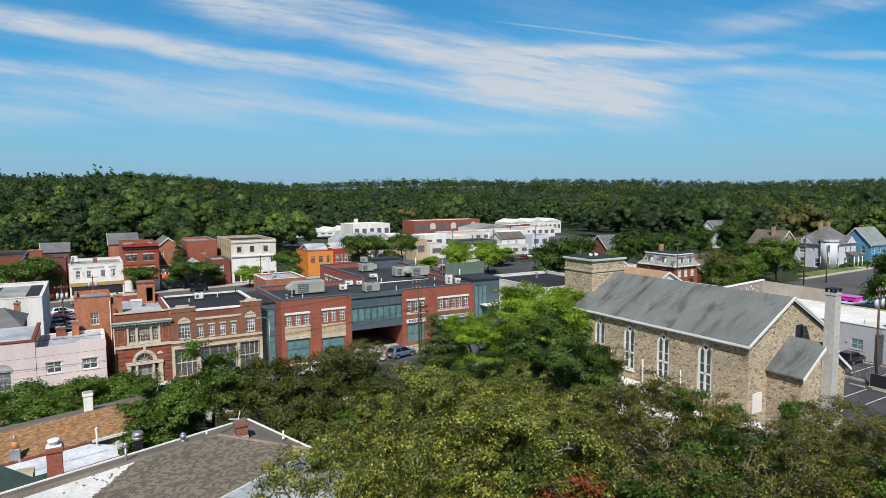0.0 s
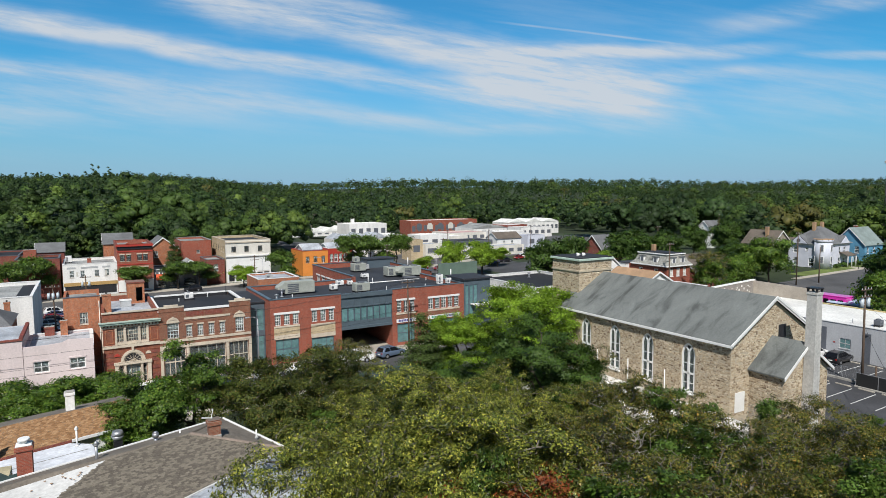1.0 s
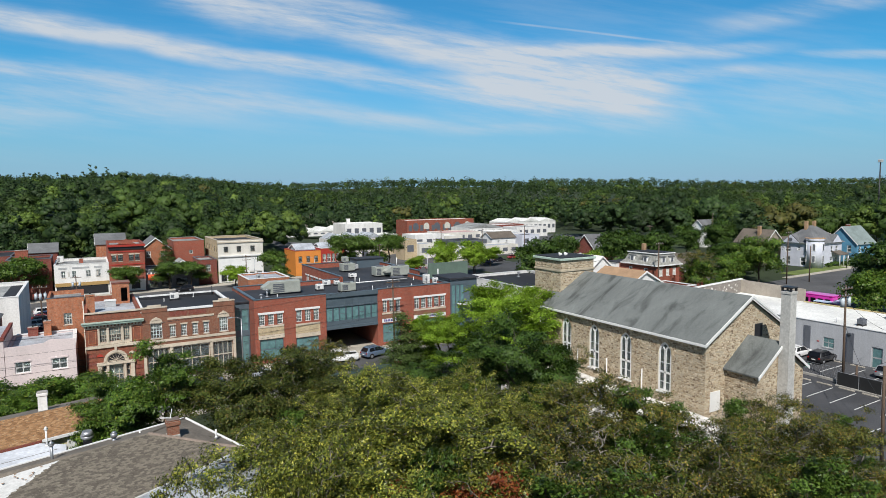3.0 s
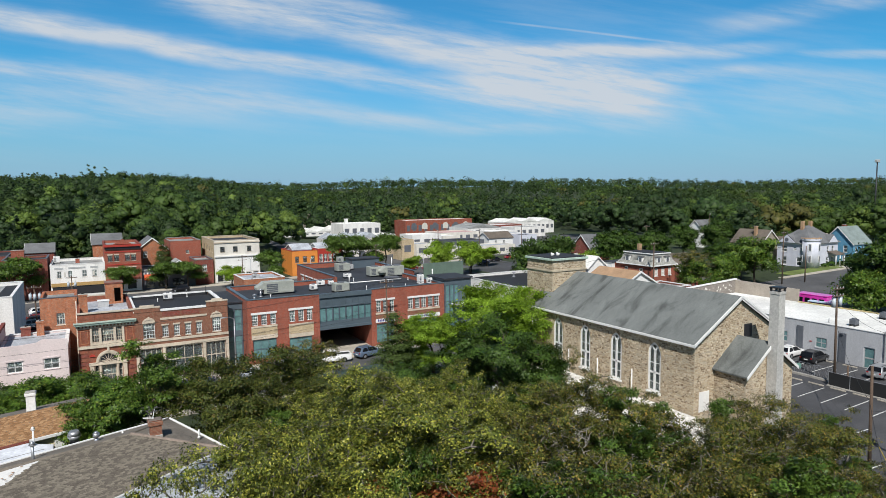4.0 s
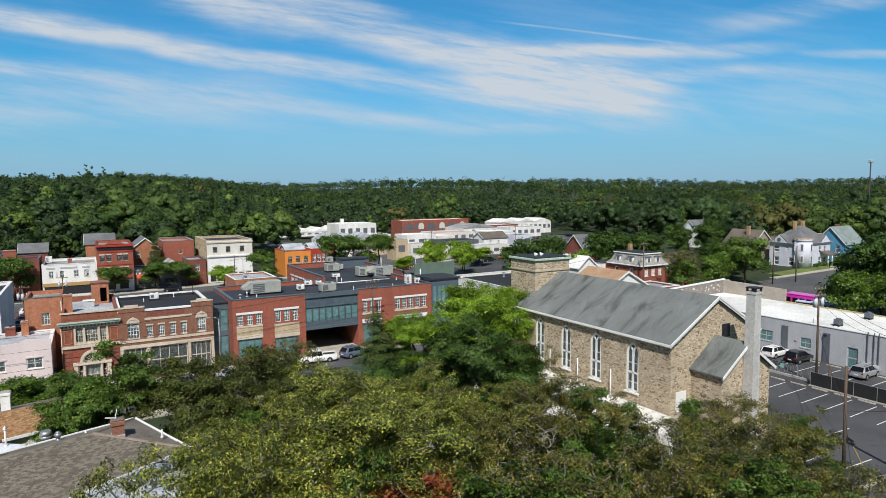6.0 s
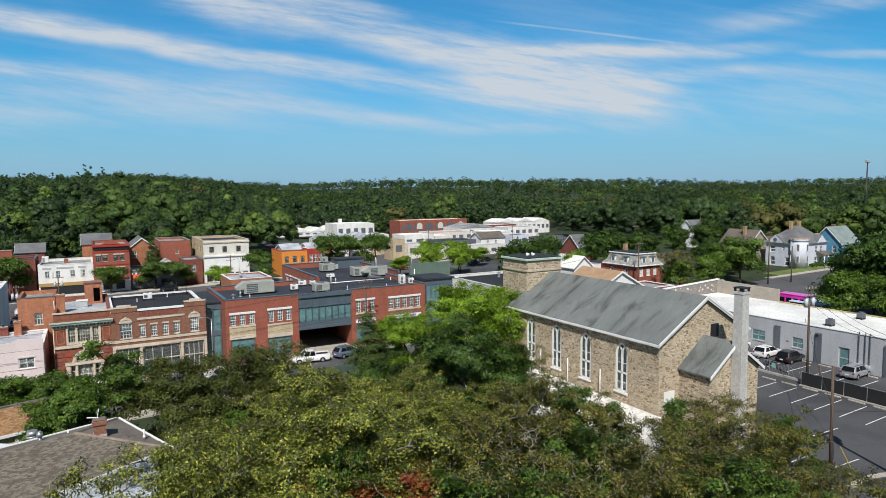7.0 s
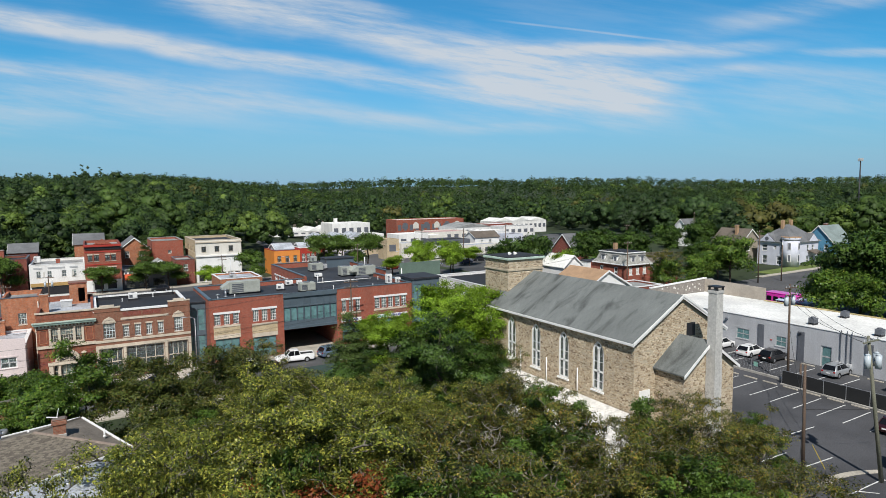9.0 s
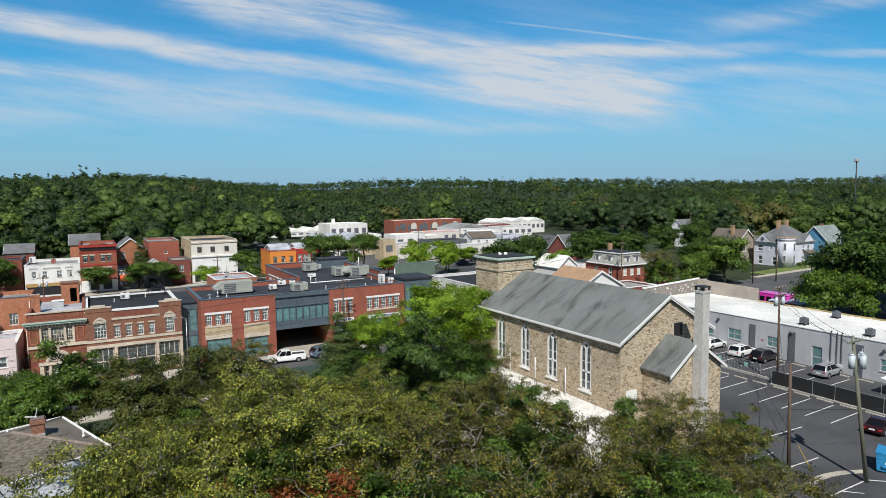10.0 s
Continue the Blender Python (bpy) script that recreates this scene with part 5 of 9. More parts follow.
for f in ((0, 1, 5, 4), (1, 2, 5), (2, 3, 4, 5), (3, 0, 4), (3, 2, 1, 0)):
    r.faces.new([v[i] for i in f])
part("roof", r, M_SHINGLE_GREY, hip)
chimney(-10.2, 118.0, 7.6, 0.8, 0.7, 2.6, M_BRICK_OLD, "orange brick chimney beside the white warehouse")

# ---- church ----
church = thing("church", pose(CH_X0, CH_Y0, CH_G), "tan rubble stone church with grey roof and white lancet windows", "church")
CW, CD, CE, CR = 13.0, 26.3, 10.35, 14.35          # width, length, eaves and ridge over the ground
WY = [4.95, 10.4, 15.4, 20.3, 25.0]                     # middles of the western windows, from the south
WW, WB, WS, WT = 0.84, 4.3, 8.35, 9.55                 # half width, bottom, springing, tip
AW = ((0, CD), (0, 0))
holes = [(CD - y - WW, CD - y + WW, WB, WT) for y in WY]
part("wall", wall(B(), (0, CD), (0, 0.6), 0, CE, 0.6, holes), M_RUBBLE_BASE, church)
part("wall", wall(B(), (CW, 0.6), (CW, CD), 0, CE, 0.6), M_RUBBLE_BASE, church)
part("wall", gable_wall(B(), (0, 0), (CW, 0), 0, CE, CR - 0.1, 0.6), M_RUBBLE_BASE, church)
part("wall", gable_wall(B(), (CW, CD), (0, CD), 0, CE, CR - 0.1, 0.6), M_RUBBLE_BASE, church)
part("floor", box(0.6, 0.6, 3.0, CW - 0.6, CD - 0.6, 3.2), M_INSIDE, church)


def lancet(u, half, grow=0.0, n=8):
    """Outline of a pointed arch in (along, z), from the springing on one side over the tip to the other."""
    h, rise = half + grow, WT - WS + grow * 1.3
    r = (h * h + rise * rise) / (2 * h)
    c0, top = u - h + r, math.asin(rise / r)
    left = [(c0 - r * math.cos(top * k / n), WS + r * math.sin(top * k / n)) for k in range(n + 1)]
    return left + [(2 * u - p, z) for p, z in reversed(left[:-1])]


def flat_solid(bm, a, b, outline, d0, d1):
    e = (Vector(b) - Vector(a)).normalized()
    nn = Vector((e.y, -e.x))
    return extrude(bm, [Vector((a[0] + e.x * u + nn.x * d0, a[1] + e.y * u + nn.y * d0, z)) for u, z in outline], (nn.x * (d1 - d0), nn.y * (d1 - d0), 0))


def ribbon(bm, a, b, outer, inner, d0, d1):
    for (o0, o1), (i0, i1) in zip(zip(outer, outer[1:]), zip(inner, inner[1:])):
        flat_solid(bm, a, b, [o0, i0, i1, o1], d0, d1)
    return bm


for y in WY:
    u = CD - y
    sp, pts = B(), lancet(u, WW)
    k = len(pts) // 2
    flat_solid(sp, *AW, [(u - WW, WT - 0.002)] + [(p + 1e-3, z) for p, z in pts[1:k + 1]], -0.6, -0.002)
    part("arch_spandrel", sp, M_RUBBLE_BASE, church)
    part("arch_spandrel", flat_solid(B(), *AW, [(u + WW, WT - 0.002)] + [(p - 1e-3, z) for p, z in reversed(pts[k:-1])], -0.6, -0.002), M_RUBBLE_BASE, church)
    fr = B()
    ribbon(fr, *AW, lancet(u, WW), lancet(u, WW, -0.20), -0.16, -0.06)
    for s in (-1, 1):
        obx(fr, *AW, u + s * (WW - 0.10) - 0.10, u + s * (WW - 0.10) + 0.10, -0.16, -0.06, WB, WS)
    obx(fr, *AW, u - 0.13, u + 0.13, -0.15, -0.05, WB, WS + 0.25)
    for s in (-1, 1):                                   # the two arms of the tracery
        flat_solid(fr, *AW, [(u - 0.09 * s, WS + 0.2), (u + 0.09 * s, WS + 0.2), (u + s * 0.44, WS + 0.78), (u + s * 0.30, WS + 0.86)][::s], -0.15, -0.05)
    obx(fr, *AW, u - WW, u + WW, -0.16, -0.06, WB, WB + 0.16)
    obx(fr, *AW, u - WW, u + WW, -0.15, -0.05, 6.2, 6.4)
    for s in (-1, 1):
        for z in (5.25, 7.3):
            obx(fr, *AW, u + s * 0.44 - 0.38, u + s * 0.44 + 0.38, -0.14, -0.08, z, z + 0.06)
    w = part("lancet_window", fr, M_WHITE, church, "white-painted pointed window frame")
    part("pane", obx(B(), *AW, u - WW + 0.05, u + WW - 0.05, -0.13, -0.115, WB + 0.1, WS), M_GLASS, w)
    part("pane", flat_solid(B(), *AW, lancet(u, WW, -0.08), -0.13, -0.115), M_GLASS, w)
    part("sill", obx(B(), *AW, u - WW - 0.1, u + WW + 0.1, -0.3, 0.16, WB - 0.2, WB - 0.003), M_WHITE, w)
    ring = lancet(u, WW, 0.30), lancet(u, WW, 0.01)
    for (o0, o1), (i0, i1) in zip(zip(ring[0], ring[0][1:]), zip(ring[1], ring[1][1:])):
        part("arch_stone", flat_solid(B(), *AW, [o0, i0, i1, o1], 0.0, 0.05), M_STONES_OB, church)

roof = part("roof", gable_roof(B(), -0.42, CW + 0.42, -0.3, CD + 0.2, CE - 0.12, CR, 0.16), M_SLATE, church, "weathered grey roof with dark streaks")
for s, x in ((-1, -0.50), (1, CW + 0.38)):
    part("gutter", soft(box(x, -0.3, CE - 0.26, x + 0.12, CD + 0.2, CE + 0.0), 0.02), M_WHITE, church)
part("soffit", box(-0.4, -0.2, CE - 0.22, 0.0, CD, CE - 0.16), M_WHITE, church)
sl = math.hypot(CW / 2 + 0.42, CR - CE + 0.12)
for s in (-1, 1):
    rk = B()
    x0, x1 = (-0.5, CW / 2) if s < 0 else (CW + 0.5, CW / 2)
    pr = [(x0, CE - 0.30), (x1, CR - 0.18), (x1, CR + 0.20), (x0, CE + 0.06)]
    extrude(rk, [Vector((x, -0.3, z)) for x, z in (pr if s > 0 else pr[::-1])], (0, -0.07, 0))
    pr = [(x0, CE - 0.12), (x1, CR + 0.02), (x1, CR + 0.26), (x0, CE + 0.12)]
    extrude(rk, [Vector((x, -0.372, z)) for x, z in (pr if s > 0 else pr[::-1])], (0, -0.07, 0))
    part("bargeboard", rk, M_WHITE, church, "white double bargeboard of the gable")
# flat dark square set on the right half of the gable
dark_sq = part("dark_square_panel", box(7.5, -0.05, 10.1, 8.75, 0.02, 11.5), M_DARKMETAL, church, "dark square panel in the gable")
# tower at the north end
tw = part("tower", box(2.25, CD - 2.1, 3, 8.0, CD + 3.3, 16.15), M_RUBBLE_BASE, church, "square rubble tower stump with flat top")
part("tower_cornice", soft(box(2.0, CD - 2.35, 16.15, 8.25, CD + 3.55, 16.45), 0.04), M_MINT, tw, "grey-green metal eaves")
part("tower_roof", box(2.2, CD - 2.15, 16.45, 8.05, CD + 3.35, 16.56), M_BLACKROOF, tw)
part("tower_belt", box(2.12, CD - 2.22, 14.7, 8.12, CD + 3.4, 14.9), M_RUBBLE_BASE, tw)
part("flashing", box(3.2, CD - 2.5, 12.1, 6.0, CD - 2.1, 12.35), M_MINT, tw)
for x, y in ((4.2, CD + 0.5), (5.0, CD + 0.3)):
    part("vent", tube(B(), (x, y, 16.5), (x + 0.2, y, 16.85), 0.12, 0.3, 8), M_WHITE, tw)
# whitewashed footing along the western wall
ft = B()
extrude(ft, [Vector((x, CD - 2.5, z)) for x, z in ((-7.6, 0), (-0.06, 0), (-0.06, 3.15), (-7.6, 2.1))][::-1], (0, -CD + 0.3, 0))
part("lean_to", ft, M_WHITEWASH, church, "low lean-to with rough white-coated roof")
# porch at the gable
porch = thing("church_porch", pose(58.1, 33.7, CH_G), "small gabled stone porch against the church gable", "porch")
A = ((0, 0), (8.3, 0))
part("wall", extrude(B(), [Vector((x, 0.45, z)) for x, z in ((0, 0), (7.4, 0), (7.4, 7.6), (3.5, 10.3), (0, 7.65))], (0, -0.45, 0)), M_RUBBLE_BASE, porch)
part("wall", wall(B(), (0, 3.5), (0, 0.45), 0, 7.65, 0.45), M_RUBBLE_BASE, porch)
part("wall", wall(B(), (7.4, 0.45), (7.4, 3.5), 0, 7.5, 0.45), M_RUBBLE_BASE, porch)
rf = B()
pr = [(-0.35, 7.45), (3.5, 10.35), (7.8, 7.41), (7.8, 7.56), (3.5, 10.53), (-0.35, 7.6)]
extrude(rf, [Vector((x, 3.5, z)) for x, z in pr], (0, -3.85, 0))
part("roof", rf, M_SLATE, porch)
for q in ([(-0.4, 7.3), (3.5, 10.2), (3.5, 10.52), (-0.4, 7.6)], [(7.85, 7.23), (3.5, 10.2), (3.5, 10.52), (7.85, 7.53)][::-1]):
    part("bargeboard", extrude(B(), [Vector((x, -0.36, z)) for x, z in q], (0, -0.08, 0)), M_WHITE, porch)
side = part("side_door", box(-2.2, 3.42, 3.4, -0.75, 3.5, 5.4), M_WHITE, porch, "white door at the foot of the gable")
# cement stack
stk = thing("smoke_stack", pose(61.67, 33.12, CH_G), "tall square grey cement smoke stack beside the church", "chimney")
st = B()
for z0, z1, h0, h1 in ((0, 15.3, 0.56, 0.47), (15.3, 15.55, 0.52, 0.52)):
    v = [st.verts.new((sx * (h0 if zz == z0 else h1), sy * (h0 if zz == z0 else h1), zz)) for zz in (z0, z1) for sx, sy in ((-1, -1), (1, -1), (1, 1), (-1, 1))]
    for f in ((3, 2, 1, 0), (4, 5, 6, 7), (0, 1, 5, 4), (1, 2, 6, 5), (2, 3, 7, 6), (3, 0, 4, 7)):
        st.faces.new([v[i] for i in f])
part("shaft", st, M_STACK, stk)
for sx, sy in ((-1, -1), (1, -1), (1, 1), (-1, 1)):
    part("post", box(sx * 0.42 - 0.08, sy * 0.42 - 0.08, 15.55, sx * 0.42 + 0.08, sy * 0.42 + 0.08, 15.85), M_DARKMETAL, stk)
part("cap", soft(box(-0.56, -0.56, 15.85, 0.56, 0.56, 15.97), 0.03), M_DARKMETAL, stk, "dark cap plate of the stack")
for y, z in ((44.7, 4.55), (49.95, 4.55), (54.87, 4.55)):
    vent_pipe(54.6, y, z, 3.2, 0.06, M_WHITE, False, "tall white standpipe beside the church wall")

# ---- back street and beyond ----
def sash(x0, x1, z0, z1, c=2, r=2):
    return (x0, x1, z0, z1, c, r)


w3s = [sash(38.9, 40.2, 9.5, 11.2, 3, 4), sash(42.7, 44.0, 9.5, 11.2, 3, 4), sash(46.8, 48.1, 9.5, 11.2, 3, 4)]
w3w = [sash(196 + i * 3.1, 197.3 + i * 3.1, z, z + 1.8) for i in range(7) for z in (2.4, 5.9, 9.4)]
wh3 = flat_building("corner_building", 37.2, 50.6, 194, 217, 13.1, 12.4, M_CREAM, M_DARKROOF, M_STONE, "three-storey cream and white brick corner building with tan side wall",
                    w3s, w3w, west_m=M_BRICK_TAN, frame_m=M_DARKMETAL, blind=None)
g0 = gz(43.9, 194) - 0.3
A = ((0, 0), (13.4, 0))
block("painted_panel", wh3, *A, 0.25, 13.2, 0, 0.06, 3.4 - g0, 8.1 - g0, M_WHITE, "plain white-painted upper wall")
block("ledge", wh3, *A, -0.1, 13.5, 0, 0.45, 8.12 - g0, 8.5 - g0, M_WHITE)
block("cornice", wh3, *A, -0.15, 13.55, 0, 0.25, 12.3 - g0, 12.65 - g0, M_STONE)
for k in range(7):
    block("shop_pier", wh3, *A, 0.3 + k * 2.1, 0.7 + k * 2.1, 0, 0.15, 0.2, 3.3 - g0, M_WHITE)
    if k < 6:
        block("shop_window", wh3, *A, 0.8 + k * 2.1, 2.3 + k * 2.1, 0, 0.05, 0.6, 3.1 - g0, M_DARKMETAL, "dark shop window")

wh2 = flat_building("white_shop", -4.8, 8.1, 192.5, 211, 8.5, 7.9, M_WHITEWALL, M_GREYROOF, M_WHITE, "two-storey white-painted shop with tan sign band",
                    [sash(-3.2, -2.2, 5.0, 6.8), sash(-0.7, 0.3, 5.0, 6.8), sash(2.6, 3.7, 5.0, 6.8), sash(5.0, 6.1, 5.0, 6.8)], frame_m=M_WHITE)
g0 = gz(1.6, 192.5) - 0.3
A = ((0, 0), (12.9, 0))
M_TANSIGN = plain("tan_sign_board", (0.42, 0.27, 0.10), 0.7, 5.0, 0.8, 0.2)
block("sign_band", wh2, *A, 0.1, 12.8, 0, 0.25, 2.7 - g0, 3.6 - g0, M_TANSIGN, "plain tan sign band")
block("shop_window", wh2, *A, 0.4, 12.5, 0, 0.08, 0.4 - g0, 2.6 - g0, M_DARKMETAL, "dark shop windows")
for x0, x1 in ((1.0, 3.0), (4.2, 8.2), (9.3, 11.2)):
    block("louvre_panel", wh2, *A, x0, x1, 0, 0.06, 7.35 - g0, 7.8 - g0, M_UNITGREY)
for x in (1.9, 8.7):
    block("panel", wh2, *A, x + 1.2, x + 1.6, 0, 0.05, 5.2 - g0, 6.5 - g0, M_BLIND)
chimney(1.5, 203, 7.9, 1.0, 0.8, 1.2, M_BRICK_RED, "short red brick chimney on the white shop")
hvac(-3.6, 205, 7.9, 1.6, 1.2, 2.0, M_WHITE, "white rooftop unit on the shop roof", fans=1)

ws = [sash(x, x + 1.15, z0, z1) for z0, z1 in ((8.7, 10.4), (5.0, 6.8)) for x in (8.9, 10.5, 13.2, 14.7)]
rs = flat_building("red_shop", 8.1, 17.2, 192.5, 212, 13.3, 12.6, M_BRICK_RED, M_GREYROOF, M_BRICK_DARK, "three-storey dark red brick shop with heavy cornice and pediment", ws, frame_m=M_DARKMETAL, sill=M_STONE)
g0 = gz(12.65, 192.5) - 0.3
A = ((0, 0), (9.1, 0))
block("cornice", rs, *A, -0.15, 9.25, 0, 0.6, 12.75 - g0, 13.3 - g0, M_REDPAINT)
block("cornice", rs, *A, 0.2, 8.9, 0, 0.3, 12.0 - g0, 12.7 - g0, M_DARKMETAL)
part("pediment", extrude(B(), [Vector((2.2, 0.1, 13.43 - g0)), Vector((6.9, 0.1, 13.43 - g0)), Vector((4.55, 0.1, 14.9 - g0))], (0, -0.4, 0)), M_BRICK_RED, rs)
for z in (7.6, 11.2):
    block("belt_course", rs, *A, 0, 9.1, 0, 0.1, z - g0, z + 0.3 - g0, M_REDPAINT)
for w in ws:
    block("lintel", rs, *A, w[0] - 8.2, w[1] - 8.0, 0, 0.08, w[3] + 0.01 - g0, w[3] + 0.35 - g0, M_STONE)
block("shop_front", rs, *A, 0.1, 9.0, 0, 0.12, 0.2 - g0, 3.4 - g0, M_WHITE, "white-painted shop front")
for x in (2.2, 5.4):
    block("shop_window", rs, *A, x, x + 2.2, 0.12, 0.15, 0.8 - g0, 2.6 - g0, M_DARKMETAL)


def gable_house(name, x0, x1, y0, y1, eave, ridge, wall_m, roof_m, label, along="y", south=(), west=(), g=None, trim=M_WHITE, over=0.35, category="house", frame_m=M_WHITE, turn=0):
    """A gabled house: four walls with openings, roof slopes with overhang, bargeboards and windows."""
    g = gz((x0 + x1) / 2, y0) - 0.3 if g is None else g
    h = thing(name, pose(x0, y0, g, 0, 0, turn), label, category)
    W, D, E, Rz, t = x1 - x0, y1 - y0, eave - g, ridge - g, 0.3
    hs = [(o[0] - x0, o[1] - x0, o[2] - g, o[3] - g) for o in south]
    hw = [(y1 - o[1], y1 - o[0], o[2] - g, o[3] - g) for o in west]
    part("wall", wall(B(), (0, 0), (W, 0), 0, E, t, hs), wall_m, h)
    part("wall", wall(B(), (0, D), (0, t), 0, E, t, hw), wall_m, h)
    part("wall", wall(B(), (W, t), (W, D), 0, E, t), wall_m, h)
    part("wall", wall(B(), (W - t, D), (t, D), 0, E, t), wall_m, h)
    if along == "y":
        for y in (0, D - t):
            part("gable", extrude(B(), [Vector((0, y + t, E)), Vector((W, y + t, E)), Vector((W / 2, y + t, Rz - 0.05))], (0, -t, 0)), wall_m, h)
        part("roof", gable_roof(B(), -over, W + over, -over, D + over, E - over * (Rz - E) / (W / 2), Rz, 0.16), roof_m, h)
        for q in ([(-over - 0.02, E - over * (Rz - E) / (W / 2) - 0.12), (W / 2, Rz - 0.14), (W / 2, Rz + 0.22), (-over - 0.02, E - over * (Rz - E) / (W / 2) + 0.18)],
                  [(W + over + 0.02, E - over * (Rz - E) / (W / 2) - 0.12), (W / 2, Rz - 0.14), (W / 2, Rz + 0.22), (W + over + 0.02, E - over * (Rz - E) / (W / 2) + 0.18)][::-1]):
            part("bargeboard", extrude(B(), [Vector((x, -over - 0.002, z)) for x, z in q], (0, -0.06, 0)), trim, h)
    else:
        for x in (0, W - t):
            part("gable", extrude(B(), [Vector((x, D, E)), Vector((x, 0, E)), Vector((x, D / 2, Rz - 0.05))][::-1], (t, 0, 0)), wall_m, h)
        part("roof", gable_roof(B(), -over, W + over, -over, D + over, E - over * (Rz - E) / (D / 2), Rz, 0.16, "x"), roof_m, h)
        for q in ([(-over - 0.02, E - over * (Rz - E) / (D / 2) - 0.12), (D / 2, Rz - 0.14), (D / 2, Rz + 0.22), (-over - 0.02, E - over * (Rz - E) / (D / 2) + 0.18)][::-1],
                  [(D + over + 0.02, E - over * (Rz - E) / (D / 2) - 0.12), (D / 2, Rz - 0.14), (D / 2, Rz + 0.22), (D + over + 0.02, E - over * (Rz - E) / (D / 2) + 0.18)]):
            part("bargeboard", extrude(B(), [Vector((-over - 0.002, y, z)) for y, z in q], (-0.06, 0, 0)), trim, h)
    for o, k in zip(south, hs):
        window(h, (0, 0), (W, 0), k, frame_m, M_GLASS, o[4], o[5], sill=trim, bar=0.08)
    for o, k in zip(west, hw):
        window(h, (0, D), (0, 0), k, frame_m, M_GLASS, o[4], o[5], sill=trim, bar=0.08)
    return h


# roofs behind the red shop
gable_house("brick_house", 5.5, 13.5, 214, 226, 12.2, 15.0, M_BRICK_OLD, M_SHINGLE_GREY, "orange brick house with slate-grey hipped roof behind the shops", "x")
gable_house("brick_house", 17.5, 26.0, 211, 226, 10.2, 13.6, M_BRICK_OLD, M_SHINGLE_GREY, "orange brick gabled house with slate-grey roof", "y", [sash(19, 20.2, 7.6, 9.6), sash(23, 24.2, 7.6, 9.6)])
flat_building("brick_building", 26.5, 35.5, 208, 226, 12.6, 12.0, M_BRICK_RED, M_GREYROOF, M_GREYROOF, "red brick building with pale flat roof", [sash(31, 32, 8.6, 9.6, 1, 1)])
ls = flat_building("dark_shop", 17.3, 31.5, 193.5, 206, 5.6, 5.2, M_DKGREY, M_GREYROOF, M_WHITE, "low dark-fronted shop with white dentil cornice", [sash(18.2, 20.4, 0.6, 2.8, 2, 1), sash(21.4, 24.0, 0.6, 2.8, 2, 1), sash(25.2, 28.4, 0.6, 2.8, 3, 1)], frame_m=M_DARKMETAL, blind=None)
for i in range(14):
    block("dentil", ls, (0, 0), (14.2, 0), 0.2 + i, 0.6 + i, 0, 0.25, 4.6, 5.1, M_WHITE)
gable_house("white_gable", 24.6, 30.4, 196, 204, 5.7, 7.6, M_WHITE, M_GREYROOF, "white-boarded front gable over the dark shop", "y", g=5.2, category="roof gable")
aw = thing("awning", pose(17.8, 193.3, 2.9), "orange-red fabric shop awning", "awning")
part("canvas", extrude(B(), [Vector((0, 0, 0)), Vector((0, 0, 1.5)), Vector((0, -1.3, 0.5)), Vector((0, -1.3, 0.0))][::-1], (3.2, 0, 0)), plain("orange_red_canvas", (0.60, 0.10, 0.035), 0.8), aw)
flat_building("red_brick_shop", 31.6, 36.8, 194, 206, 7.6, 7.2, M_BRICK_DARK, M_GREYROOF, M_DKGREY, "narrow red brick shop with one arched window", [sash(33.6, 34.9, 4.2, 6.2)])
flat_building("dark_brick_building", -15.5, -5.4, 195, 208, 10.2, 9.6, M_BRICK_DARK, M_BLACKROOF, M_DKGREY, "dark red brick building with black roof", [sash(-13.8, -12.6, 6.2, 8.6), sash(-10, -8.8, 6.2, 8.6)])
chimney(-12.5, 203, 9.6, 3.0, 1.6, 2.6, M_BRICK_RED, "broad red brick chimney breast on the roof", 2)
flat_building("black_roofed_building", -40, -16.5, 222, 244, 9.3, 8.9, M_BRICK_DARK, M_BLACKROOF, M_DKGREY, "long low building with black flat roof")
chimney(-24, 230, 8.8, 1.2, 1.0, 4.4, M_BRICK_RED, "tall red brick chimney")
# orange and red shops
flat_building("orange_shop", 60.6, 69.0, 193.5, 206, 8.7, 8.0, M_ORANGE, M_SILVERROOF, M_REDPAINT, "bright orange two-storey shop with red coping", [sash(61.6, 62.8, 5.0, 7.0), sash(64.2, 65.4, 5.0, 7.0), sash(66.8, 68.0, 5.0, 7.0)], frame_m=M_DARKMETAL)
flat_building("red_white_shop", 69.1, 77.5, 193.5, 206, 9.2, 8.6, M_REDPAINT, M_SILVERROOF, M_WHITE, "red and white shop with a row of tall windows", [sash(69.6 + i * 1.55, 70.75 + i * 1.55, 4.8, 7.4) for i in range(5)])
for k in range(2):
    gable_house("roof_light", 62 + k * 8.3, 68 + k * 8.3, 197, 205, 8.9, 10.4, M_SILVERROOF, M_SILVERROOF, "pale grey ridged roof behind the parapet", "x", g=8.2, category="roof gable")
flat_building("low_brick_shop", 36.5, 46.5, 151, 163, 6.4, 6.0, M_BRICK_OLD, M_SILVERROOF, M_WHITE, "low brick building with silver-coated flat roof")
hvac(40, 154, 6.0, 1.6, 1.2, 1.2, M_UNITGREY, "grey rooftop unit on the low building")
ww = flat_building("white_walled_building", 77, 95, 95.5, 117, 8.2, 7.7, M_WHITEWALL, M_BLACKROOF, M_WHITE, "white-painted block building with black flat roof")
vent_pipe(88, 112, 7.7, 0.9, 0.2, M_GALV, True, "galvanised roof exhaust on the black roof")
gf = thing("green_wall", pose(74, 129, 0.6), "tall plain dull green boarded wall", "wall")
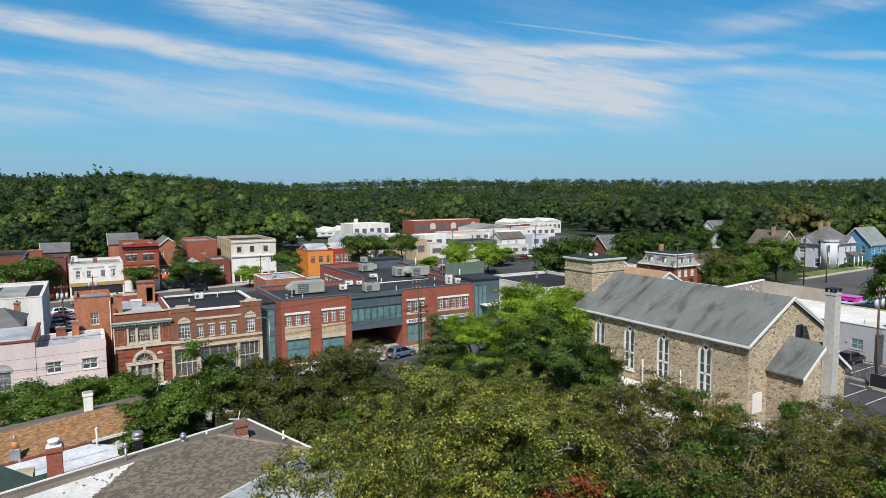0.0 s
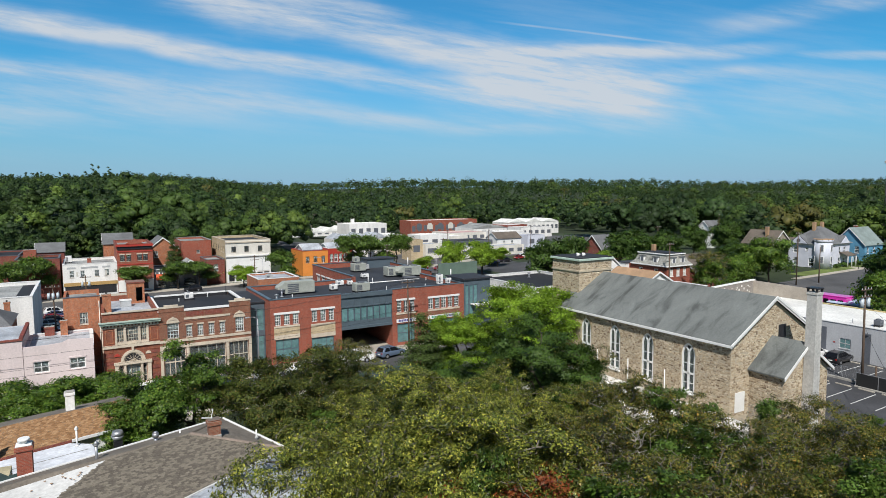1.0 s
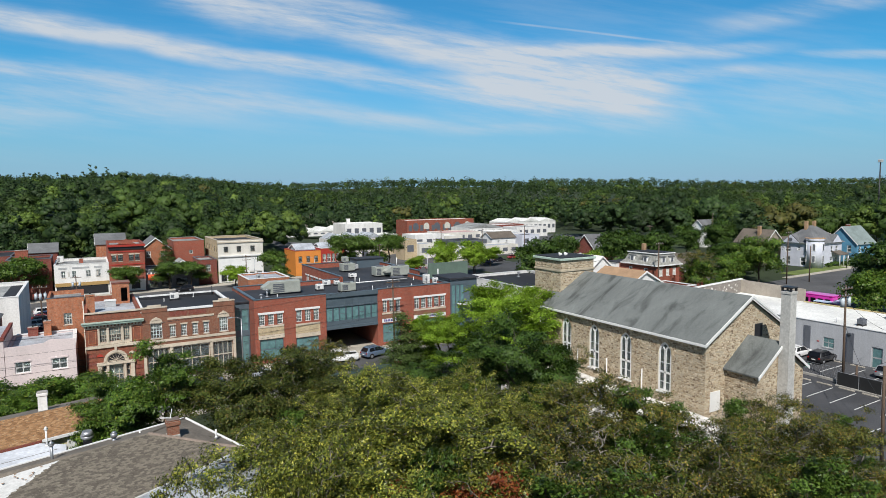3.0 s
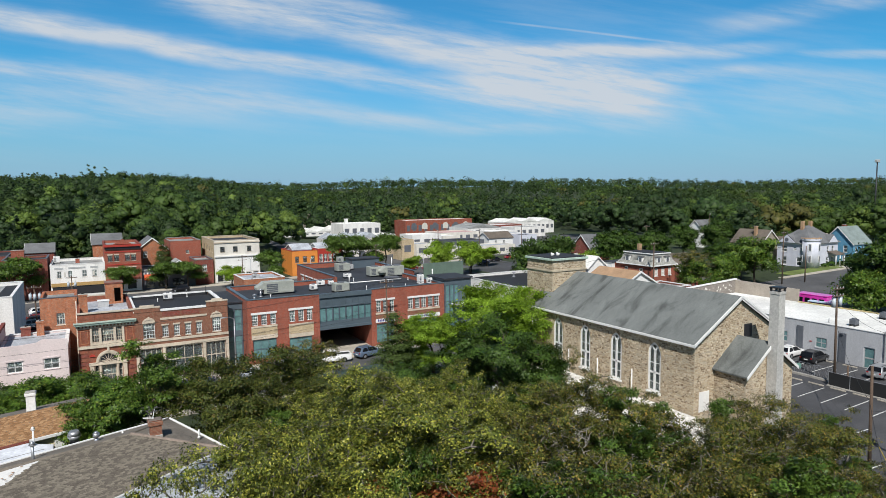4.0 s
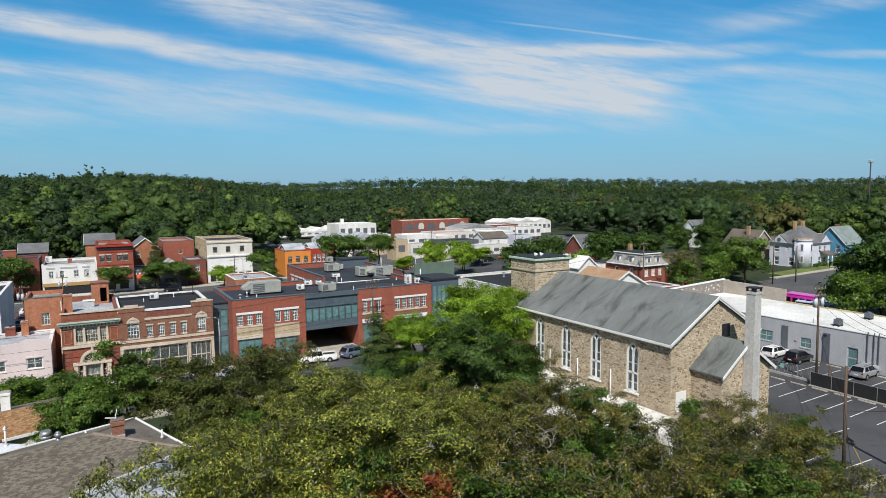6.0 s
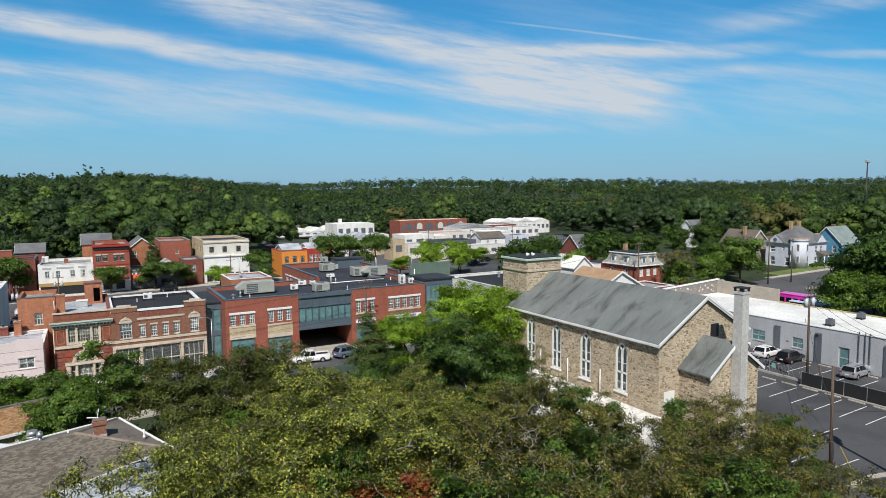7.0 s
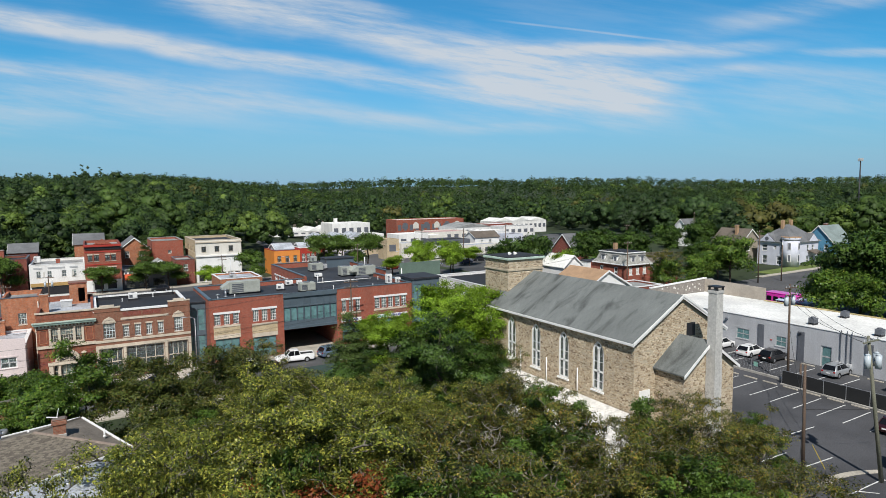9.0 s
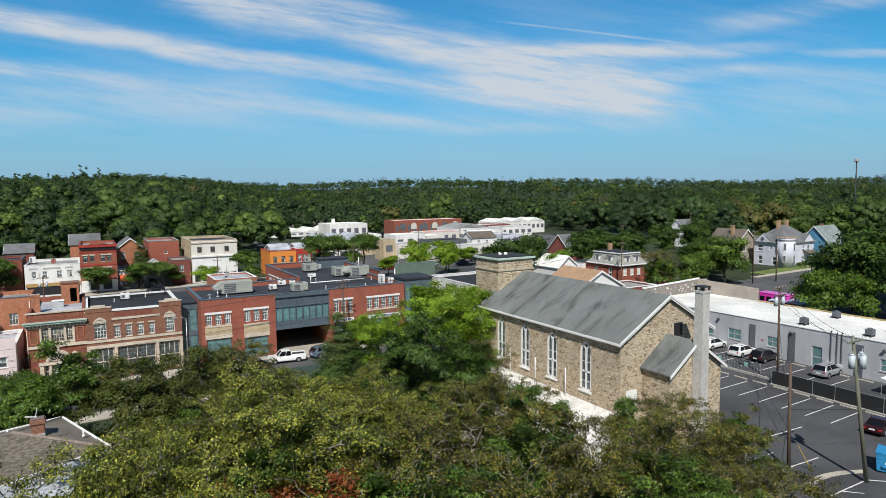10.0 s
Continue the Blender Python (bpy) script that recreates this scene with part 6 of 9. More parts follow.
part("panel", box(0, 0, 0, 11, 0.4, 9.4), plain("dull_green_paint", (0.13, 0.19, 0.15), 0.8), gf)

# farther white works, shops and houses
def works(x, y, w, d, h, label, wall_m, roof_m, peaks=0, g=None, turn=0):
    g = gz(x, y) - 0.5 if g is None else g
    t = thing("works_building", pose(x, y, g, 0, 0, turn), label, "building")
    H = h - g
    part("wall", wall(wall(wall(wall(B(), (0, 0), (w, 0), 0, H, 0.4), (0, d), (0, 0.4), 0, H, 0.4), (w, 0.4), (w, d), 0, H, 0.4), (w - 0.4, d), (0.4, d), 0, H, 0.4), wall_m, t)
    part("roof", box(0.4, 0.4, H - 0.6, w - 0.4, d - 0.4, H - 0.35), roof_m, t)
    for k in range(peaks):
        x0, x1 = w * k / peaks, w * (k + 1) / peaks
        part("roof_ridge", extrude(B(), [Vector((x0, d - 0.5, H + 0.01)), Vector((x1, d - 0.5, H + 0.01)), Vector(((x0 + x1) / 2, d - 0.5, H + 2.2))], (0, -d + 0.3, 0)), roof_m, t)
    n = int(w / 4)
    for k in range(n):
        part("window", box(1 + k * w / n, -0.04, H * 0.45, 1 + (k + 0.55) * w / n, 0.02, H * 0.75), M_DKGREY, t)
    return t


works(93, 327, 40, 24, 6.4, "long white works building with peaked roofs", M_WHITEWALL, M_WHITEROOF, 4)
works(119, 303, 21, 18, 11.3, "tall white works block with flat roof", M_WHITEWALL, M_WHITEROOF)
chimney(123, 309, 10.8, 1.6, 1.6, 3.0, M_WHITEWALL, "white square chimney of the works", 1)
bf = works(177, 348, 49, 16, 9.9, "long red brick mill with white roof and arched windows", M_BRICK_RED, M_WHITEROOF)
bg0 = gz(177, 348) - 0.5
for k in range(6):
    part("arch_window", half_disc(bx(B(), 4 + k * 7.6, -0.08, 4.2 - bg0, 8 + k * 7.6, -0.05, 6.2 - bg0), (0, 0), (49, 0), 6 + k * 7.6, 6.2 - bg0, 2.0, 0.05, 0.08), M_BLIND if k % 2 else M_DKGREY, bf)
works(122, 230, 14, 12, 9.4, "white flat-roofed shop beyond the street trees", M_WHITEWALL, M_WHITEROOF)
works(107, 209, 5, 8, 9.4, "narrow tan brick shop with flat roof", M_BRICK_TAN, M_GREYROOF)
works(112.1, 207, 7, 10, 7.7, "low pale grey shop with silver roof", M_CREAM, M_SILVERROOF)
works(152, 259, 22, 16, 7.7, "low shop with pale pink coated roof", M_CREAM, plain("pale_pink_roof_coating", (0.56, 0.36, 0.34), 0.8, 3.0, 0.3, 0.3))
works(184, 286, 22, 20, 7.6, "broad low white building with grey roof", M_WHITEWALL, M_GREYROOF, 1)
works(129, 209, 15, 12, 8.0, "low dark shed with black roof", M_DKGREY, M_BLACKROOF)
gable_house("white_house", 147, 159, 210, 218, 8.2, 10.4, M_WHITE, M_SHINGLE_BROWN, "small white house with dark gabled roof", "x", [sash(150, 151, 5.6, 7.2), sash(154, 155, 5.6, 7.2)])
works(121, 196, 29, 9, 6.7, "long cream shop with dark street windows", M_CREAM, M_SILVERROOF)
works(161, 208, 9, 8, 9.1, "pale blue-grey shop with dark roof", M_LILAC, M_DARKROOF)
works(254, 351, 44, 20, 6.4, "long white building with peaked white roofs", M_WHITEWALL, M_WHITEROOF, 3)
works(175, 250, 16, 10, 8.0, "low white roadside building with white roof", M_WHITEWALL, M_WHITEROOF)
works(195, 258, 20, 12, 9.0, "low white roadside building with flat roof", M_WHITEWALL, M_GREYROOF)
works(86, 214, 14, 10, 7.2, "low pale works shed with ridged roof", M_CREAM, M_SILVERROOF, 2)
works(92, 250, 24, 14, 7.6, "pale long shed with ridged silver roof", M_WHITEWALL, M_SILVERROOF, 3)
for x, y, w, d, h, tone, top in ((106, 276, 30, 14, 7.0, M_WHITEWALL, M_WHITEROOF), (140, 236, 9, 12, 8.0, M_CREAM, M_WHITEROOF), (166, 232, 15, 10, 8.2, M_WHITEWALL, M_SILVERROOF), (96, 232, 18, 10, 7.6, M_BRICK_TAN, M_WHITEROOF), (205, 300, 26, 14, 8.0, M_BRICK_DARK, M_WHITEROOF)):
    works(x, y, w, d, h, "low town building with pale flat roof", tone, top)
gable_house("brick_house", -13.5, -5.5, 240, 250, 8.6, 11.2, M_BRICK_DARK, M_SHINGLE_GREY, "dark red brick house with grey gabled roof", "x")
gable_house("farm_house", 146, 168, 452, 466, 8.6, 12.2, M_TAUPE, M_SHINGLE_BROWN, "house with broad brown roof among the trees", "x")
gable_house("slate_roofed_house", 138, 147, 140, 150, 8.6, 13.4, M_BRICK_DARK, M_SHINGLE_GREY, "red brick house with steep grey roof", "x", [], [sash(142, 143, 6.0, 7.8), sash(146.4, 147.4, 6.0, 7.8)])
gable_house("white_house", 214, 224, 160, 167, 11.6, 15.2, M_WHITE, M_SHINGLE_GREY, "tall white house with dark roof", "x", [sash(216, 217, 8.4, 10.2), sash(220, 221, 8.4, 10.2)], [sash(162, 163, 8.6, 10.4), sash(164.2, 165.2, 8.6, 10.4)])
gable_house("tan_house", 311, 328, 169, 183, 12.0, 17.0, M_STONE, M_SHINGLE_BROWN, "large tan house with brown roof among trees", "y", [sash(315, 316.5, 9, 11), sash(322, 323.5, 9, 11)])
gable_house("small_house", -62, -50, 330, 342, 19.5, 23.5, M_LILAC, M_SHINGLE_GREY, "pale house half hidden in the woods", "x")
# ---- grey building, parking lot and houses ----
gy = lambda y: 73.8 - y                                    # along the western wall, from the north
M_PATCHED = brick("grey_brown_brick", (0.24, 0.21, 0.185), (0.17, 0.15, 0.135), (0.3, 0.28, 0.25))
gblk = thing("grey_block_building", pose(97.4, 14.0, 1.6), "long low grey-painted block building with white-coated roof", "building")
GL, GT = 59.8, 5.65
AWl = ((0, GL), (0, 0))
gh = [(gy(55.8), gy(53.65), 1.95, 3.55), (gy(49.35), gy(47.75), 2.0, 3.5), (gy(42.75), gy(41.3), 0.4, 3.4), (gy(60.5), gy(58.5), 1.95, 3.5), (gy(34), gy(32), 1.95, 3.5)]
part("wall", wall(B(), *AWl, 0, GT, 0.35, gh), M_GREY, gblk)
part("wall", wall(B(), (0.35, 0), (15.4, 0), 0, GT, 0.35), M_GREY, gblk)
part("wall", wall(B(), (15.4, 0.35), (15.4, GL - 0.35), 0, GT, 0.35), M_CONC, gblk)
part("wall", extrude(B(), [Vector((x, GL - 0.35, z)) for x, z in ((0.35, 0), (15.4, 0), (15.4, 8.1), (0.35, 7.4))][::-1], (0, 0.35, 0)), M_PATCHED, gblk, "grey-brown brick parapet with flaking white patches")
part("parapet", extrude(B(), [Vector((15.05, y, z)) for y, z in ((GL - 0.35, GT), (GL - 12.7, GT), (GL - 12.7, 7.8), (GL - 0.35, 8.05))], (0.35, 0, 0)), plain("tan_cement_render", (0.42, 0.37, 0.31), 0.85), gblk)
part("coping", extrude(B(), [Vector((x, GL - 0.45, z)) for x, z in ((0.3, 7.4), (15.5, 8.1), (15.5, 8.3), (0.3, 7.6))][::-1], (0, 0.55, 0)), M_WHITE, gblk)
part("roof", box(0.3, 0.3, GT - 0.3, 15.05, GL - 0.4, GT - 0.06), M_WHITEROOF, gblk, "bright white roof coating with yellowed edge")
part("coping", obx(B(), *AWl, 0.4, GL, -0.4, 0.08, GT + 0.002, GT + 0.1), M_WHITE, gblk)
part("edge_strip", box(14.6, 0.4, GT - 0.05, 15.3, GL - 12.9, GT + 0.06), plain("yellowed_roof_edge", (0.52, 0.42, 0.20), 0.8, 4.0, 0.5, 0.5), gblk)
for i, k in enumerate(gh):
    if i == 2:
        window(gblk, *AWl, k, M_UNITGREY, M_GREENGLASS, 1, 2, deep=0.12, bar=0.12, name="glazed_door")
    else:
        window(gblk, *AWl, k, M_UNITGREY, M_GREENGLASS, 2, 2, deep=0.06, bar=0.07, sill=M_UNITGREY)
for y in (51.65, 45.5, 60.8, 36.5, 29):
    block("pilaster", gblk, *AWl, gy(y) - 0.45, gy(y) + 0.45, 0, 0.16, 0.2, GT - 0.85, M_DKGREY)
for y in (40.1, 39.3, 38.7):
    part("conduit", tube(B(), (-0.12, y - 14, 0.3), (-0.12, y - 14, GT + 0.4), 0.06, 0.06, 6), M_DKGREY, gblk)
for y in (40.3, 38.9):
    part("meter_box", soft(box(-0.35, y - 14 - 0.3, 1.0, -0.02, y - 14 + 0.3, 1.7), 0.03), M_UNITGREY, gblk)
for y in (33.5, 45.5, 57.5):
    part("wall_lamp", soft(box(-0.4, y - 14 - 0.2, 4.6, -0.02, y - 14 + 0.2, 4.85), 0.04), M_DKGREY, gblk)
part("sign", box(-0.05, 49.9 - 14, 2.65, -0.02, 50.2 - 14, 2.8), M_REDPAINT, gblk)
for x, y in ((99.9, 45.4), (108.6, 45.6), (99.9, 36.6), (104.5, 33.0)):
    hvac(x, y, 7.19, 0.95, 0.9, 1.0, M_DKGREY, "dark square rooftop condenser on the white roof", fans=1)
for x, y in ((99.3, 48.6), (104.6, 36.8)):
    vent_pipe(x, y, 7.19, 0.7, 0.06, M_GALV, False, "small roof vent pipe on the white roof")
M_GRAFFITI = plain("flaking_white_paint", (0.66, 0.64, 0.60), 0.8, 4.0, 0.9, 0.3)
rp = np.random.default_rng(9)
for k in range(22):
    x, z = rp.uniform(3, 14.6), rp.uniform(5.75, 7.2)
    part("paint_patch", box(x, GL - 0.38, z, x + rp.uniform(0.12, 0.4), GL - 0.352, z + rp.uniform(0.12, 0.35)), M_GRAFFITI, gblk)

# lot markings
LOT = lambda x, y: gz(x, y) + 0.075


def stripe(x0, y0, x1, y1, w=0.11, label="white painted parking bay line", name="bay_line", m=M_LINE):
    s = thing(name, pose(x0, y0, LOT(x0, y0)), label, "road marking", "lot markings")
    d = Vector((x1 - x0, y1 - y0))
    part("paint", obx(B(), (0, 0), tuple(d), 0, d.length, -w / 2, w / 2, -0.06, 0.004 + 0.0), m, s)
    s.rotation_euler = (0, -math.asin((LOT(x1, y1) - LOT(x0, y0)) / d.length) if abs(d.x) > abs(d.y) else 0, 0)
    return s


for i in range(10):
    y = 48.8 - i * 2.72
    stripe(78.4, y - 0.1, 84.2, y)
    ws_ = thing("wheel_stop", pose(84.75, y - 1.36, LOT(84.75, y - 1.36)), "pale concrete wheel stop at a parking bay", "wheel stop", "wheel stops")
    part("bar", soft(box(-0.09, -0.95, -0.03, 0.09, 0.95, 0.13), 0.03), M_PAVE, ws_)
for i in range(7):
    stripe(89.7, 54.0 - i * 2.9, 95.4, 54.0 - i * 2.9)
    ws_ = thing("wheel_stop", pose(96.2, 52.5 - i * 2.9, LOT(96.2, 52.5 - i * 2.9)), "pale concrete wheel stop before the grey wall", "wheel stop", "wheel stops")
    part("bar", soft(box(-0.09, -0.95, -0.03, 0.09, 0.95, 0.13), 0.03), M_PAVE, ws_)
for a in ((63.9, 25.9, 69.0, 25.6), (61.0, 21.0, 68.0, 20.9), (61.6, 20.9, 66, 16.5), (64.2, 20.9, 70.2, 14.8), (68.0, 20.9, 74, 15.0), (70, 31, 75, 30.7), (62, 28.6, 66.5, 28.5)):
    stripe(*a)
kb = thing("kerb_island", pose(62.0, 23.2, LOT(62, 23.2)), "worn pale concrete kerb curving to the pole", "kerb")
kc = B()
for k in range(14):
    u0, u1 = k / 14, (k + 1) / 14
    f = lambda u: (0.4 + u * 7.1, -0.3 + 0.6 * math.sin(u * math.pi * 0.75) - 1.5 * u * u)
    (xa, ya), (xb, yb) = f(u0), f(u1)
    obx(kc, (xa, ya), (xb, yb), 0, math.hypot(xb - xa, yb - ya) + 0.03, -0.28, 0.28, -0.1, 0.17)
part("kerb", kc, M_PAVE, kb)
wire = thing("guy_guard", pose(66.0, 24.6, LOT(66, 24.6)), "slanted yellow guy wire guard", "guy wire")
part("rod", tube(B(), (0, 0, 0), (-1.1, 0.6, 2.3), 0.04, 0.03, 6), plain("yellow_plastic", (0.55, 0.42, 0.06), 0.6), wire)

# fence with dark screen, then plain mesh
fence = thing("screen_fence", pose(85.7, 15.0, LOT(85.7, 28) - 0.05), "black screened chain-link fence along the parking lot", "fence")
for k in range(11):
    part("post", tube(B(), (0, k * 2.6, 0), (0, k * 2.6, 1.9), 0.035, 0.035, 6), M_GALV, fence)
for k in range(10):
    part("screen", box(-0.015, 0.05 + k * 2.6, 0.05, 0.015, 2.55 + k * 2.6, 1.75), plain("black_fence_screen", (0.016, 0.017, 0.018), 0.8, 8, 1, 0.3) if k == 0 else bpy.data.materials["black_fence_screen"], fence)
part("rail", tube(B(), (0, 0, 1.82), (0, 26, 1.82), 0.025, 0.025, 6), M_GALV, fence)
part("kerb", box(-0.35, 0, -0.2, -0.1, 26, 0.16), M_CONC, fence)
mesh = thing("chain_link_fence", pose(87.4, 41.0, LOT(87.4, 48) - 0.05), "galvanised chain-link fence with small green signs", "fence")
for k in range(7):
    part("post", tube(B(), (0, k * 2.7, 0), (0, k * 2.7, 1.8), 0.035, 0.035, 6), M_GALV, mesh)
part("rail", tube(B(), (0, 0, 1.75), (0, 16.2, 1.75), 0.025, 0.025, 6), M_GALV, mesh)
for k in range(34):
    for s in (-1, 1):
        part("wire", tube(B(), (0, k * 0.48 if s > 0 else k * 0.48 + 0.48, 0.1), (0, k * 0.48 + 0.48 if s > 0 else k * 0.48, 1.72), 0.008, 0.008, 4, 0, False), M_GALV, mesh)
part("kerb", box(-0.5, 0, -0.2, -0.15, 16.5, 0.3), M_CONC, mesh)
for y in (4.5, 8.6):
    part("sign", box(-0.05, y, 0.9, -0.02, y + 0.55, 1.5), plain("mint_green_sign", (0.30, 0.58, 0.48), 0.5), mesh)
tent = thing("canvas_shelter", pose(92.0, 29.2, LOT(92, 29.2)), "white canvas shelter roof behind the fence", "shelter")
part("canvas", extrude(B(), [Vector((0, 0, 1.6)), Vector((6.5, 0, 1.6)), Vector((6.5, 2.2, 2.1)), Vector((0, 2.2, 2.1))], (0, 0, 0.06)), M_WHITE, tent)
for x, y in ((0.1, 0.1), (6.4, 0.1), (0.1, 2.1), (6.4, 2.1)):
    part("post", tube(B(), (x, y, 0), (x, y, 1.65), 0.04, 0.04, 6), M_GALV, tent)


# utility poles and cables
def utility_pole(x, y, h, m=M_WOODPOLE, arms=1, cans=0, lean=(0, 0), turn=0, label="weathered wooden utility pole with a crossarm", r=0.16):
    p = thing("utility_pole", pose(x, y, gz(x, y), 0, 0, turn), label, "utility pole")
    top = Vector((lean[0], lean[1], h))
    part("post", tube(B(), (0, 0, -0.3), top, r, r * 0.66, 10), m, p)
    for k in range(arms):
        zc = top * ((h - 0.5 - k * 0.9) / h)
        a = part("crossarm", obx(B(), (-1.2 + zc.x, zc.y - 0.12), (1.2 + zc.x, zc.y - 0.12), 0, 2.4, 0, 0.11, zc.z, zc.z + 0.13), m, p)
        for i in range(4):
            part("insulator", tube(B(), (-1.05 + i * 0.7 + zc.x, zc.y - 0.17, zc.z + 0.13), (-1.05 + i * 0.7 + zc.x, zc.y - 0.17, zc.z + 0.35), 0.05, 0.035, 6), M_UNITGREY, a)
    for k in range(cans):
        zc = top * ((h - 3.0) / h)
        ang = (k - (cans - 1) / 2) * math.pi / max(cans - 1, 1)
        c = Vector((zc.x + 0.72 * math.sin(ang), zc.y - 0.5 * math.cos(ang), zc.z + 0.3))
        can_ = part("transformer", tube(tube(B(), c, c + Vector((0, 0, 1.15)), 0.25, 0.25, 14), c + Vector((0, 0, 1.15)), c + Vector((0, 0, 1.23)), 0.27, 0.1, 14), M_CAN, p, "pale grey transformer drum")
        part("bushing", tube(B(), c + Vector((0.1, 0, 1.2)), c + Vector((0.1, 0, 1.5)), 0.04, 0.03, 6), M_UNITGREY, can_)
        part("bracket", tube(B(), Vector((zc.x, zc.y, zc.z + 0.6)), c + Vector((0, 0, 0.6)), 0.05, 0.05, 6), M_GALV, can_)
    return p


M_CAN = plain("pale_blue_grey_enamel", (0.50, 0.56, 0.60), 0.45, 6.0, 0.8, 0.15)
utility_pole(67.6, 20.7, 12.9, M_WOODGREY, 1, 3, (-1.8, 0.8), 0, "leaning grey-green utility pole with three transformers", 0.19)
utility_pole(86.0, 40.4, 12.95, M_WOODPOLE, 2, 2, (0, 0.2), 0, "tall brown utility pole with crossarms by the fence", 0.17)
utility_pole(64.3, 25.6, 9.7, M_WOODPOLE, 0, 0, (0, 0.2), 0, "brown utility pole sawn off short with bolts", 0.17)
utility_pole(86.3, 39.0, 3.0, M_WOODPOLE, 0, 0, (0, 0), 0, "short stump of a brown utility pole", 0.17)
utility_pole(46.3, 89.5, 11.75, M_WOODPOLE, 2, 0, (-0.2, 0), 0, "wooden utility pole before the brick office")
utility_pole(-4.4, 133.5, 10.5, M_WOODPOLE, 1, 3, (-0.3, 0), 0, "wooden utility pole with three transformers behind the shops")
utility_pole(0.5, 170.5, 8.0, M_WOODPOLE, 1, 2, (0, 0), 0, "wooden utility pole with transformers on the back street")
utility_pole(41.5, 176, 9.5, M_WOODPOLE, 2, 0, (0, 0), 0, "wooden utility pole on the back street")
utility_pole(151.0, 88.0, 13.0, M_WOODPOLE, 1, 0, (0, 0), 0, "dark utility pole at the street corner")
utility_pole(158.5, 86.8, 9.0, M_WOODPOLE, 0, 0, (0, 0), 0, "thin street pole at the corner")
utility_pole(113.0, 94.0, 13.0, M_WOODPOLE, 1, 0, (0, 0), 0, "utility pole beside the mansard house")
for x, y, h in ((100, 172, 11), (112, 190, 12), (128, 188, 11), (141, 180, 12), (82, 176, 10), (205, 150, 14), (235, 140, 13), (150, 130, 13)):
    utility_pole(x, y, h, M_WOODPOLE, 1, 0, (0, 0), (x * 7) % 50, "distant wooden utility pole")
mastp = thing("light_mast", pose(244, 113, gz(244, 113)), "tall dark floodlight mast with lamps at its head", "light mast")
part("pole", tube(B(), (0, 0, 0), (0, 0, 30.6), 0.32, 0.2, 8), M_DARKMETAL, mastp)
part("lamp_head", soft(box(-0.9, -0.5, 30.6, 0.9, 0.5, 31.6), 0.1), M_UNITGREY, mastp)


def cable(a, b, sag, r=0.022, m=M_BLACK):
    a, b = Vector(a), Vector(b)
    c = thing("cable", Matrix.Translation(a), "thin black overhead cable between poles", "cable", "overhead cables")
    part("wire", hose(B(), [(b - a) * (k / 14) - Vector((0, 0, 4 * sag * (k / 14) * (1 - k / 14))) for k in range(15)], r), m, c)


zp = lambda x, y, h: (x, y, gz(x, y) + h)
for o in (-0.8, 0.8):
    cable(zp(65.8 + o, 21.4, 12.5), zp(86.0 + o, 40.5, 12.5), 0.8)
    cable(zp(46.1 + o, 89.4, 11.3), zp(-40 + o, 89.5, 11.0), 2.2, 0.014)
    cable(zp(46.1 + o, 89.4, 11.3), zp(113 + o, 94.0, 12.5), 2.0, 0.014)
cable(zp(64.3, 25.8, 6.4), zp(86, 40.5, 8.0), 0.9, 0.02)
cable(zp(64.3, 25.8, 5.6), zp(95, 12, 6.5), 0.9, 0.02)
cable(zp(64.3, 25.8, 6.2), zp(40, 12, 8.0), 1.2, 0.02)
cable(zp(86, 40.5, 11.0), zp(97.4, 40.0, 5.4), 0.7, 0.02)
for h in (7.0, 6.2, 8.6):
    cable(zp(46.2, 89.4, h), zp(-40, 89.4, h), 1.6, 0.016)


def street_lamp(x, y, h, turn=0, label="grey metal street lamp with curved arm"):
    s = thing("street_lamp", pose(x, y, gz(x, y) + 0.15, 0, 0, turn), label, "street lamp")
    part("pole", tube(B(), (0, 0, 0), (0, 0, h), 0.09, 0.06, 8), M_GALV, s)
    part("arm", tube(tube(B(), (0, 0, h - 0.02), (0.7, 0, h + 0.35), 0.05, 0.045, 8), (0.7, 0, h + 0.35), (1.5, 0, h + 0.42), 0.045, 0.04, 8), M_GALV, s)
    part("lamp_head", soft(box(1.35, -0.16, h + 0.34, 2.05, 0.16, h + 0.5), 0.05), M_UNITGREY, s)


street_lamp(22.3, 90.7, 7.9, 200, "grey street lamp before the glazed link")
street_lamp(56.0, 160, 8.5, 150)
street_lamp(85, 150, 8.5, 150)
street_lamp(44, 177, 8.0, 160)
street_lamp(-11, 152, 7.5, 20)

# houses along the side street
LIL = [sash(178.6, 179.9, 9.0, 10.9), sash(185.2, 186.3, 9.0, 10.9), sash(187.7, 188.8, 9.0, 10.9), sash(185.0, 186.3, 5.6, 7.8), sash(187.5, 188.8, 5.6, 7.8)]
lw_ = [sash(101.6, 102.9, 9.2, 11.2), sash(104.2, 105.0, 9.8, 10.8, 1, 1), sash(107.0, 108.6, 9.2, 11.0), sash(102, 104, 5.4, 7.8), sash(107, 108.4, 5.4, 7.8)]
gv = thing("grey_victorian_house", pose(183.5, 100, gz(190, 100)), "large pale grey Victorian house with round turret and hipped roof", "house")
g0 = gz(190, 100)
W, D, E, Rz = 13.9, 10.0, 11.4 - g0, 16.3 - g0
hs = [(o[0] - 177, o[1] - 177, o[2] - 0.5 - g0, o[3] - 0.5 - g0) for o in LIL[1:]]
hw = [(110 - o[1], 110 - o[0], o[2] - 0.5 - g0, o[3] - 0.5 - g0) for o in lw_]
shell(gv, W, D, E, M_LILAC, hs, hw, 0.3)
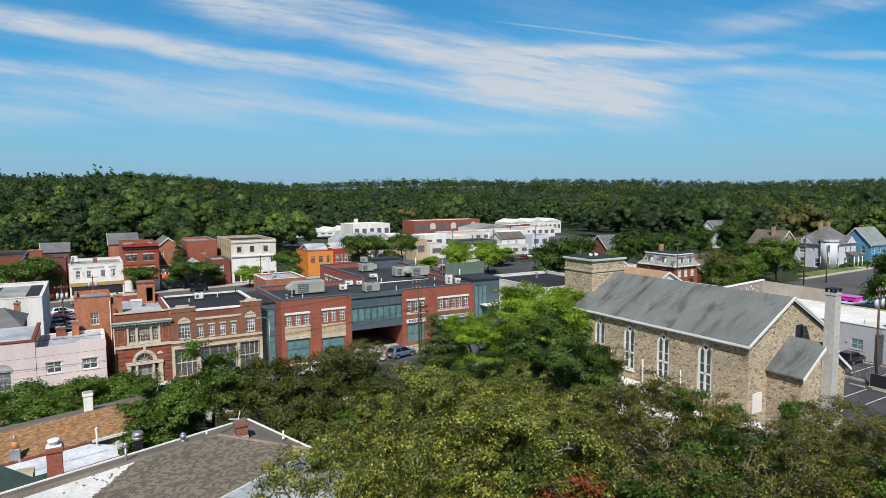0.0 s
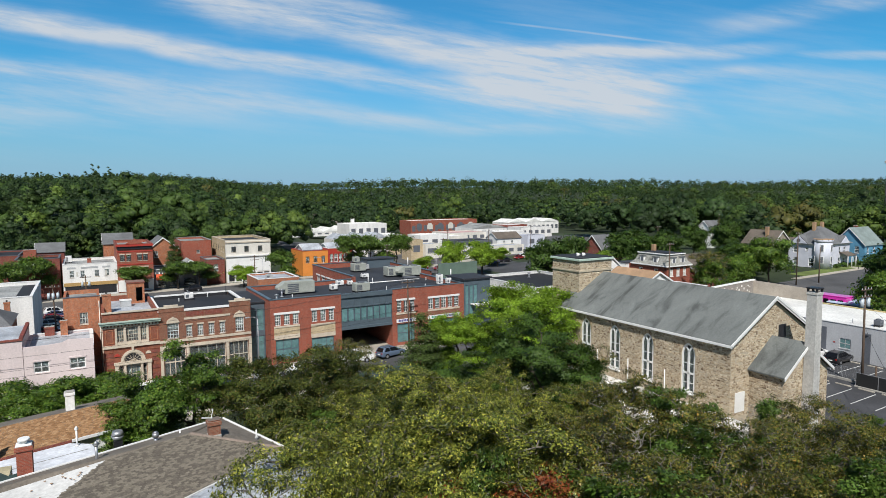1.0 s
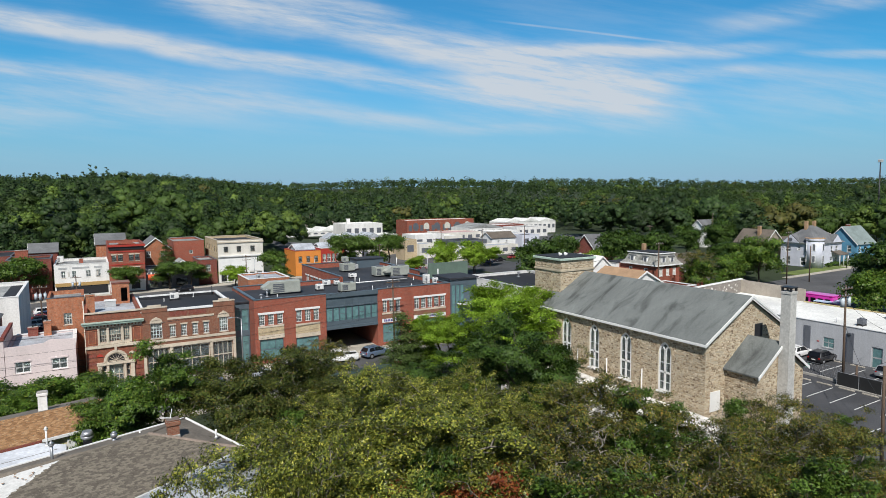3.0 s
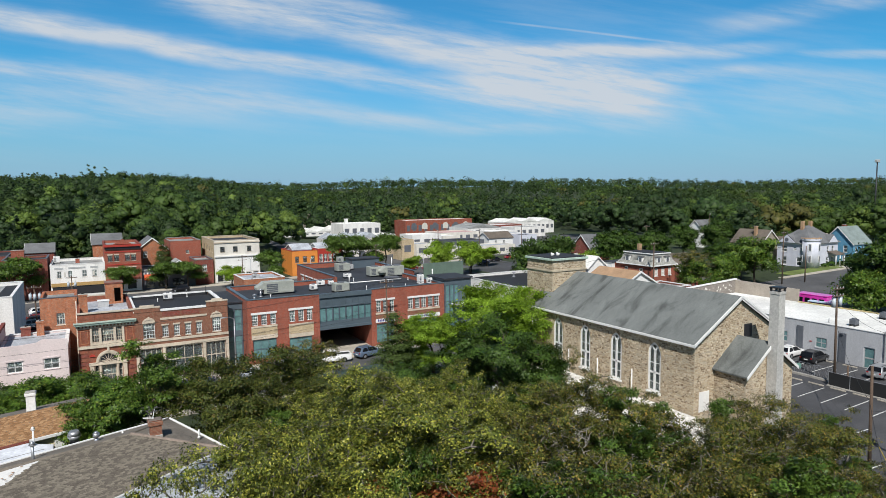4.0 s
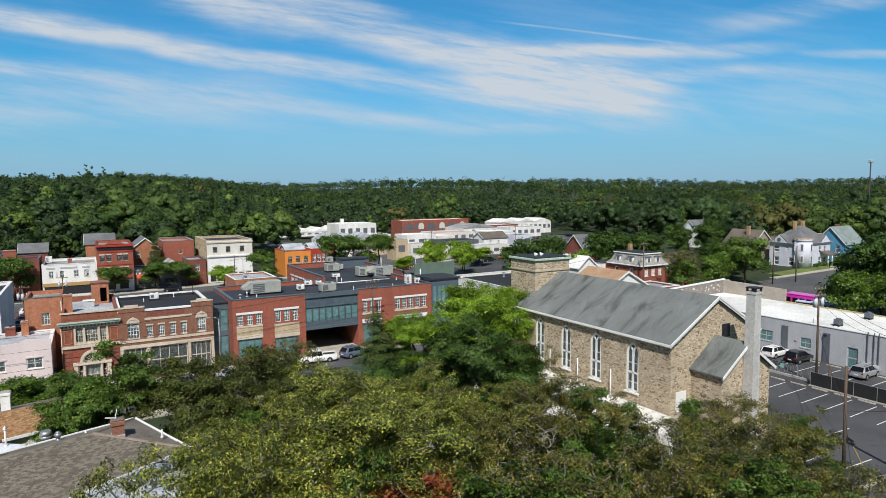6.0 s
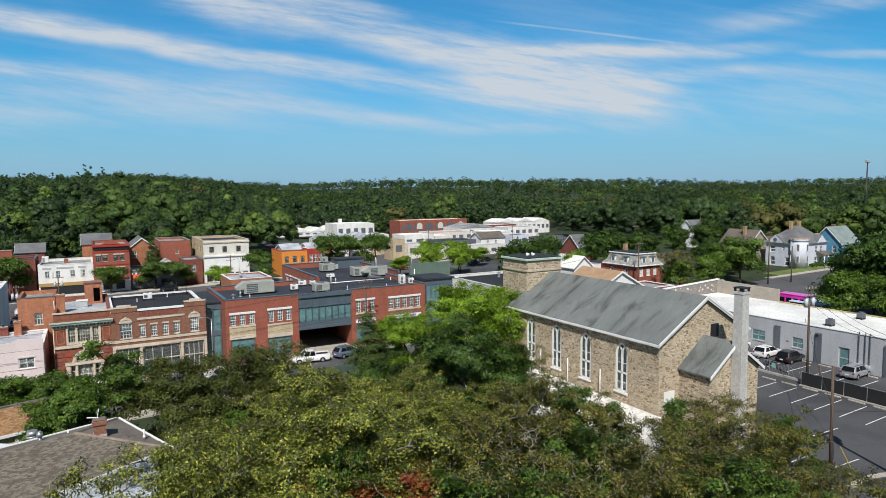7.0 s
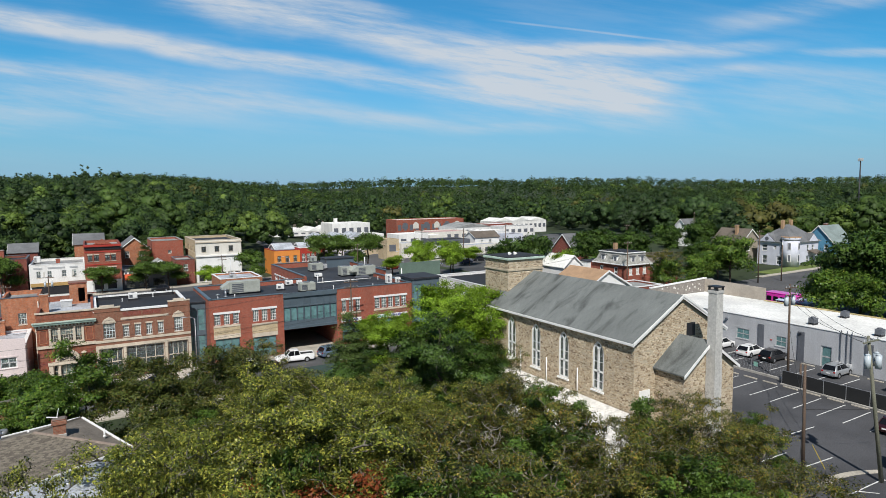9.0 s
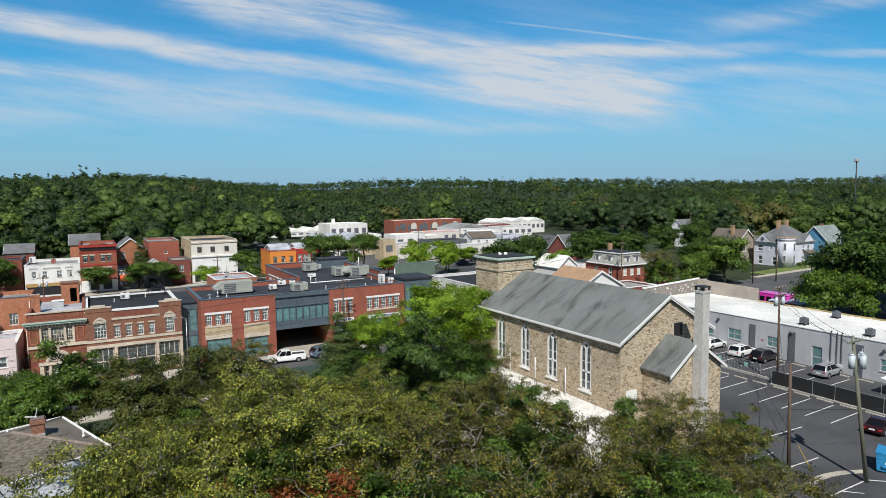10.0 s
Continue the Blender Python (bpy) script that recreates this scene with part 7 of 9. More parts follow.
for k in hs:
    window(gv, (0, 0), (W, 0), k, M_WHITE, M_GLASS, 1, 2, bar=0.12, sill=M_WHITE)
for k in hw:
    window(gv, (0, D), (0, 0), k, M_WHITE, M_GLASS, 1, 2, bar=0.12, sill=M_WHITE)
r = B()
v = [r.verts.new(p) for p in ((-0.6, -0.6, E), (W + 0.6, -0.6, E), (W + 0.6, D + 0.6, E), (-0.6, D + 0.6, E), (W * 0.40, D * 0.5, Rz), (W * 0.60, D * 0.5, Rz))]
for f in ((0, 1, 5, 4), (1, 2, 5), (2, 3, 4, 5), (3, 0, 4), (3, 2, 1, 0)):
    r.faces.new([v[i] for i in f])
part("roof", r, M_SHINGLE_GREY, gv)
for x, y in ((4.4, 5.2), (8.0, 5.0)):
    part("chimney", soft(box(x - 0.45, y - 0.4, Rz - 1.5, x + 0.45, y + 0.4, Rz + 1.3), 0.05), M_TAR, gv, "tan brick chimney")
for s, (cx, cy) in enumerate(((-0.6, 6.6), (10.2, -0.6))):            # cross gables
    gm = B()
    if s == 0:
        extrude(gm, [Vector((-0.5, 3.9, E)), Vector((-0.5, 9.6, E)), Vector((-0.5, 6.75, E + 2.6))][::-1], (4.5, 0, 0))
    else:
        extrude(gm, [Vector((7.8, 4, E)), Vector((13.2, 4, E)), Vector((10.5, 4, E + 2.4))], (0, -4.5, 0))
    part("cross_gable", gm, M_SHINGLE_GREY, gv)
    gw = B()
    if s == 0:
        extrude(gw, [Vector((-0.62, 4.3, E + 0.1)), Vector((-0.62, 9.2, E + 0.1)), Vector((-0.62, 6.75, E + 2.35))][::-1], (0.1, 0, 0))
    else:
        extrude(gw, [Vector((8.2, -0.5, E + 0.1)), Vector((12.8, -0.5, E + 0.1)), Vector((10.5, -0.5, E + 2.1))], (0, -0.12, 0))
    part("gable_face", gw, M_LILAC, gv)
part("gable_window", tube(B(), (-0.64, 6.75, E + 0.95), (-0.70, 6.75, E + 0.95), 0.55, 0.55, 14), M_DKGREY, gv, "round gable window")
tr = part("turret", tube(B(), (1.2, 0.6, 0), (1.2, 0.6, E + 1.2), 2.3, 2.3, 18), M_LILAC, gv, "round corner turret with flat crown")
part("turret_cornice", tube(B(), (1.2, 0.6, E + 0.7), (1.2, 0.6, E + 1.5), 2.4, 2.5, 18), M_LILAC, tr)
part("turret_crown", tube(B(), (1.2, 0.6, E + 1.5), (1.2, 0.6, E + 1.62), 2.55, 2.5, 18), M_TAR, tr, "terracotta-coloured crown of the turret")
for k in range(7):
    t = math.pi * (0.75 + k * 0.19)
    at_ = Matrix.Translation((1.2 + 2.3 * math.cos(t), 0.6 + 2.3 * math.sin(t), 0)) @ Matrix.Rotation(t + math.pi / 2, 4, "Z")
    for z in (1.6, 5.0):
        if k % 2 == 0:
            fr_ = part("turret_window", box(-0.45, -0.06, z - 0.12, 0.45, 0.06, z + 1.95), M_WHITE, tr, "white-framed turret window")
            fr_.matrix_local = at_
            part("pane", box(-0.30, -0.09, z, 0.30, -0.065, z + 1.8), M_DKGREY, fr_)
    part("finial", tube(B(), (1.2 + 2.5 * math.cos(t), 0.6 + 2.5 * math.sin(t), E + 1.5), (1.2 + 2.5 * math.cos(t), 0.6 + 2.5 * math.sin(t), E + 1.8), 0.14, 0.1, 6), M_TAR, tr)
part("belt", box(-0.06, -0.06, E - 0.45, W + 0.06, D + 0.06, E - 0.05), M_WHITE, gv)
pr_ = part("porch_roof", extrude(B(), [Vector((8.5, -2.6, 3.3)), Vector((13.2, -2.6, 3.3)), Vector((13.2, 0, 4.2)), Vector((8.5, 0, 4.2))], (0, 0, 0.18)), M_SHINGLE_BROWN, gv)
for x in (8.7, 10.8, 13.0):
    part("porch_post", tube(B(), (x, -2.4, 0), (x, -2.4, 3.4), 0.14, 0.12, 8), M_WHITE, gv)
bh = gable_house("blue_house", 201.8, 212, 98, 107, 10.7, 15.5, M_BLUE, plain("pale_green_grey_shingles", (0.22, 0.27, 0.26), 0.85, 5.0, 0.4, 0.35), "teal blue clapboard house with pale green-grey roof", "x",
                 [sash(203, 204.1, 8.1, 9.9, 1), sash(206.5, 207.6, 8.1, 9.9, 1), sash(203.5, 204.7, 4.9, 6.9, 1), sash(207.5, 208.7, 4.9, 6.9, 1)],
                 [sash(99.6, 100.8, 8.1, 10.1, 1), sash(103.6, 104.8, 8.1, 10.1, 1), sash(99.6, 101, 4.8, 7.0, 1)])
chimney(209, 104.5, 13.1, 1.0, 0.9, 2.8, M_BRICK_RED, "red brick chimney of the blue house")
gable_house("taupe_house", 179.3, 188.3, 112.4, 122.4, 10.9, 14.7, M_TAUPE, M_SHINGLE_BROWN, "taupe shingled house with steep dark gables", "y", [sash(182, 183.4, 8.3, 10.5)], [sash(114.4, 115.6, 8.1, 10.1), sash(118.4, 119.6, 8.1, 10.1)])
gable_house("taupe_house", 188.5, 193.8, 111.4, 122.4, 9.6, 12.4, M_TAUPE, M_SHINGLE_BROWN, "taupe house wing with a smaller gable", "y", [sash(190.3, 191.7, 6.8, 8.8)])
chimney(182, 116, 13.3, 0.9, 0.8, 2.6, M_TAR, "tan brick chimney of the taupe house")
sheet("lawn", 167, 216, 94.9, 99.8, 0.10, plain("mown_lawn", (0.15, 0.20, 0.045), 0.95, 3.0, 0.15, 0.4), "mown green lawn before the houses", "lawn")
sheet("pavement", 160, 260, 92.8, 94.7, 0.14, M_PAVE, "pale concrete pavement along the lawn", "pavement")
sheet("pavement", 192, 194, 94.9, 97.2, 0.14, M_PAVE, "concrete path to the house porch", "pavement")

# mansard house
mh = thing("mansard_house", pose(115.3, 96.6, 1.5), "red brick house with grey mansard roof and white dormers", "house")
sw = [(1.0 + i * 2.2, 2.1 + i * 2.2, 6.0, 7.8) for i in range(3)]
swl = [(1.0 + i * 2.2, 2.1 + i * 2.2, 2.2, 4.2) for i in range(3)]
wwn = [(1.6 + i * 4.6, 2.7 + i * 4.6, 5.4, 7.6) for i in range(3)]
shell(mh, 7.7, 14.5, 8.2, M_BRICK_RED, sw + swl, wwn)
for k in sw + swl:
    window(mh, (0, 0), (7.7, 0), k, M_WHITE, M_BLIND, 1, 2, bar=0.14, sill=M_WHITE)
for k in wwn:
    window(mh, (0, 14.5), (0, 0), k, M_WHITE, M_GLASS, 1, 2, bar=0.14, sill=M_WHITE)
part("eaves", soft(box(-0.5, -0.5, 8.2, 8.2, 10.6, 8.5), 0.05), M_WHITE, mh)
m_ = B()
lo, hi = [(-0.45, -0.45), (8.15, -0.45), (8.15, 10.5), (-0.45, 10.5)], [(0.9, 0.9), (6.8, 0.9), (6.8, 9.2), (0.9, 9.2)]
v = [m_.verts.new((x, y, 8.5)) for x, y in lo] + [m_.verts.new((x + (0.75 if x < 4 else -0.75), y + (0.75 if y < 4 else -0.75), 9.3)) for x, y in lo] + [m_.verts.new((x, y, 10.85)) for x, y in hi]
for a in (0, 4):
    for k in range(4):
        m_.faces.new((v[a + k], v[a + (k + 1) % 4], v[a + 4 + (k + 1) % 4], v[a + 4 + k]))
m_.faces.new(v[8:12])
part("mansard_roof", m_, plain("mottled_slate", (0.33, 0.33, 0.30), 0.8, 3.0, 0.9, 0.5), mh)
part("roof", soft(box(0.6, 0.6, 10.85, 7.1, 9.5, 11.1), 0.05), M_WHITE, mh)
part("roof", box(0.8, 0.8, 11.1, 6.9, 9.3, 11.16), M_BLACKROOF, mh)


def dormer(h, x, y, face):
    e = Vector((1, 0)) if face == "s" else Vector((0, -1))
    a = (x - 0.65, y) if face == "s" else (x, y + 0.65)
    b = (x + 0.65, y) if face == "s" else (x, y - 0.65)
    d = part("dormer", obx(B(), a, b, 0, 1.3, -1.4, 0, 8.75, 10.2), M_WHITE, h)
    part("dormer_roof", obx(B(), a, b, -0.15, 1.45, -1.5, 0.15, 10.2, 10.42), M_SHINGLE_GREY, d)
    part("dormer_window", obx(B(), a, b, 0.3, 1.0, 0, 0.03, 8.95, 10.0), M_DKGREY, d)


dormer(mh, 2.4, 0.1, "s"), dormer(mh, 5.3, 0.1, "s"), dormer(mh, 0.1, 3.5, "w"), dormer(mh, 0.1, 7.5, "w")
part("chimney", soft(box(4.6, 8.0, 10, 5.5, 8.8, 12.7), 0.05), M_TAR, mh, "tan brick chimney")
part("side_porch", box(-1.0, 11.4, 5.4, 0, 14.4, 8.2), M_WHITE, mh, "white glazed side porch")
part("porch_roof", box(-1.2, 11.2, 8.2, 7.7, 14.6, 8.4), M_DARKROOF, mh)
gable_house("tan_roofed_house", 87, 98, 79, 89, 9.0, 12.0, M_WHITE, M_TAR, "low white house with tan shingled roof", "y", [sash(91.8, 93, 6.6, 8.0)])
flat_building("low_grey_annexe", 100, 113, 84, 92, 7.2, 6.9, M_BRICK_DARK, M_GREYROOF, M_WHITE, "low annexe with pale grey deck roof")
gable_house("brick_house", 124.5, 132, 96, 106, 8.2, 11.6, M_BRICK_DARK, M_SHINGLE_BROWN, "dark red brick house with brown-grey roof", "x", [sash(125.6, 126.7, 5.6, 7.6), sash(129, 130.1, 5.6, 7.6)])
gable_house("white_porch", 121.5, 125.5, 80, 84, 6.6, 7.6, M_WHITE, M_GREYROOF, "small white porch with corner posts", "x", [sash(122.1, 123, 4.0, 6.0, 1), sash(123.9, 124.8, 4.0, 6.0, 1)], category="porch")
gable_house("white_shed", 108.5, 114.5, 110, 120, 8.6, 11.1, M_WHITE, M_WHITEROOF, "plain white shed with white roof", "y")

# ---- near roofs, turned against the street grid ----
NEAR = pose(1.5, 36.8, 0, 0, 0, 30.7)


def npose(a, b, z):
    return NEAR @ pose(a, -b, z)


def slab(name, parent, corners, thick, m, label=""):
    """A roof plane: corners (x, y, z) counter-clockwise from above, thickened downward."""
    return part(name, extrude(B(), [Vector(c) - Vector((0, 0, thick)) for c in corners], (0, 0, thick)), m, parent, label)


# dull silver, darkened and mottled to carry the tree shade in its colour
M_SHADESILVER = plain("dull_silver_with_tree_shade", (0.44, 0.47, 0.51), 0.65, 4.0, 0.3, 0.6, 0.1)
M_FLASHING = plain("stained_white_roofing", (0.62, 0.62, 0.60), 0.7, 5.0, 0.5, 0.25)
M_ANNEXE = plain("white_roof_paint_with_stains", (0.66, 0.69, 0.74), 0.7, 3.0, 0.35, 0.3)
M_BRICK_SOOT = brick("sooty_brown_brick", (0.20, 0.075, 0.045), (0.13, 0.05, 0.032), (0.16, 0.13, 0.11))
M_TABROOF = plain("brown_grey_shingle_bed", (0.185, 0.16, 0.13), 0.92, 7.0, 0.4, 0.4)
M_HIPCAP = plain("worn_pinkish_brown_shingles", (0.27, 0.215, 0.175), 0.92, 7.0, 0.6, 0.35)
M_TABS = islands("brown_grey_shingle_tabs", [(0.0, (0.110, 0.096, 0.078)), (0.5, (0.140, 0.122, 0.098)), (0.56, (0.178, 0.157, 0.124)), (1.0, (0.215, 0.19, 0.15))], 0.93)
M_TABS_OB = islands("brown_grey_shingle", [(0.0, (0.110, 0.096, 0.078)), (0.5, (0.140, 0.122, 0.098)), (0.56, (0.178, 0.157, 0.124)), (1.0, (0.215, 0.19, 0.15))], 0.93, "object")
M_OTILE = islands("orange_brown_shingle_tabs", [(0.0, (0.21, 0.11, 0.05)), (0.4, (0.30, 0.165, 0.078)), (0.8, (0.37, 0.215, 0.105)), (1.0, (0.43, 0.27, 0.145))], 0.9)
M_OTILE_OB = islands("orange_brown_shingle", [(0.0, (0.21, 0.11, 0.05)), (0.4, (0.30, 0.165, 0.078)), (0.8, (0.37, 0.215, 0.105)), (1.0, (0.43, 0.27, 0.145))], 0.9, "object")
nh = thing("shingled_house", npose(0, 0, 0.8), "tall house with brown-grey shingled hip roof and white edge trim", "house")
NZ = -0.8
RL, H, A_, B_ = (-0.6, -0.95, 12.85 + NZ), (4.2, -1.7, 12.85 + NZ), (7.9, -0.1, 12.3 + NZ), (7.25, -6.3, 11.75 + NZ)
EL = (-12, 4.1, 12.3 + NZ)                               # far end of the back eaves
FS = 0.27                                                # pitch of the front slope


def front_z(x, y):
    """Height of the front slope, which falls away from the ridge RL-H."""
    return 12.85 + NZ - FS * ((x - 4.2) * -0.154 + (y + 1.7) * -0.988)


front = [RL, (-3.16, -1.85), (-7.0, -3.2), (-6.0, -6.35), (0, -6.35), B_, H]
slab("roof", nh, [(q[0], q[1], front_z(q[0], q[1])) for q in front], 0.12, M_TABROOF, "shingled slope")
slab("roof", nh, [A_, EL, (-12, 3.4, 12.2 + NZ), (-4.71, 1.2, 12.28 + NZ), RL, H], 0.12, M_TABROOF, "plain weathered back slope")
slab("roof", nh, [A_, H, B_], 0.12, M_TABROOF, "plain weathered hip end")
slab("valley_flashing", nh, [(-0.5, -0.93, 12.90 + NZ), (-4.71, 1.23, 12.34 + NZ), (-9, 2.9, 12.0 + NZ), (-7.0, -3.2, 12.08 + NZ), (-3.16, -1.85, 12.40 + NZ)], 0.05, M_FLASHING, "stained white roofing with torn spots")
rf_ = np.random.default_rng(14)
for k in range(16):
    x = rf_.uniform(-4.6, -1.2)
    f = (x + 0.5) / -4.2
    y = -0.93 + f * rf_.uniform(-1.0, 1.9)
    part("torn_spot", soft(box(-0.05, -0.03, 0, rf_.uniform(0.02, 0.07), rf_.uniform(0.02, 0.06), 0.02), 0.004), M_TAR, nh).matrix_local = Matrix.Translation((x, y, 12.90 + NZ - 0.56 * f + 0.02))
part("hip_cap", tube(B(), Vector(H) + Vector((0, 0, 0.02)), Vector(B_) + Vector((0, 0, 0.02)), 0.10, 0.10, 6), M_HIPCAP, nh, "worn pinkish hip shingles")
part("ridge_cap", tube(B(), Vector(H) + Vector((0, 0, 0.0)), Vector(A_) + Vector((0, 0, 0.0)), 0.08, 0.08, 6), M_TABROOF, nh)


def edge_trim(parent, p0, p1, lo=-0.2, hi=0.05, out=0.14):
    a, b = Vector(p0), Vector(p1)
    d = (b - a).normalized()
    n = Vector((d.y, -d.x, 0)) * out
    z = Vector((0, 0, 1))
    part("edge_trim", extrude(B(), [a + z * lo, b + z * lo, b + z * hi, a + z * hi], n), M_WHITE, parent)


edge_trim(nh, A_, EL)
edge_trim(nh, B_, A_)
part("wall", wall(wall(B(), (7.0, -9), (7.3, -0.6), 0, 10.5, 0.3), (6.9, -0.5), (-12, 3.7), 0, 11.2, 0.3), M_CREAM, nh)
chimney(7.3, 37.3, 12.45, 0.66, 0.62, 1.05, M_BRICK_MID, "weathered red-brown brick chimney with aerial", 0, M_BRICK_SOOT)
ch_base = thing("chimney_flashing", pose(7.3, 37.3, 12.1), "pale patched cement foot of the chimney", "flashing")
part("skirt", soft(box(-0.37, -0.35, 0, 0.37, 0.35, 0.58), 0.03), M_CONC, ch_base)
aer = thing("roof_aerial", pose(7.1, 37.4, 13.5), "white bent aerial fixed to the chimney", "aerial")
part("mast", tube(B(), (0, 0, -0.3), (0.2, 0, 0.65), 0.03, 0.02, 6), M_WHITE, aer)
part("arm", tube(B(), (-0.45, 0, 0.2), (0.15, 0, 0.1), 0.04, 0.03, 6), M_WHITE, aer)
nv = thing("roof_turbine", pose(4.21, 38.2, 12.42) @ Matrix.Scale(0.72, 4), "galvanised round-headed roof vent", "roof vent")
part("stem", tube(B(), (0, 0, -0.2), (0, 0, 0.5), 0.15, 0.14, 12), M_GALV, nv)
part("head", tube(tube(B(), (0, 0, 0.5), (0, 0, 0.85), 0.24, 0.24, 14), (0, 0, 0.85), (0, 0, 0.98), 0.24, 0.08, 14), M_GALV, nv)
for x, y, h in ((5.6, 38.9, 0.5), (9.62, 36.7, 0.5)):
    vent_pipe(x, y, 12.15, h, 0.05, M_WHITE, False, "short white plastic vent pipe on the back slope")
vent_pipe(1.18, 36.97, 12.3, 1.0, 0.075, M_GALV, True, "galvanised vent pipe with cap on the back slope")
bc = chimney(-2.1, 37.75, 9.3, 0.7, 0.65, 4.5, M_BRICK_RED, "tall red brick chimney with white cowl", 0, M_WHITE)
part("cowl", tube(tube(B(), (0, 0, 4.5), (0, 0, 4.75), 0.15, 0.15, 12), (0, 0, 4.75), (0, 0, 4.87), 0.3, 0.27, 12), M_WHITE, bc)

sh2 = thing("silver_roofed_house", npose(0, 6.4, 0.8), "house with low silver-coated roof under overhanging trees", "house")
part("roof", box(-14, -7.8, 10.75, 6.7, 0, 11.02), M_SHADESILVER, sh2, "silver roofing with tree shade dappled into its colour")
for k in range(6):
    part("seam", box(-13 + k * 3.1, -7.7, 11.023, -12.95 + k * 3.1, -0.1, 11.04), M_GREYROOF, sh2)
part("edge_trim", box(-14, -0.02, 10.95, 6.7, 0.10, 11.06), M_FLASHING, sh2)
part("edge_trim", box(6.7, -7.8, 10.9, 6.8, 0.1, 11.05), M_SHADESILVER, sh2)
part("wall", wall(wall(B(), (6.5, -7.8), (6.5, -0.3), 0, 10.74, 0.3), (6.2, -0.3), (-14, -0.3), 0, 10.74, 0.3), M_CREAM, sh2)
rv = thing("round_roof_vent", npose(2.5, 8.2, 11.8) @ Matrix.Scale(0.85, 4), "low round galvanised roof vent with flat hood", "roof vent")
part("stem", tube(B(), (0, 0, -0.1), (0, 0, 0.4), 0.24, 0.24, 16), M_GALV, rv)
part("head", tube(tube(B(), (0, 0, 0.4), (0, 0, 0.52), 0.31, 0.32, 18), (0, 0, 0.52), (0, 0, 0.6), 0.32, 0.2, 18), M_GALV, rv)

# low house with orange-brown roof behind the near roofs
LOW = pose(3.66, 57.59, 0, 0, 0, 16.5)
oh = thing("orange_roofed_house", LOW, "low house with orange-brown shingled roof and yellow clapboard", "house")
OSL = 0.225
oz = lambda b: 7.3 + OSL * b                             # b metres behind the gutter
slab("roof", oh, [(-26, 0, oz(0)), (3.4, 0, oz(0)), (1.6, 4.4, oz(4.4)), (-26, 4.4, oz(4.4))], 0.14, M_TABROOF)
slab("roof", oh, [(-26, 4.4, oz(4.4)), (1.6, 4.4, oz(4.4)), (3.4, 8.8, oz(0)), (-26, 8.8, oz(0))], 0.14, M_TABROOF)
part("gutter", box(-4.4, -0.16, oz(0) - 0.2, 3.4, -0.02, oz(0) + 0.02), M_WHITE, oh, "white gutter along the clapboard wall")
part("gutter", box(-26, -0.14, oz(0) - 0.2, -4.45, -0.02, oz(0)), M_BRICK_DARK, oh, "dark red flashing strip")
for k in range(18):
    part("clapboard", extrude(B(), [Vector((-4.4, 0.30, 1.9 + k * 0.28)), Vector((-4.4, 0.17, 1.9 + k * 0.28)), Vector((-4.4, 0.22, 2.18 + k * 0.28)), Vector((-4.4, 0.30, 2.18 + k * 0.28))][::-1], (7.4, 0, 0)), M_SIDING_YEL, oh)
part("wall", wall(wall(B(), (-26, 0.3), (3.0, 0.3), 0, 7.1, 0.3), (3.0, 0.6), (3.0, 8.5), 0, 7.0, 0.3), M_SIDING_YEL, oh)
part("window", box(-2.6, 0.08, 5.9, -1.9, 0.2, 6.8), M_WHITE, oh, "small white-framed window")
wc = chimney(-0.7, 61.9, 8.1, 0.7, 0.7, 1.6, M_WHITEWALL, "white-painted square chimney behind the orange roof", 0)
fr = thing("flat_roofed_annexe", LOW, "annexe with white-coated flat roof and dark edge strip", "building")
part("roof", extrude(B(), [Vector(q) for q in ((-12.5, -5.0, 6.9), (-3.9, -4.5, 6.9), (-3.2, -2.0, 6.9), (-4.6, -0.2, 6.9), (-12.5, -0.2, 6.9))], (0, 0, 0.22)), M_ANNEXE, fr, "white-coated flat roof with seams")
part("wall", extrude(B(), [Vector(q) for q in ((-12.4, -4.9, 0), (-4.0, -4.4, 0), (-3.4, -2.0, 0), (-4.7, -0.3, 0), (-12.4, -0.3, 0))], (0, 0, 6.89)), M_CREAM, fr)
part("edge_strip", obx(B(), (-12.5, -5.0), (-3.9, -4.5), 0, 8.6, -0.02, 0.16, 6.95, 7.2), M_BRICK_DARK, fr)
part("seam", box(-12.4, -2.6, 7.122, -4.0, -2.52, 7.14), M_GREYROOF, fr)
vent_pipe(-0.18, 55.18, 7.1, 1.3, 0.07, M_WHITE, True, "white capped vent pipe on the white flat roof")
sp_ = thing("stove_chimney", pose(-5.5, 55.1, 7.05), "small steel stove chimney with orange clay pot", "chimney")
part("base", soft(box(-0.32, -0.32, 0, 0.32, 0.32, 1.1), 0.02), M_GALV, sp_)
part("pot", tube(B(), (0, 0, 1.1), (0, 0, 1.65), 0.24, 0.2, 12), M_ORANGE, sp_, "orange clay pot")
part("cap", tube(B(), (0, 0, 1.65), (0, 0, 2.1), 0.17, 0.05, 10), M_GALV, sp_)
gr = thing("green_roofed_shed", pose(-4.0, 46.0, 0.9), "shed with dark green shingled hip roof", "shed")
slab("roof", gr, [(-5.0, -4.5, 7.4), (-0.1, -0.9, 8.0), (0.17, 0.5, 8.1), (-4.6, 7.6, 8.4), (-9, 6, 8.4)], 0.15, M_SHINGLE_GREEN)
slab("roof", gr, [(-0.1, -0.9, 8.0), (1.22, -0.2, 7.95), (1.18, 0.85, 8.1), (0.17, 0.5, 8.1)], 0.15, M_SHINGLE_GREEN)
part("wall", box(-7, -2, 0, 0, 4.5, 7.3), M_SIDING_YEL, gr)
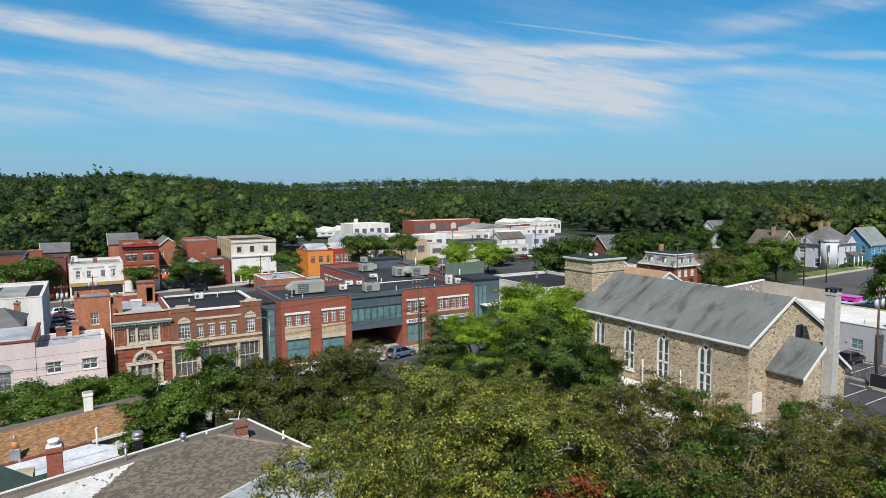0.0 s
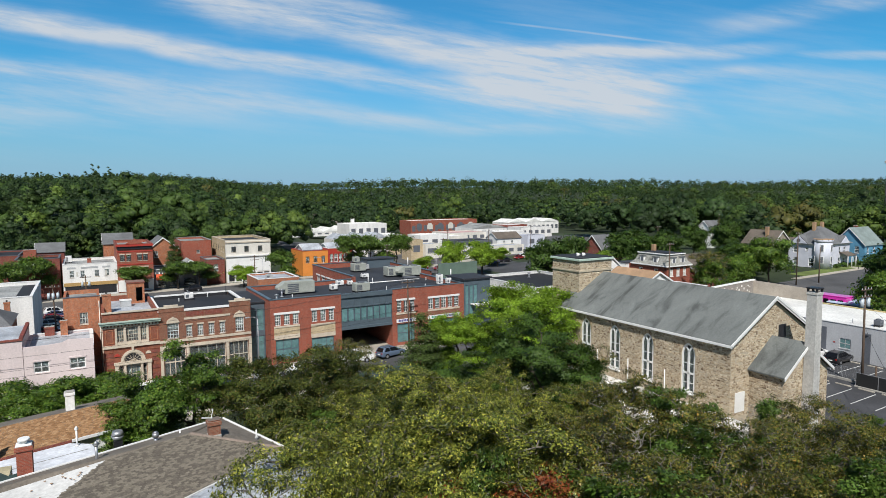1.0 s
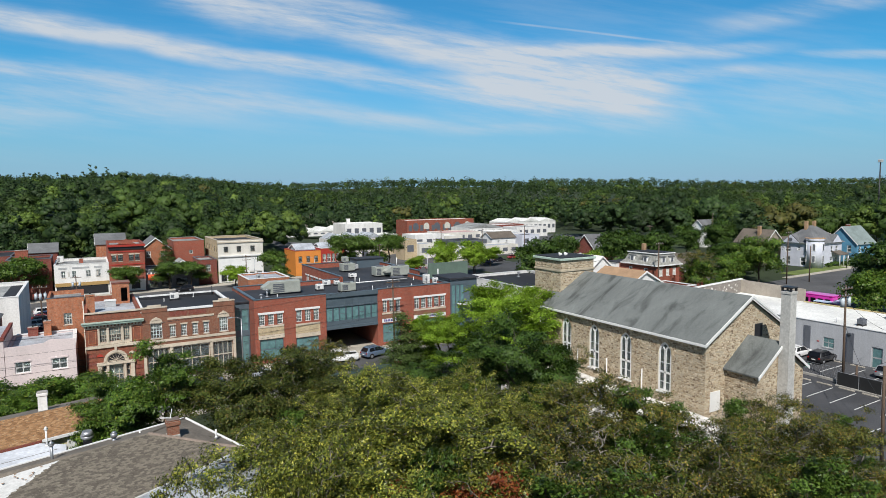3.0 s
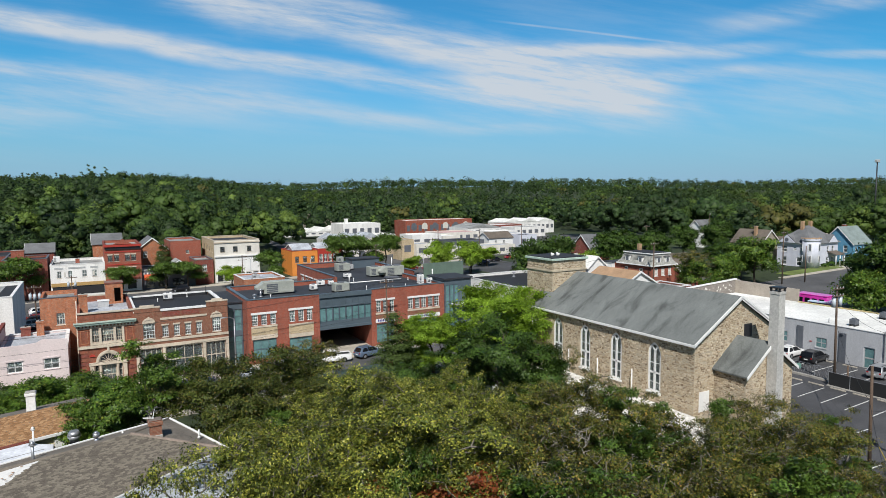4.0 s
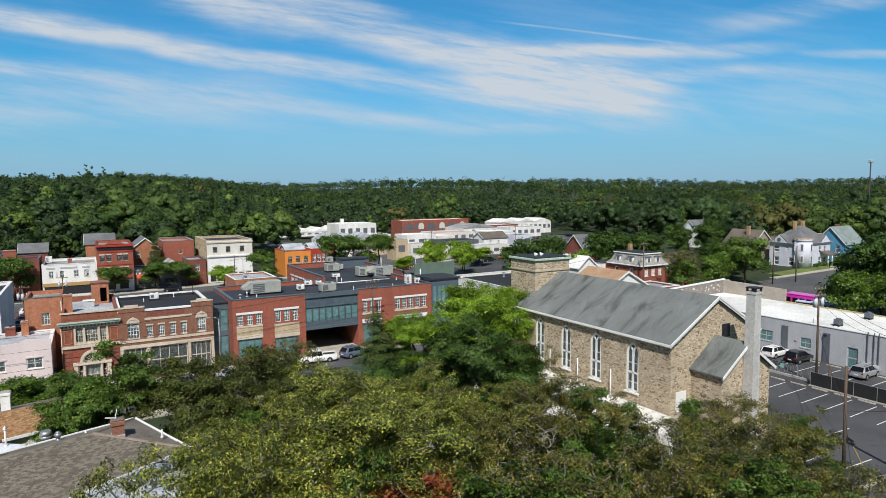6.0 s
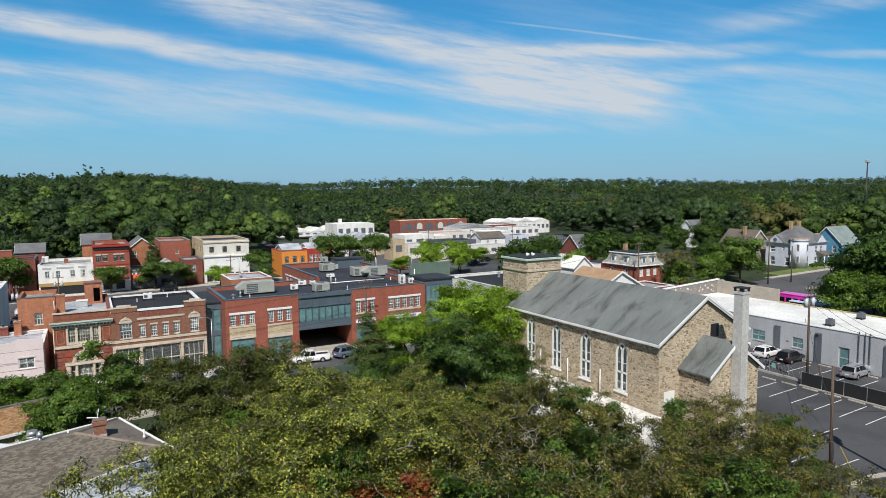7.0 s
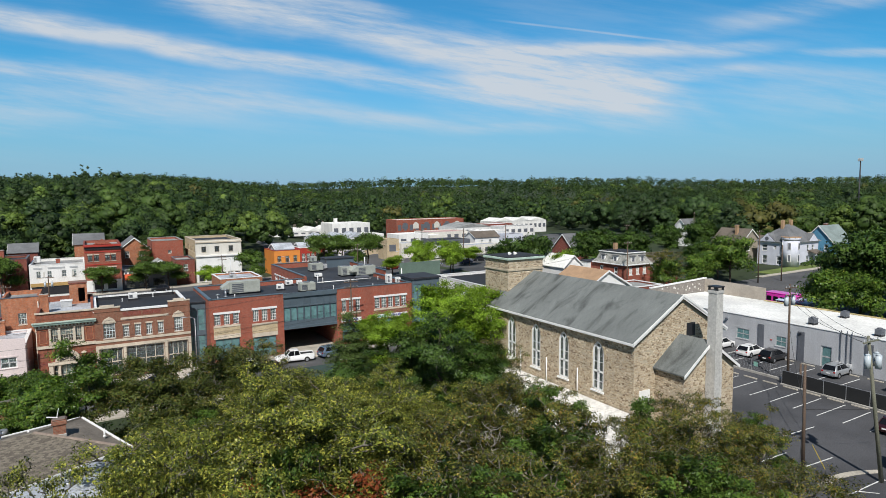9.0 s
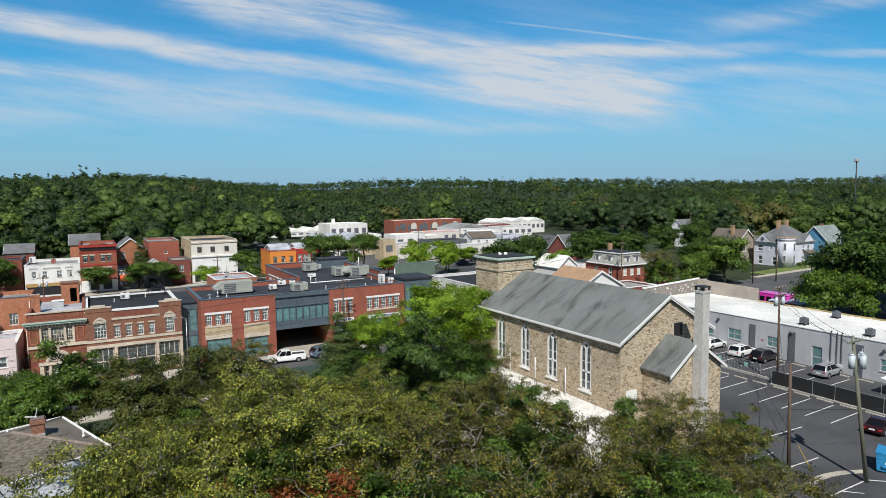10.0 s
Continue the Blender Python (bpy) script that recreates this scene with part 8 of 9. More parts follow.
tv = thing("kitchen_vent", pose(2.64, 53.5, 6.4), "galvanised mushroom roof exhaust on a dark curb", "roof vent")
part("curb", box(-0.32, -0.32, -5.2, 0.32, 0.32, 1.2), M_DARKMETAL, tv)
part("head", tube(tube(B(), (0, 0, 1.2), (0, 0, 1.6), 0.32, 0.50, 16), (0, 0, 1.6), (0, 0, 1.95), 0.50, 0.34, 16), M_GALV, tv)
# green-roofed bungalow among the trees
bg_ = thing("green_roofed_house", pose(27, 62.5, 1.0), "low house with dark green shingled hip roof", "house")
r = B()
v = [r.verts.new(p) for p in ((-0.4, -0.4, 2.6), (12.4, -0.4, 2.6), (12.4, 11.4, 2.6), (-0.4, 11.4, 2.6), (3.5, 5.5, 4.6), (8.5, 5.5, 4.6))]
for f in ((0, 1, 5, 4), (1, 2, 5), (2, 3, 4, 5), (3, 0, 4), (3, 2, 1, 0)):
    r.faces.new([v[i] for i in f])
part("roof", r, M_SHINGLE_GREEN, bg_)
part("wall", wall(wall(B(), (0, 0), (12, 0), 0, 2.62, 0.3), (0, 11), (0, 0.3), 0, 2.62, 0.3), M_CREAM, bg_)
chimney(36.6, 67.8, 4.3, 0.8, 0.7, 1.6, M_BRICK_MID, "brick chimney on the green roof")

# ---- vehicles ----
PAINT = {"white": paintwork("white_car_paint", (0.78, 0.78, 0.77)), "black": paintwork("black_car_paint", (0.012, 0.012, 0.014)), "silver": paintwork("silver_car_paint", (0.46, 0.48, 0.50), 0.5),
         "blue": paintwork("steel_blue_car_paint", (0.16, 0.22, 0.32), 0.4), "red": paintwork("dark_red_car_paint", (0.28, 0.012, 0.015)), "maroon": paintwork("maroon_car_paint", (0.03, 0.005, 0.006)), "navy": paintwork("navy_car_paint", (0.03, 0.05, 0.12)), "grey": paintwork("grey_car_paint", (0.12, 0.125, 0.13), 0.4)}
M_CARGLASS = plain("dark_tinted_glass", (0.008, 0.009, 0.011), 0.10, 3.0, 1.0, 0.1, 0.0, 0.0)
M_TAIL = plain("red_lamp_glass", (0.42, 0.02, 0.015), 0.25, 3.0, 1.0, 0.05, 0.0, 0.0)
M_HEAD = plain("clear_lamp_glass", (0.68, 0.70, 0.72), 0.2, 3.0, 1.0, 0.05, 0.0, 0.0)
SHAPES = {   # length, width, waist, roof, bonnet height, cabin: base rear, base front, top rear, top front
    "suv": (4.75, 1.92, 1.10, 1.72, 1.02, -2.28, 1.30, -1.85, 0.30),
    "sedan": (4.8, 1.82, 0.92, 1.45, 0.88, -1.75, 1.15, -1.05, 0.25),
    "pickup": (5.8, 2.0, 1.12, 1.88, 1.08, -0.75, 1.45, -0.55, 0.75),
    "van": (5.4, 2.0, 1.15, 2.1, 1.12, -2.65, 1.75, -2.55, 1.15),
}


def loft(bm, lower, upper, mat=0):
    lo, hi = [bm.verts.new(p) for p in lower], [bm.verts.new(p) for p in upper]
    n = len(lower)
    for k in range(n):
        bm.faces.new((lo[k], lo[(k + 1) % n], hi[(k + 1) % n], hi[k])).material_index = mat
    bm.faces.new(hi).material_index = mat
    bm.faces.new(list(reversed(lo))).material_index = mat
    return bm


def car(kind, paint, x, y, turn, label, z=None):
    L, W, waist, top, hood, cr, cf, tr, tf = SHAPES[kind]
    c = thing("pickup_truck" if kind == "pickup" else "van" if kind == "van" else "car", pose(x, y, (gz(x, y) + 0.065) if z is None else z, 0, 0, turn), label, kind if kind in ("van",) else "car", "parked vehicles")
    m, h = PAINT[paint], W / 2
    side = [(-L / 2, 0.42), (-L / 2 + 0.15, 0.30), (L / 2 - 0.2, 0.30), (L / 2, 0.45), (L / 2 - 0.02, hood - 0.22), (L / 2 - 0.35, hood - 0.05), (cf, hood), (cr + 0.05, waist), (-L / 2 + 0.06, waist - 0.04), (-L / 2, waist - 0.3)]
    body = extrude(B(), [Vector((u, h, z_)) for u, z_ in side], (0, -W, 0))
    bmesh.ops.bevel(body, geom=body.edges[:], offset=0.13, segments=3, affect="EDGES", profile=0.55)
    for f in body.faces:
        f.smooth = True
    part("body", body, m, c)
    base = [(cr, -h + 0.10, waist - 0.05), (cf, -h + 0.10, hood - 0.04), (cf, h - 0.10, hood - 0.04), (cr, h - 0.10, waist - 0.05)]
    roof_ = [(tr, -h + 0.26, top - 0.06), (tf, -h + 0.26, top - 0.06), (tf, h - 0.26, top - 0.06), (tr, h - 0.26, top - 0.06)]
    part("cabin_glass", soft(loft(B(), base, roof_), 0.10, 3), M_CARGLASS, c, "dark tinted windows")
    rf_ = soft(loft(B(), [(tr - 0.03, -h + 0.23, top - 0.08), (tf + 0.03, -h + 0.23, top - 0.08), (tf + 0.03, h - 0.23, top - 0.08), (tr - 0.03, h - 0.23, top - 0.08)],
                    [(tr + 0.15, -h + 0.34, top), (tf - 0.15, -h + 0.34, top), (tf - 0.15, h - 0.34, top), (tr + 0.15, h - 0.34, top)]), 0.02)
    part("roof", rf_, m, c)
    for s in (-1, 1):
        if kind == "suv":                               # broad rear quarter panel
            part("quarter_panel", extrude(B(), [Vector((u, s * (h - 0.10 - 0.16 * q), z_)) for u, q, z_ in ((cr - 0.02, 0, waist - 0.06), (cr + 0.42, 0, waist - 0.06), (tr + 0.30, 1, top - 0.06), (tr - 0.04, 1, top - 0.06))][::-s], (0, s * 0.03, 0)), m, c)
        for f in (0.0, 0.45, 1.0):
            a = Vector((cr + (cf - cr) * f, s * (h - 0.095), (waist if f < 0.9 else hood) - 0.04))
            b = Vector((tr + (tf - tr) * f, s * (h - 0.255), top - 0.06))
            part("pillar", tube(B(), a, b, 0.03 if 0 < f < 1 else 0.055, 0.035, 5), m, c)
    if kind == "pickup":
        part("bed", box(-L / 2 + 0.15, -h + 0.16, waist - 0.28, cr - 0.15, h - 0.16, waist + 0.012), M_BLACK, c, "dark open load bed")
        for s in (-1, 1):
            part("bed_side", soft(box(-L / 2 + 0.04, s * (h - 0.08) - 0.07, waist - 0.1, cr, s * (h - 0.08) + 0.07, waist + 0.16), 0.03), m, c)
        part("tailgate", soft(box(-L / 2 + 0.0, -h + 0.02, waist - 0.4, -L / 2 + 0.14, h - 0.02, waist + 0.15), 0.03), m, c)
    for s in (-1, 1):
        for u in (-L * 0.30, L * 0.31):
            part("wheel_arch", tube(B(), (u, s * (h - 0.2), 0.38), (u, s * (h + 0.006), 0.38), 0.44, 0.43, 18), M_BLACK, c)
            w = part("tyre", tube(B(), (u, s * (h - 0.24), 0.36), (u, s * (h + 0.02), 0.36), 0.36, 0.35, 18), M_BLACK, c)
            part("rim", tube(B(), (u, s * (h - 0.1), 0.36), (u, s * (h + 0.035), 0.36), 0.25, 0.22, 14), M_GALV, w)
        part("tail_light", soft(box(-L / 2 - 0.02, s * (h - 0.22) - 0.13, waist - 0.30, -L / 2 + 0.16, s * (h - 0.22) + 0.12, waist - 0.12), 0.03), M_TAIL, c)
        part("headlight", soft(box(L / 2 - 0.22, s * (h - 0.3) - 0.2, hood - 0.34, L / 2 + 0.015, s * (h - 0.3) + 0.2, hood - 0.16), 0.03), M_HEAD, c)
        part("mirror", soft(box(cf - 0.45, s * (h + 0.1) - 0.1, waist, cf - 0.25, s * (h + 0.1) + 0.1, waist + 0.17), 0.03), m, c)
        if kind == "suv":
            part("roof_rail", tube(B(), (tr + 0.2, s * (h - 0.36), top + 0.05), (tf - 0.2, s * (h - 0.36), top + 0.05), 0.025, 0.025, 6), M_DARKMETAL, c)
    part("number_plate", box(-L / 2 - 0.03, -0.25, 0.62, -L / 2 + 0.02, 0.25, 0.76), M_WHITE, c)
    return c


car("suv", "silver", 94.8, 39.1, 3, "silver estate car parked nose to the grey wall")
car("suv", "black", 94.7, 47.9, 3, "black sport utility car parked nose to the grey wall")
car("suv", "white", 94.6, 51.4, 3, "white sport utility car parked nose to the grey wall")
car("suv", "white", 94.8, 56.6, 3, "white boxy off-road car parked nose to the grey wall")
car("sedan", "maroon", 80.6, 25.9, 8, "dark red saloon parked in the lot")
car("van", "white", 5.9, 87.0, 185, "white delivery van parked at the kerb")
car("pickup", "white", 36.1, 88.0, 172, "white pickup truck by the driveway")
car("sedan", "black", 30.8, 86.6, 186, "black saloon at the kerb")
car("suv", "blue", 42.2, 87.9, 14, "steel blue minivan leaving the driveway")
car("suv", "white", 27.8, 87.0, 182, "white car at the kerb behind the trees")
car("sedan", "navy", 16.5, 87.0, 180, "dark blue saloon at the kerb")
car("sedan", "silver", 23.0, 87.2, 180, "silver saloon at the kerb")
for i, (kind, p) in enumerate((("suv", "white"), ("sedan", "navy"), ("sedan", "red"), ("suv", "black"), ("suv", "silver"), ("sedan", "white"), ("suv", "red"))):
    car(kind, p, -5.8 + (i % 2) * 0.5, 166 - i * 4.2, 8, "car parked in the back lot, %s paint" % p)
for x, y, k, p, t in ((120, 173.6, "suv", "navy", 0), (111.5, 179.0, "sedan", "silver", 0), (136, 180, "sedan", "red", 10), (97, 182, "suv", "red", 0), (102, 178, "sedan", "red", 0), (127, 176, "suv", "black", 0), (139, 182, "suv", "white", 0),
                      (86, 188, "sedan", "grey", 0), (146, 176, "sedan", "silver", 10), (-14, 205.5, "sedan", "white", 0), (-2, 178, "sedan", "grey", 180), (26, 183, "suv", "black", 180)):
    car(k, p, x, y, t, "car parked along the back street, %s paint" % p)
car("suv", "white", 47, 222, 15, "white car parked behind the corner building")
bus = thing("pink_truck", pose(122, 66.2, gz(122, 66)), "bright pink food truck with dark windscreen", "truck")
M_HOTPINK = paintwork("bright_pink_paint", (0.72, 0.05, 0.42))
part("body", soft(box(-1.3, -5.5, 0.6, 1.3, 0, 3.9), 0.12), M_HOTPINK, bus)
part("cab", soft(box(-1.2, 0, 0.5, 1.2, 1.8, 2.2), 0.15), M_HOTPINK, bus)
part("roof", soft(box(-1.35, -5.55, 3.9, 1.35, 0.3, 4.1), 0.06), M_HOTPINK, bus)
for k in range(4):
    part("side_window", box(-1.34, -5.0 + k * 1.3, 2.6, -1.28, -4.1 + k * 1.3, 3.4), M_CARGLASS, bus)
part("windscreen", box(-1.0, 0.02, 2.45, 1.0, 0.08, 3.6), M_CARGLASS, bus)
for s in (-1, 1):
    for y in (-4.2, 0.9):
        part("tyre", tube(B(), (s * 0.9, y, 0.45), (s * 1.25, y, 0.45), 0.45, 0.45, 16), M_BLACK, bus)
shb = thing("blue_shelter", pose(119.6, 57.6, gz(119, 58)), "pale blue sloping canopy roof beside the pink truck", "canopy")
part("roof", extrude(B(), [Vector((0, 0, 3.1)), Vector((4, 0, 3.6)), Vector((4, 6, 3.6)), Vector((0, 6, 3.1))], (0, 0, 0.1)), plain("pale_blue_sheet", (0.45, 0.58, 0.72), 0.5), shb)
for x, y in ((0.1, 0.1), (3.9, 0.1), (0.1, 5.9), (3.9, 5.9)):
    part("post", tube(B(), (x, y, 0), (x, y, 3.2), 0.06, 0.06, 6), M_WHITE, shb)
dm = thing("rubbish_container", pose(70.6, 20.4, gz(70.6, 20.4) + 0.07, 0, 0, 20), "bright blue steel rubbish container with pale label", "container")
M_DUMP = plain("bright_blue_paint", (0.03, 0.26, 0.52), 0.5, 6.0, 0.8, 0.2)
part("body", loft(B(), [(0, -1.0, 0.15), (2.0, -1.0, 0.15), (2.0, 0.9, 0.15), (0, 0.9, 0.15)], [(-0.1, -1.2, 1.5), (2.1, -1.2, 1.5), (2.1, 1.0, 1.75), (-0.1, 1.0, 1.75)]), M_DUMP, dm)
part("lid", extrude(B(), [Vector((-0.12, -1.25, 1.52)), Vector((2.12, -1.25, 1.52)), Vector((2.12, 1.05, 1.78)), Vector((-0.12, 1.05, 1.78))], (0, 0, 0.07)), M_DUMP, dm)
part("label", box(-0.06, -0.5, 0.8, -0.03, 0.3, 1.05), M_WHITE, dm)
for k in range(3):
    part("rib", box(0.3 + k * 0.6, -1.16, 0.3, 0.4 + k * 0.6, -1.08, 1.4), M_DUMP, dm)
part("lifting_pocket", box(-0.2, -0.7, 0.55, -0.02, 0.5, 0.7), M_DUMP, dm)

# ---- planting ----
def at_height(kind_h, x, y, top):
    return (top - gz(x, y)) / kind_h


NEAR_LEAF = 0.08
M_GREYBARK = plain("silver_grey_bark", (0.33, 0.30, 0.265), 0.95, 10.0, 1.5, 0.4, bump=0.5)
K_GREEN = tree_kind(21, 14.0, 5.4, 1100, 46, 0.11, 0.26, L_LEAF, n=20, low=0.02, clump=0.6, form=0.55)
K_BROWN = tree_kind(22, 12.5, 6.2, 1300, 46, 0.095, 0.28, L_BROWN, M_PALEBARK, 0.04, n=18, low=0.05, clump=0.6, form=0.5)
K_BRIGHT = tree_kind(23, 12.5, 6.8, 1400, 50, 0.125, 0.38, L_BRIGHT, n=30, low=0.10, clump=0.5, form=0.5)
K_MAPLE = tree_kind(24, 12.7, 7.0, 1600, 48, 0.115, 0.27, L_DARK, n=26, low=0.05, clump=0.65, form=0.65)
K_YEL = tree_kind(25, 14.5, 5.4, 1050, 38, NEAR_LEAF, 0.21, L_YELLOW, M_PALEBARK, 0.10, n=15, low=0.3, clump=0.55, form=0.45)
K_YEL2 = tree_kind(26, 14.5, 5.0, 980, 31, NEAR_LEAF, 0.21, L_YELLOW, M_PALEBARK, 0.18, n=14, low=0.42, clump=0.55, form=0.45)
K_OLIVE = tree_kind(27, 13.0, 5.2, 1080, 30, 0.080, 0.21, L_OLIVE, M_PALEBARK, 0.15, n=15, low=0.15, clump=0.55, form=0.45)
K_OLIVE2 = tree_kind(28, 12.5, 4.8, 1000, 24, 0.076, 0.21, L_OLIVE, M_PALEBARK, 0.28, n=14, low=0.15, clump=0.55, form=0.45)
K_LUSH = tree_kind(29, 12.0, 4.4, 760, 44, 0.11, 0.24, L_GREEN, n=15, low=0.1, clump=0.6, form=0.55)
K_BARE = tree_kind(30, 12.5, 4.2, 560, 4, 0.07, 0.2, L_OLIVE, M_GREYBARK, 0.86, n=9, low=0.25, clump=0.0)
K_RUST = tree_kind(31, 12.0, 2.3, 260, 40, 0.10, 0.24, L_RUST, M_BARK, 0.1, n=7, low=0.3, clump=0.5)
K_JUN = tree_meshes("tree", 32, 11.5, [(0, 0, 2.0 + k * 1.25, 2.7 - 0.30 * k, 0.9) for k in range(8)], 520, 60, 0.09, 0.30, L_JUNIPER, M_BARK, 0.05, 0.2)
NEAR_TREES = (
    ("olive tree thick with small yellowing leaves", K_YEL, 14.5, ((20.2, 35.2, 16.2), (19.6, 29.0, 16.4), (13.9, 30.4, 15.4), (25.5, 33.0, 14.5), (24.5, 41.0, 14.2), (29.5, 40.0, 13.6))),
    ("thin-crowned tree of yellow-green leaves on pale branches", K_YEL2, 14.5, ((12.5, 33.2, 15.4), (15.4, 28.3, 16.3), (23.0, 27.0, 15.0), (29.0, 35.5, 13.2), (20.5, 44.0, 13.2), (28.0, 48.5, 11.0), (33.5, 36.5, 12.8))),
    ("olive-brown tree with dense twiggy crown", K_OLIVE, 13.0, ((27.5, 25.5, 14.6), (36.4, 28.5, 13.8), (43.2, 20.5, 13.0), (47.0, 22.0, 12.0), (31.5, 29.5, 13.4), (34.5, 19.5, 12.6), (25.0, 53.0, 10.2), (38.5, 34.5, 12.8), (40.6, 25.6, 11.8), (36.8, 31.7, 14.1))),
    ("thinning olive-brown tree with bare twigs", K_OLIVE2, 12.5, ((38.0, 22.5, 12.8), (31.0, 20.5, 13.0), (44.6, 14.6, 11.4), (24.5, 20.5, 13.8), (46.4, 22.6, 9.8))),
    ("lush green undergrowth tree", K_LUSH, 12.0, ((33.0, 24.0, 13.0), (26.5, 21.0, 13.4), (37.5, 17.0, 12.6), (21.5, 21.0, 13.8), (45.0, 25.5, 10.4), (41.0, 15.0, 11.0), (31.5, 54.0, 7.4), (42.0, 55.0, 9.6), (35.0, 56.0, 7.6), (17.0, 44.0, 10.6), (47.5, 55.5, 9.0), (36.0, 38.5, 10.6), (38.8, 29.4, 12.9))),
)
for label, kind, kh, spots in NEAR_TREES:
    for i, (x, y, top) in enumerate(spots):
        plant("tree", kind, x, y, label, "tree", at_height(kh, x, y, top), (x * 53 + y * 31) % 360, "trees of the wooded yard")
broad = plant("tree", K_YEL2, 17.2, 25.9, "broad thin-crowned tree overhanging the silver roof", "tree", at_height(14.5, 17.2, 25.9, 16.0), 40)
sprig = plant("tree", K_YEL2, 8.8, 23.9, "slim tree of yellow-green leaves beside the silver roof", "tree", at_height(14.5, 8.8, 23.9, 17.7), 200)
sprig.scale = (0.72, 0.72, sprig.scale[2])
broad.scale = (1.35, 1.35, broad.scale[2])
slim = plant("tree", K_YEL2, 11.6, 23.0, "thin-crowned tree of yellow-green leaves beside the silver roof", "tree", at_height(14.5, 11.6, 23, 17.4), 110)
slim.scale = (0.8, 0.8, slim.scale[2])
plant("tree", K_YEL, 16.6, 21.2, "olive tree thick with small yellowing leaves", "tree", at_height(14.5, 16.6, 21.2, 15.2), 10)
plant("tree", K_OLIVE2, 49.6, 26.4, "thinning olive-brown tree before the church porch", "tree", at_height(12.5, 49.6, 26.4, 11.4), 10)
plant("tree", K_OLIVE2, 45.4, 40.6, "thin olive tree with bare twigs beside the lean-to", "tree", at_height(12.5, 45.4, 40.6, 9.4), 130)
plant("tree", K_LUSH, 55.0, 23.8, "dark green bushy tree at the lot edge", "tree", at_height(12.0, 55, 23.8, 9.2), 50)
plant("tree", K_OLIVE, 51.8, 21.9, "olive-brown tree with dense twiggy crown", "tree", at_height(13.0, 51.8, 21.9, 11.2), 150)
plant("tree", K_RUST, 14.3, 23.8, "slim tree wrapped in rust-red creeper", "tree", at_height(12.0, 14.3, 23.8, 15.4), 200)
plant("tree", K_GREEN, 8.0, 53.6, "full green leafy tree behind the near roofs", "tree", at_height(14.0, 8, 53.6, 14.8), 140)
plant("tree", K_GREEN, 4.6, 57.5, "full green leafy tree beside the orange roof", "tree", at_height(14.0, 4.6, 57.5, 11.8), 200)
plant("tree", K_BROWN, 16.6, 51.5, "brownish thin-leaved tree with pale twigs", "tree", at_height(12.5, 16.6, 51.5, 14.2), 0)
plant("tree", K_BROWN, 13.2, 52.8, "brownish thin-leaved tree with pale twigs", "tree", at_height(12.5, 13.2, 52.8, 12.6), 190)
plant("tree", K_BROWN, 21.5, 47.5, "brownish thin-leaved tree with pale twigs", "tree", at_height(12.5, 21.5, 47.5, 12.0), 250)
plant("tree", K_BROWN, 22.0, 53.5, "brownish thin-leaved tree with pale twigs", "tree", at_height(12.5, 22, 52.5, 11.4), 120)
plant("tree", K_OLIVE2, 23.6, 60.5, "small olive tree with reddish shoots before the office", "tree", at_height(12.5, 23.6, 60.5, 12.6) * 0.97, 40)
plant("tree", K_JUN, 24.2, 206.8, "narrow dark tree between the brick houses", "tree", at_height(11.5, 24.2, 206.8, 14.6), 60)
plant("tree", K_JUN, 37.6, 68.3, "upright green juniper by the green roof", "tree", at_height(11.5, 37.6, 68.3, 12.9), 0).scale = (1.5, 1.5, 0.93)
bright = plant("tree", K_BRIGHT, 51.8, 65.4, "broad bright green tree beside the church tower", "tree", at_height(12.5, 51.8, 65.4, 15.6), 0)
bright.scale = (1.22, 1.22, bright.scale[2])
plant("tree", K_BRIGHT, 43.5, 69.0, "bright green tree by the office entrance", "tree", at_height(12.5, 43.5, 69, 11.6), 140)
plant("tree", K_MAPLE, 38.6, 46.0, "dense dark green maple", "tree", at_height(12.7, 38.6, 46, 15.0), 0)
plant("tree", K_MAPLE, 32.2, 49.5, "dense dark green maple of lower growth", "tree", at_height(12.7, 32.2, 49.5, 11.6), 130)
plant("tree", K_BARE, 32.0, 27.0, "nearly leafless grey tree with tangled branches", "tree", at_height(12.5, 32, 27, 13.2), 70)
plant("tree", K_OLIVE2, 44.6, 47.5, "thin olive tree before the white lean-to", "tree", at_height(12.5, 44.6, 47.5, 9.6), 190)
plant("tree", K_OLIVE2, 46.4, 49.5, "thin olive tree before the church windows", "tree", at_height(12.5, 46.4, 49.5, 11.4), 60)
plant("tree", K_BARE, 48.6, 29.5, "nearly leafless grey tree before the porch", "tree", at_height(12.5, 48.6, 29.5, 10.8), 100)
plant("tree", K_RUST, 18.9, 21.6, "slim tree wrapped in rust-red creeper", "tree", at_height(12.0, 18.9, 21.6, 15.0), 0)
plant("tree", K_RUST, 22.0, 23.6, "slim tree wrapped in rust-red creeper", "tree", at_height(12.0, 22, 23.6, 14.6), 80)
plant("tree", K_LUSH, 16.9, 23.2, "young tree of fresh green feathery leaves", "tree", at_height(12.0, 16.9, 23.2, 15.6) * 0.97, 20).scale = (0.62, 0.62, 1.24)
K_IVY = tree_meshes("tree", 33, 9.5, [(0, 0, 1.0 + k * 1.15, 0.75, 0.8) for k in range(8)], 220, 60, 0.10, 0.2, L_GREEN, M_BARK, 0.0, 0.2)
plant("ivy_stump", K_IVY, 45.4, 27.0, "tall tree stump clothed in green ivy", "tree", at_height(9.5, 45.4, 27, 10.8))

